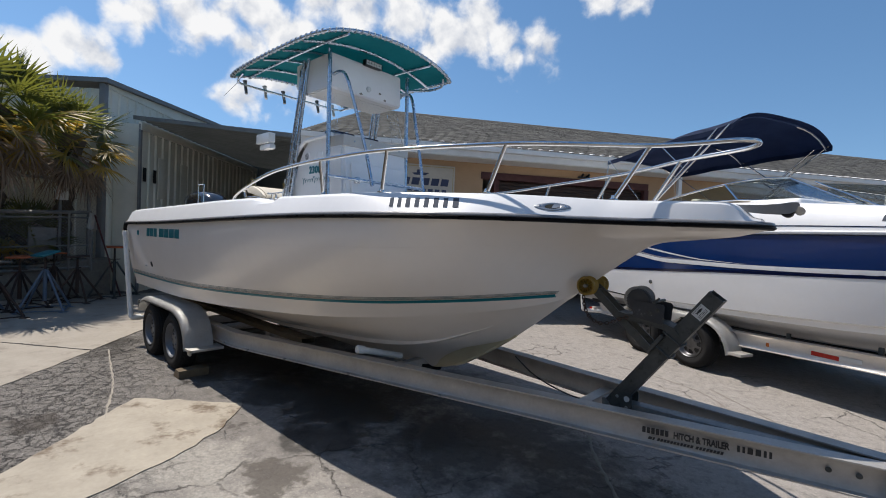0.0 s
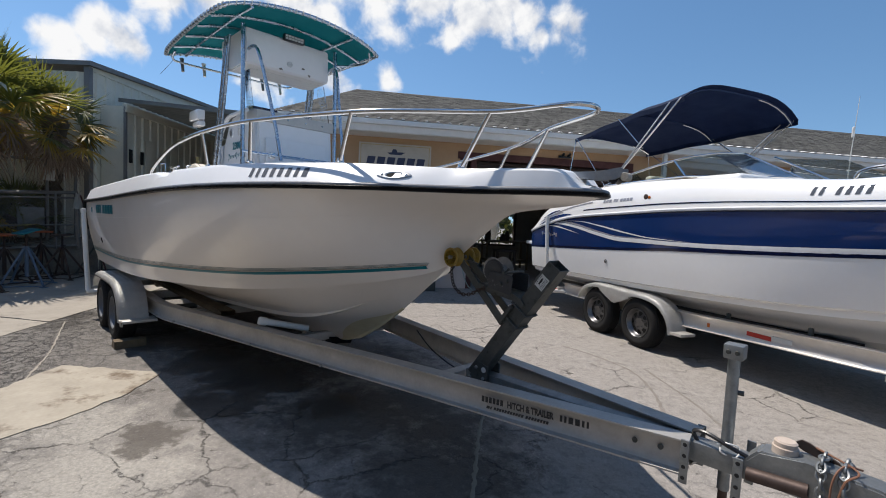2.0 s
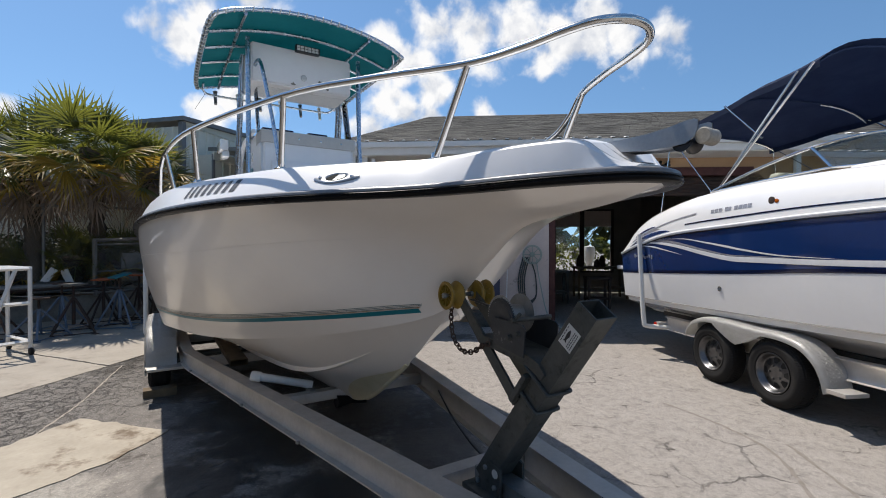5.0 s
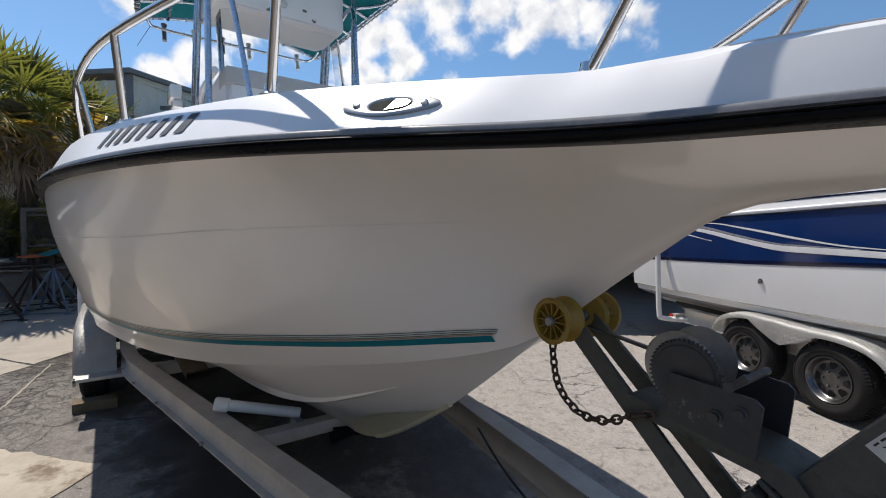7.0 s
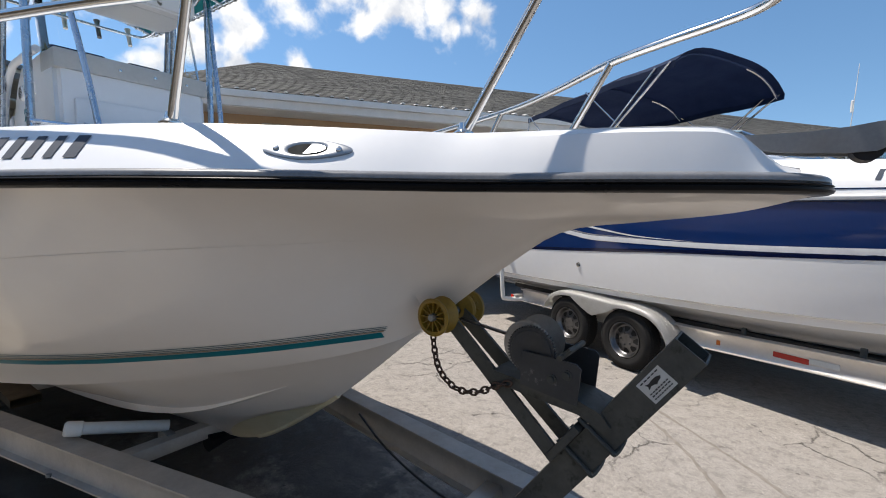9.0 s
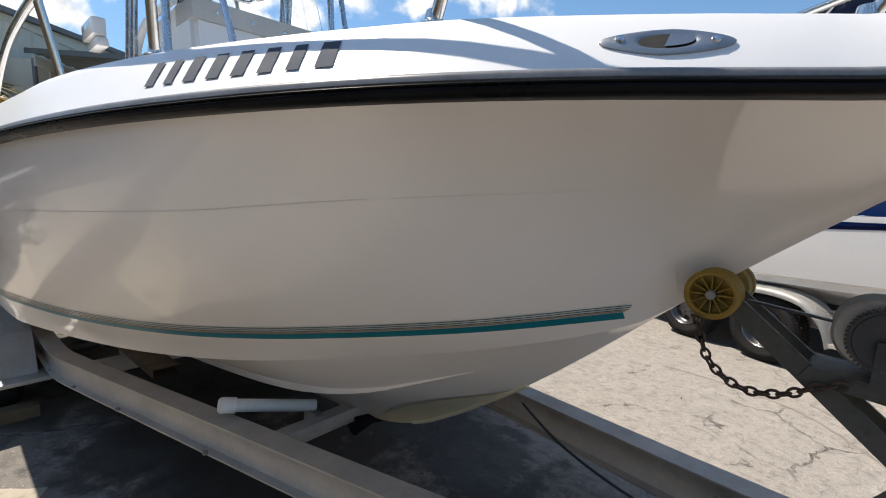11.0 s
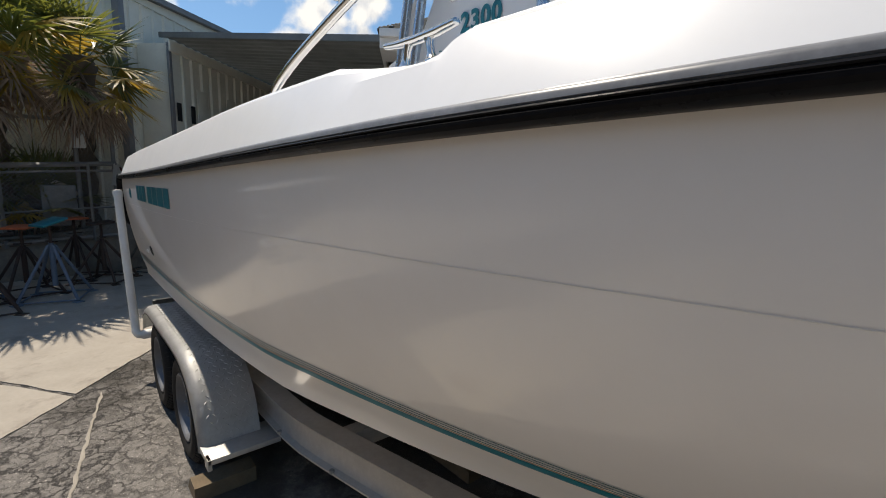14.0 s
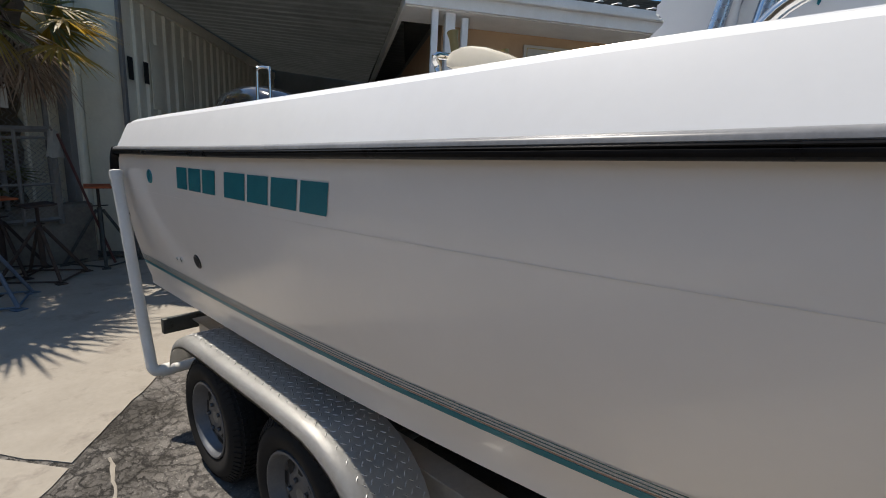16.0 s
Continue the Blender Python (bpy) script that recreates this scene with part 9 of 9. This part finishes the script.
# ---- palms ----
def palm(name, label, x, y, h, seed, live=34, dead=34, rad=1.0, old=10, lean=0.0):
    rnd = random.Random(seed)
    pm = thing(name, label, "palm", Matrix.Translation((x, y, 0)), "fan palms behind the fence")
    bm = BM()
    rows = []
    for i in range(30):
        z = h * i / 29
        rr = 0.15 + 0.03 * math.sin(i * 2.1) + (0.05 if i > 22 else 0) + (0.08 * (1 - i / 4) if i < 4 else 0)
        rows.append([Vector((0.04 * math.sin(z) + lean * (z / h) ** 2.5 + (rr + 0.02 * ((k + i) % 2)) * math.cos(2 * math.pi * k / 12), (rr + 0.02 * ((k + i) % 2)) * math.sin(2 * math.pi * k / 12), z)) for k in range(12)])
    vr = loft(bm, rows, close_u=True)
    bm.faces.new(vr[-1])
    part("trunk", bm, BARK, pm, "rough palm trunk with old leaf boots")

    def fronds(count, mode):
        verts, faces = [], []
        for c in range(count):
            az = 2 * math.pi * (c * 0.381966 + rnd.uniform(-0.06, 0.06))
            if mode == "dead":
                el = radians(rnd.uniform(-72, -18))
                stalk, fan = rnd.uniform(0.3, 0.62) * rad, rnd.uniform(0.4, 0.6) * rad
            elif mode == "yellow":
                el = radians(rnd.uniform(-22, 16))
                stalk, fan = rnd.uniform(0.5, 0.85) * rad, rnd.uniform(0.65, 0.85) * rad
            else:
                el = radians(-8 + 92 * ((c + 0.5) / count) ** 0.9 + rnd.uniform(-10, 10))
                stalk, fan = rnd.uniform(0.5, 0.85) * rad, rnd.uniform(0.6, 0.85) * rad
            d = Vector((math.cos(az) * math.cos(el), math.sin(az) * math.cos(el), math.sin(el)))
            side = Vector((-math.sin(az), math.cos(az), 0))
            up = d.cross(side) if d.cross(side).z > 0 else -d.cross(side)
            o = Vector((lean, 0, h - 0.12 + rnd.uniform(-0.25, 0.05) - (0.12 if mode == "dead" else 0)))
            tip = o + d * stalk + Vector((0, 0, -0.08 * stalk))
            # stalk
            b = len(verts)
            for q, w in ((o, 0.02), (o.lerp(tip, 0.5) + up * 0.02, 0.012), (tip, 0.008)):
                verts += [q - side * w, q + side * w, q + up * w]
            for s in (0, 3):
                faces += [(b + s, b + s + 1, b + s + 4, b + s + 3), (b + s + 1, b + s + 2, b + s + 5, b + s + 4), (b + s + 2, b + s, b + s + 3, b + s + 5)]
            # leaflets of the fan
            roll = rnd.uniform(-1.25, 1.25)
            sd = side * math.cos(roll) + up * math.sin(roll)
            un = up * math.cos(roll) - side * math.sin(roll)
            m = 22 if mode != "dead" else 13
            for k in range(m):
                a = radians(-100 + 200 * (k + 0.5) / m + rnd.uniform(-3, 3))
                L = fan * (0.62 + 0.38 * math.cos(a * 0.8)) * rnd.uniform(0.88, 1.08)
                q = d * math.cos(a) + sd * math.sin(a)
                fold = un * (-0.25 * abs(math.sin(a)))
                q = (q + fold + d * 0.12).normalized()
                cr = q.cross(un).normalized()
                w = 0.0225 * rad * (1.0 if mode != "dead" else 0.7)
                droop = (0.1 if mode == "live" else 0.22) * rnd.uniform(0.6, 1.5)
                if mode == "dead":
                    droop = rnd.uniform(0.2, 0.7)
                b = len(verts)
                p1 = tip + q * L * 0.42 + Vector((0, 0, -droop * L * 0.15))
                p2 = tip + q * L * 0.72 + Vector((0, 0, -droop * L * 0.45))
                p3 = tip + q * L + Vector((0, 0, -droop * L * 0.9))
                verts += [tip, p1 - cr * w, p1 + un * w * 0.6, p1 + cr * w, p2 - cr * w * 0.55, p2 + cr * w * 0.55, p3]
                faces += [(b, b + 1, b + 2), (b, b + 2, b + 3), (b + 1, b + 4, b + 2), (b + 2, b + 5, b + 3), (b + 2, b + 4, b + 5), (b + 4, b + 6, b + 5)]
        return verts, faces
    v, f = fronds(live, "live")
    raw("crown", v, f, LEAF, pm, "green fan fronds")
    v, f = fronds(old, "yellow")
    raw("old_fronds", v, f, LEAF_YELLOW, pm, "yellowing lower fronds")
    v, f = fronds(dead, "dead")
    raw("dead_skirt", v, f, LEAF_DEAD, pm, "brown dead fronds hanging below the crown")


palm("fan_palm", "fan palm with green crown and a skirt of dead fronds", -5.5, -1.35, 3.3, 4, live=9, dead=24, rad=0.98, old=11, lean=1.3)
palm("fan_palm", "fan palm with yellowing fronds over the fence", -5.5, -2.42, 3.62, 9, live=20, dead=24, rad=1.2, old=7, lean=1.39)
palm("fan_palm", "fan palm with green crown behind the fence", -5.05, -3.5, 3.5, 14, live=17, dead=26, rad=1.3, old=9)
palm("fan_palm", "fan palm half hidden behind the others", -5.6, -4.9, 3.4, 15, live=16, dead=26, rad=1.2, old=8)
palm("fan_palm", "low young fan palm under the tall ones", -5.35, -2.85, 1.35, 19, live=20, dead=6, rad=0.75, old=4)
palm("fan_palm", "young palm with upright spiky fronds", -5.2, -1.95, 1.25, 23, live=16, dead=4, rad=0.85, old=3)
palm("fan_palm", "low palm with yellow-green fronds by the wall", -5.2, -3.75, 1.1, 27, live=14, dead=4, rad=0.7, old=6)


def undergrowth():
    rnd = random.Random(31)
    verts, faces = [], []
    for c in range(2600):
        y = rnd.uniform(-7.5, -2.0)
        back = max(-7.2, -4.75 + 0.96 * (y + 0.74))
        x = rnd.uniform(min(back + 0.15, -5.15), -5.1)
        z = rnd.uniform(0.0, 1.75)
        for k in range(6):
            p = Vector((x + rnd.gauss(0, 0.12), y + rnd.gauss(0, 0.12), max(0.03, z + rnd.gauss(0, 0.12))))
            a = Vector((rnd.gauss(0, 1), rnd.gauss(0, 1), rnd.gauss(0, 1))).normalized() * rnd.uniform(0.05, 0.12)
            b = a.cross(Vector((rnd.gauss(0, 1), rnd.gauss(0, 1), rnd.gauss(0, 1)))).normalized() * 0.022
            o = len(verts)
            verts += [p - a, p + b, p + a, p - b]
            faces.append((o, o + 1, o + 2, o + 3))
    ob = raw("undergrowth", verts, faces, SHRUB, None)
    tagged(ob, "dark tangled undergrowth behind the fence", "shrubs", kind="stuff")


undergrowth()


def far_trees():
    """Uneven rows of far trees that close the horizon."""
    rnd = random.Random(5)
    for name, cx, cy, length, ang, zt in (("far_trees", 22, 60, 120, 54, 6.5), ("far_trees", -55, -30, 110, 120, 7.5), ("far_trees", 30, -70, 150, 10, 6.0)):
        verts, faces = [], []
        u = Vector((math.cos(radians(ang)), math.sin(radians(ang)), 0))
        n = Vector((-u.y, u.x, 0))
        for c in range(5200):
            s = rnd.uniform(-length / 2, length / 2)
            top = zt * (0.55 + 0.45 * abs(math.sin(s * 0.21) * math.cos(s * 0.083 + 1)))
            z = rnd.uniform(0.1, 1) ** 0.8 * top
            p = Vector((cx, cy, 0)) + u * s + n * rnd.gauss(0, 1.4) + Vector((0, 0, z))
            a = Vector((rnd.gauss(0, 1), rnd.gauss(0, 1), rnd.gauss(0, 1))).normalized() * rnd.uniform(0.3, 0.8)
            b = a.cross(Vector((rnd.gauss(0, 1), rnd.gauss(0, 1), rnd.gauss(0, 1)))).normalized() * rnd.uniform(0.2, 0.5)
            o = len(verts)
            verts += [p - a, p + b, p + a, p - b]
            faces.append((o, o + 1, o + 2, o + 3))
        tagged(raw(name, verts, faces, SHRUB), "far dark green trees on the horizon", "trees", kind="stuff")


far_trees()

# shingles last: courses of tabs on the front roof plane
def shingles():
    E0, RZ, RY = 3.57, 5.2, 4.0
    slope = Vector((0, RY + 0.08, RZ - E0))
    L = slope.length
    sv = slope.normalized()
    nv = Vector((0, -sv.z, sv.y))
    tab, course = 0.31, 0.145
    verts, faces = [], []
    rnd = random.Random(17)
    rows = int(L / course)
    me = bpy.data.meshes.new("shingle")
    w, hgt = tab * 0.97, course * 1.25
    vv = [(0, 0, 0.0), (w, 0, 0.0), (w, hgt, 0.0), (0, hgt, 0.0), (0, 0, 0.011), (w, 0, 0.011), (w, hgt, 0.003), (0, hgt, 0.003)]
    ff = [(4, 5, 6, 7), (0, 1, 5, 4), (1, 2, 6, 5), (2, 3, 7, 6), (3, 0, 4, 7)]
    me.from_pydata(vv, [], ff)
    me.materials.append(SHINGLE)
    count = 0
    for r in range(rows):
        f = r * course / L
        xl = -3.15 + 1.5 * f + 0.02
        xr = 24.3 - 4.3 * f
        x = xl - (0.155 if r % 2 else 0)
        while x < min(xr, 19.5):
            xs = max(x, xl)
            p = Vector((xs, -0.08, E0)) + sv * (r * course) + nv * (0.004 + rnd.uniform(0, 0.003))
            near = xs - x < 0.001 and 0.4 < x < 3.7 and count < 300
            if near:
                ob = new("shingle", me)
                ob.parent = roof
                ob.matrix_local = Matrix.Translation(p) @ Matrix((Vector((1, 0, 0)), sv, nv)).transposed().to_4x4()
                count += 1
            else:
                o = len(verts)
                ww = x + w - xs
                for a, b, c in vv:
                    verts.append(p + Vector((a / w * ww, 0, 0)) + sv * b + nv * c)
                faces += [tuple(i + o for i in q) for q in ff]
            x += tab
    raw("shingle_field", verts, faces, SHINGLE_MASS, roof, kind="stuff")


shingles()
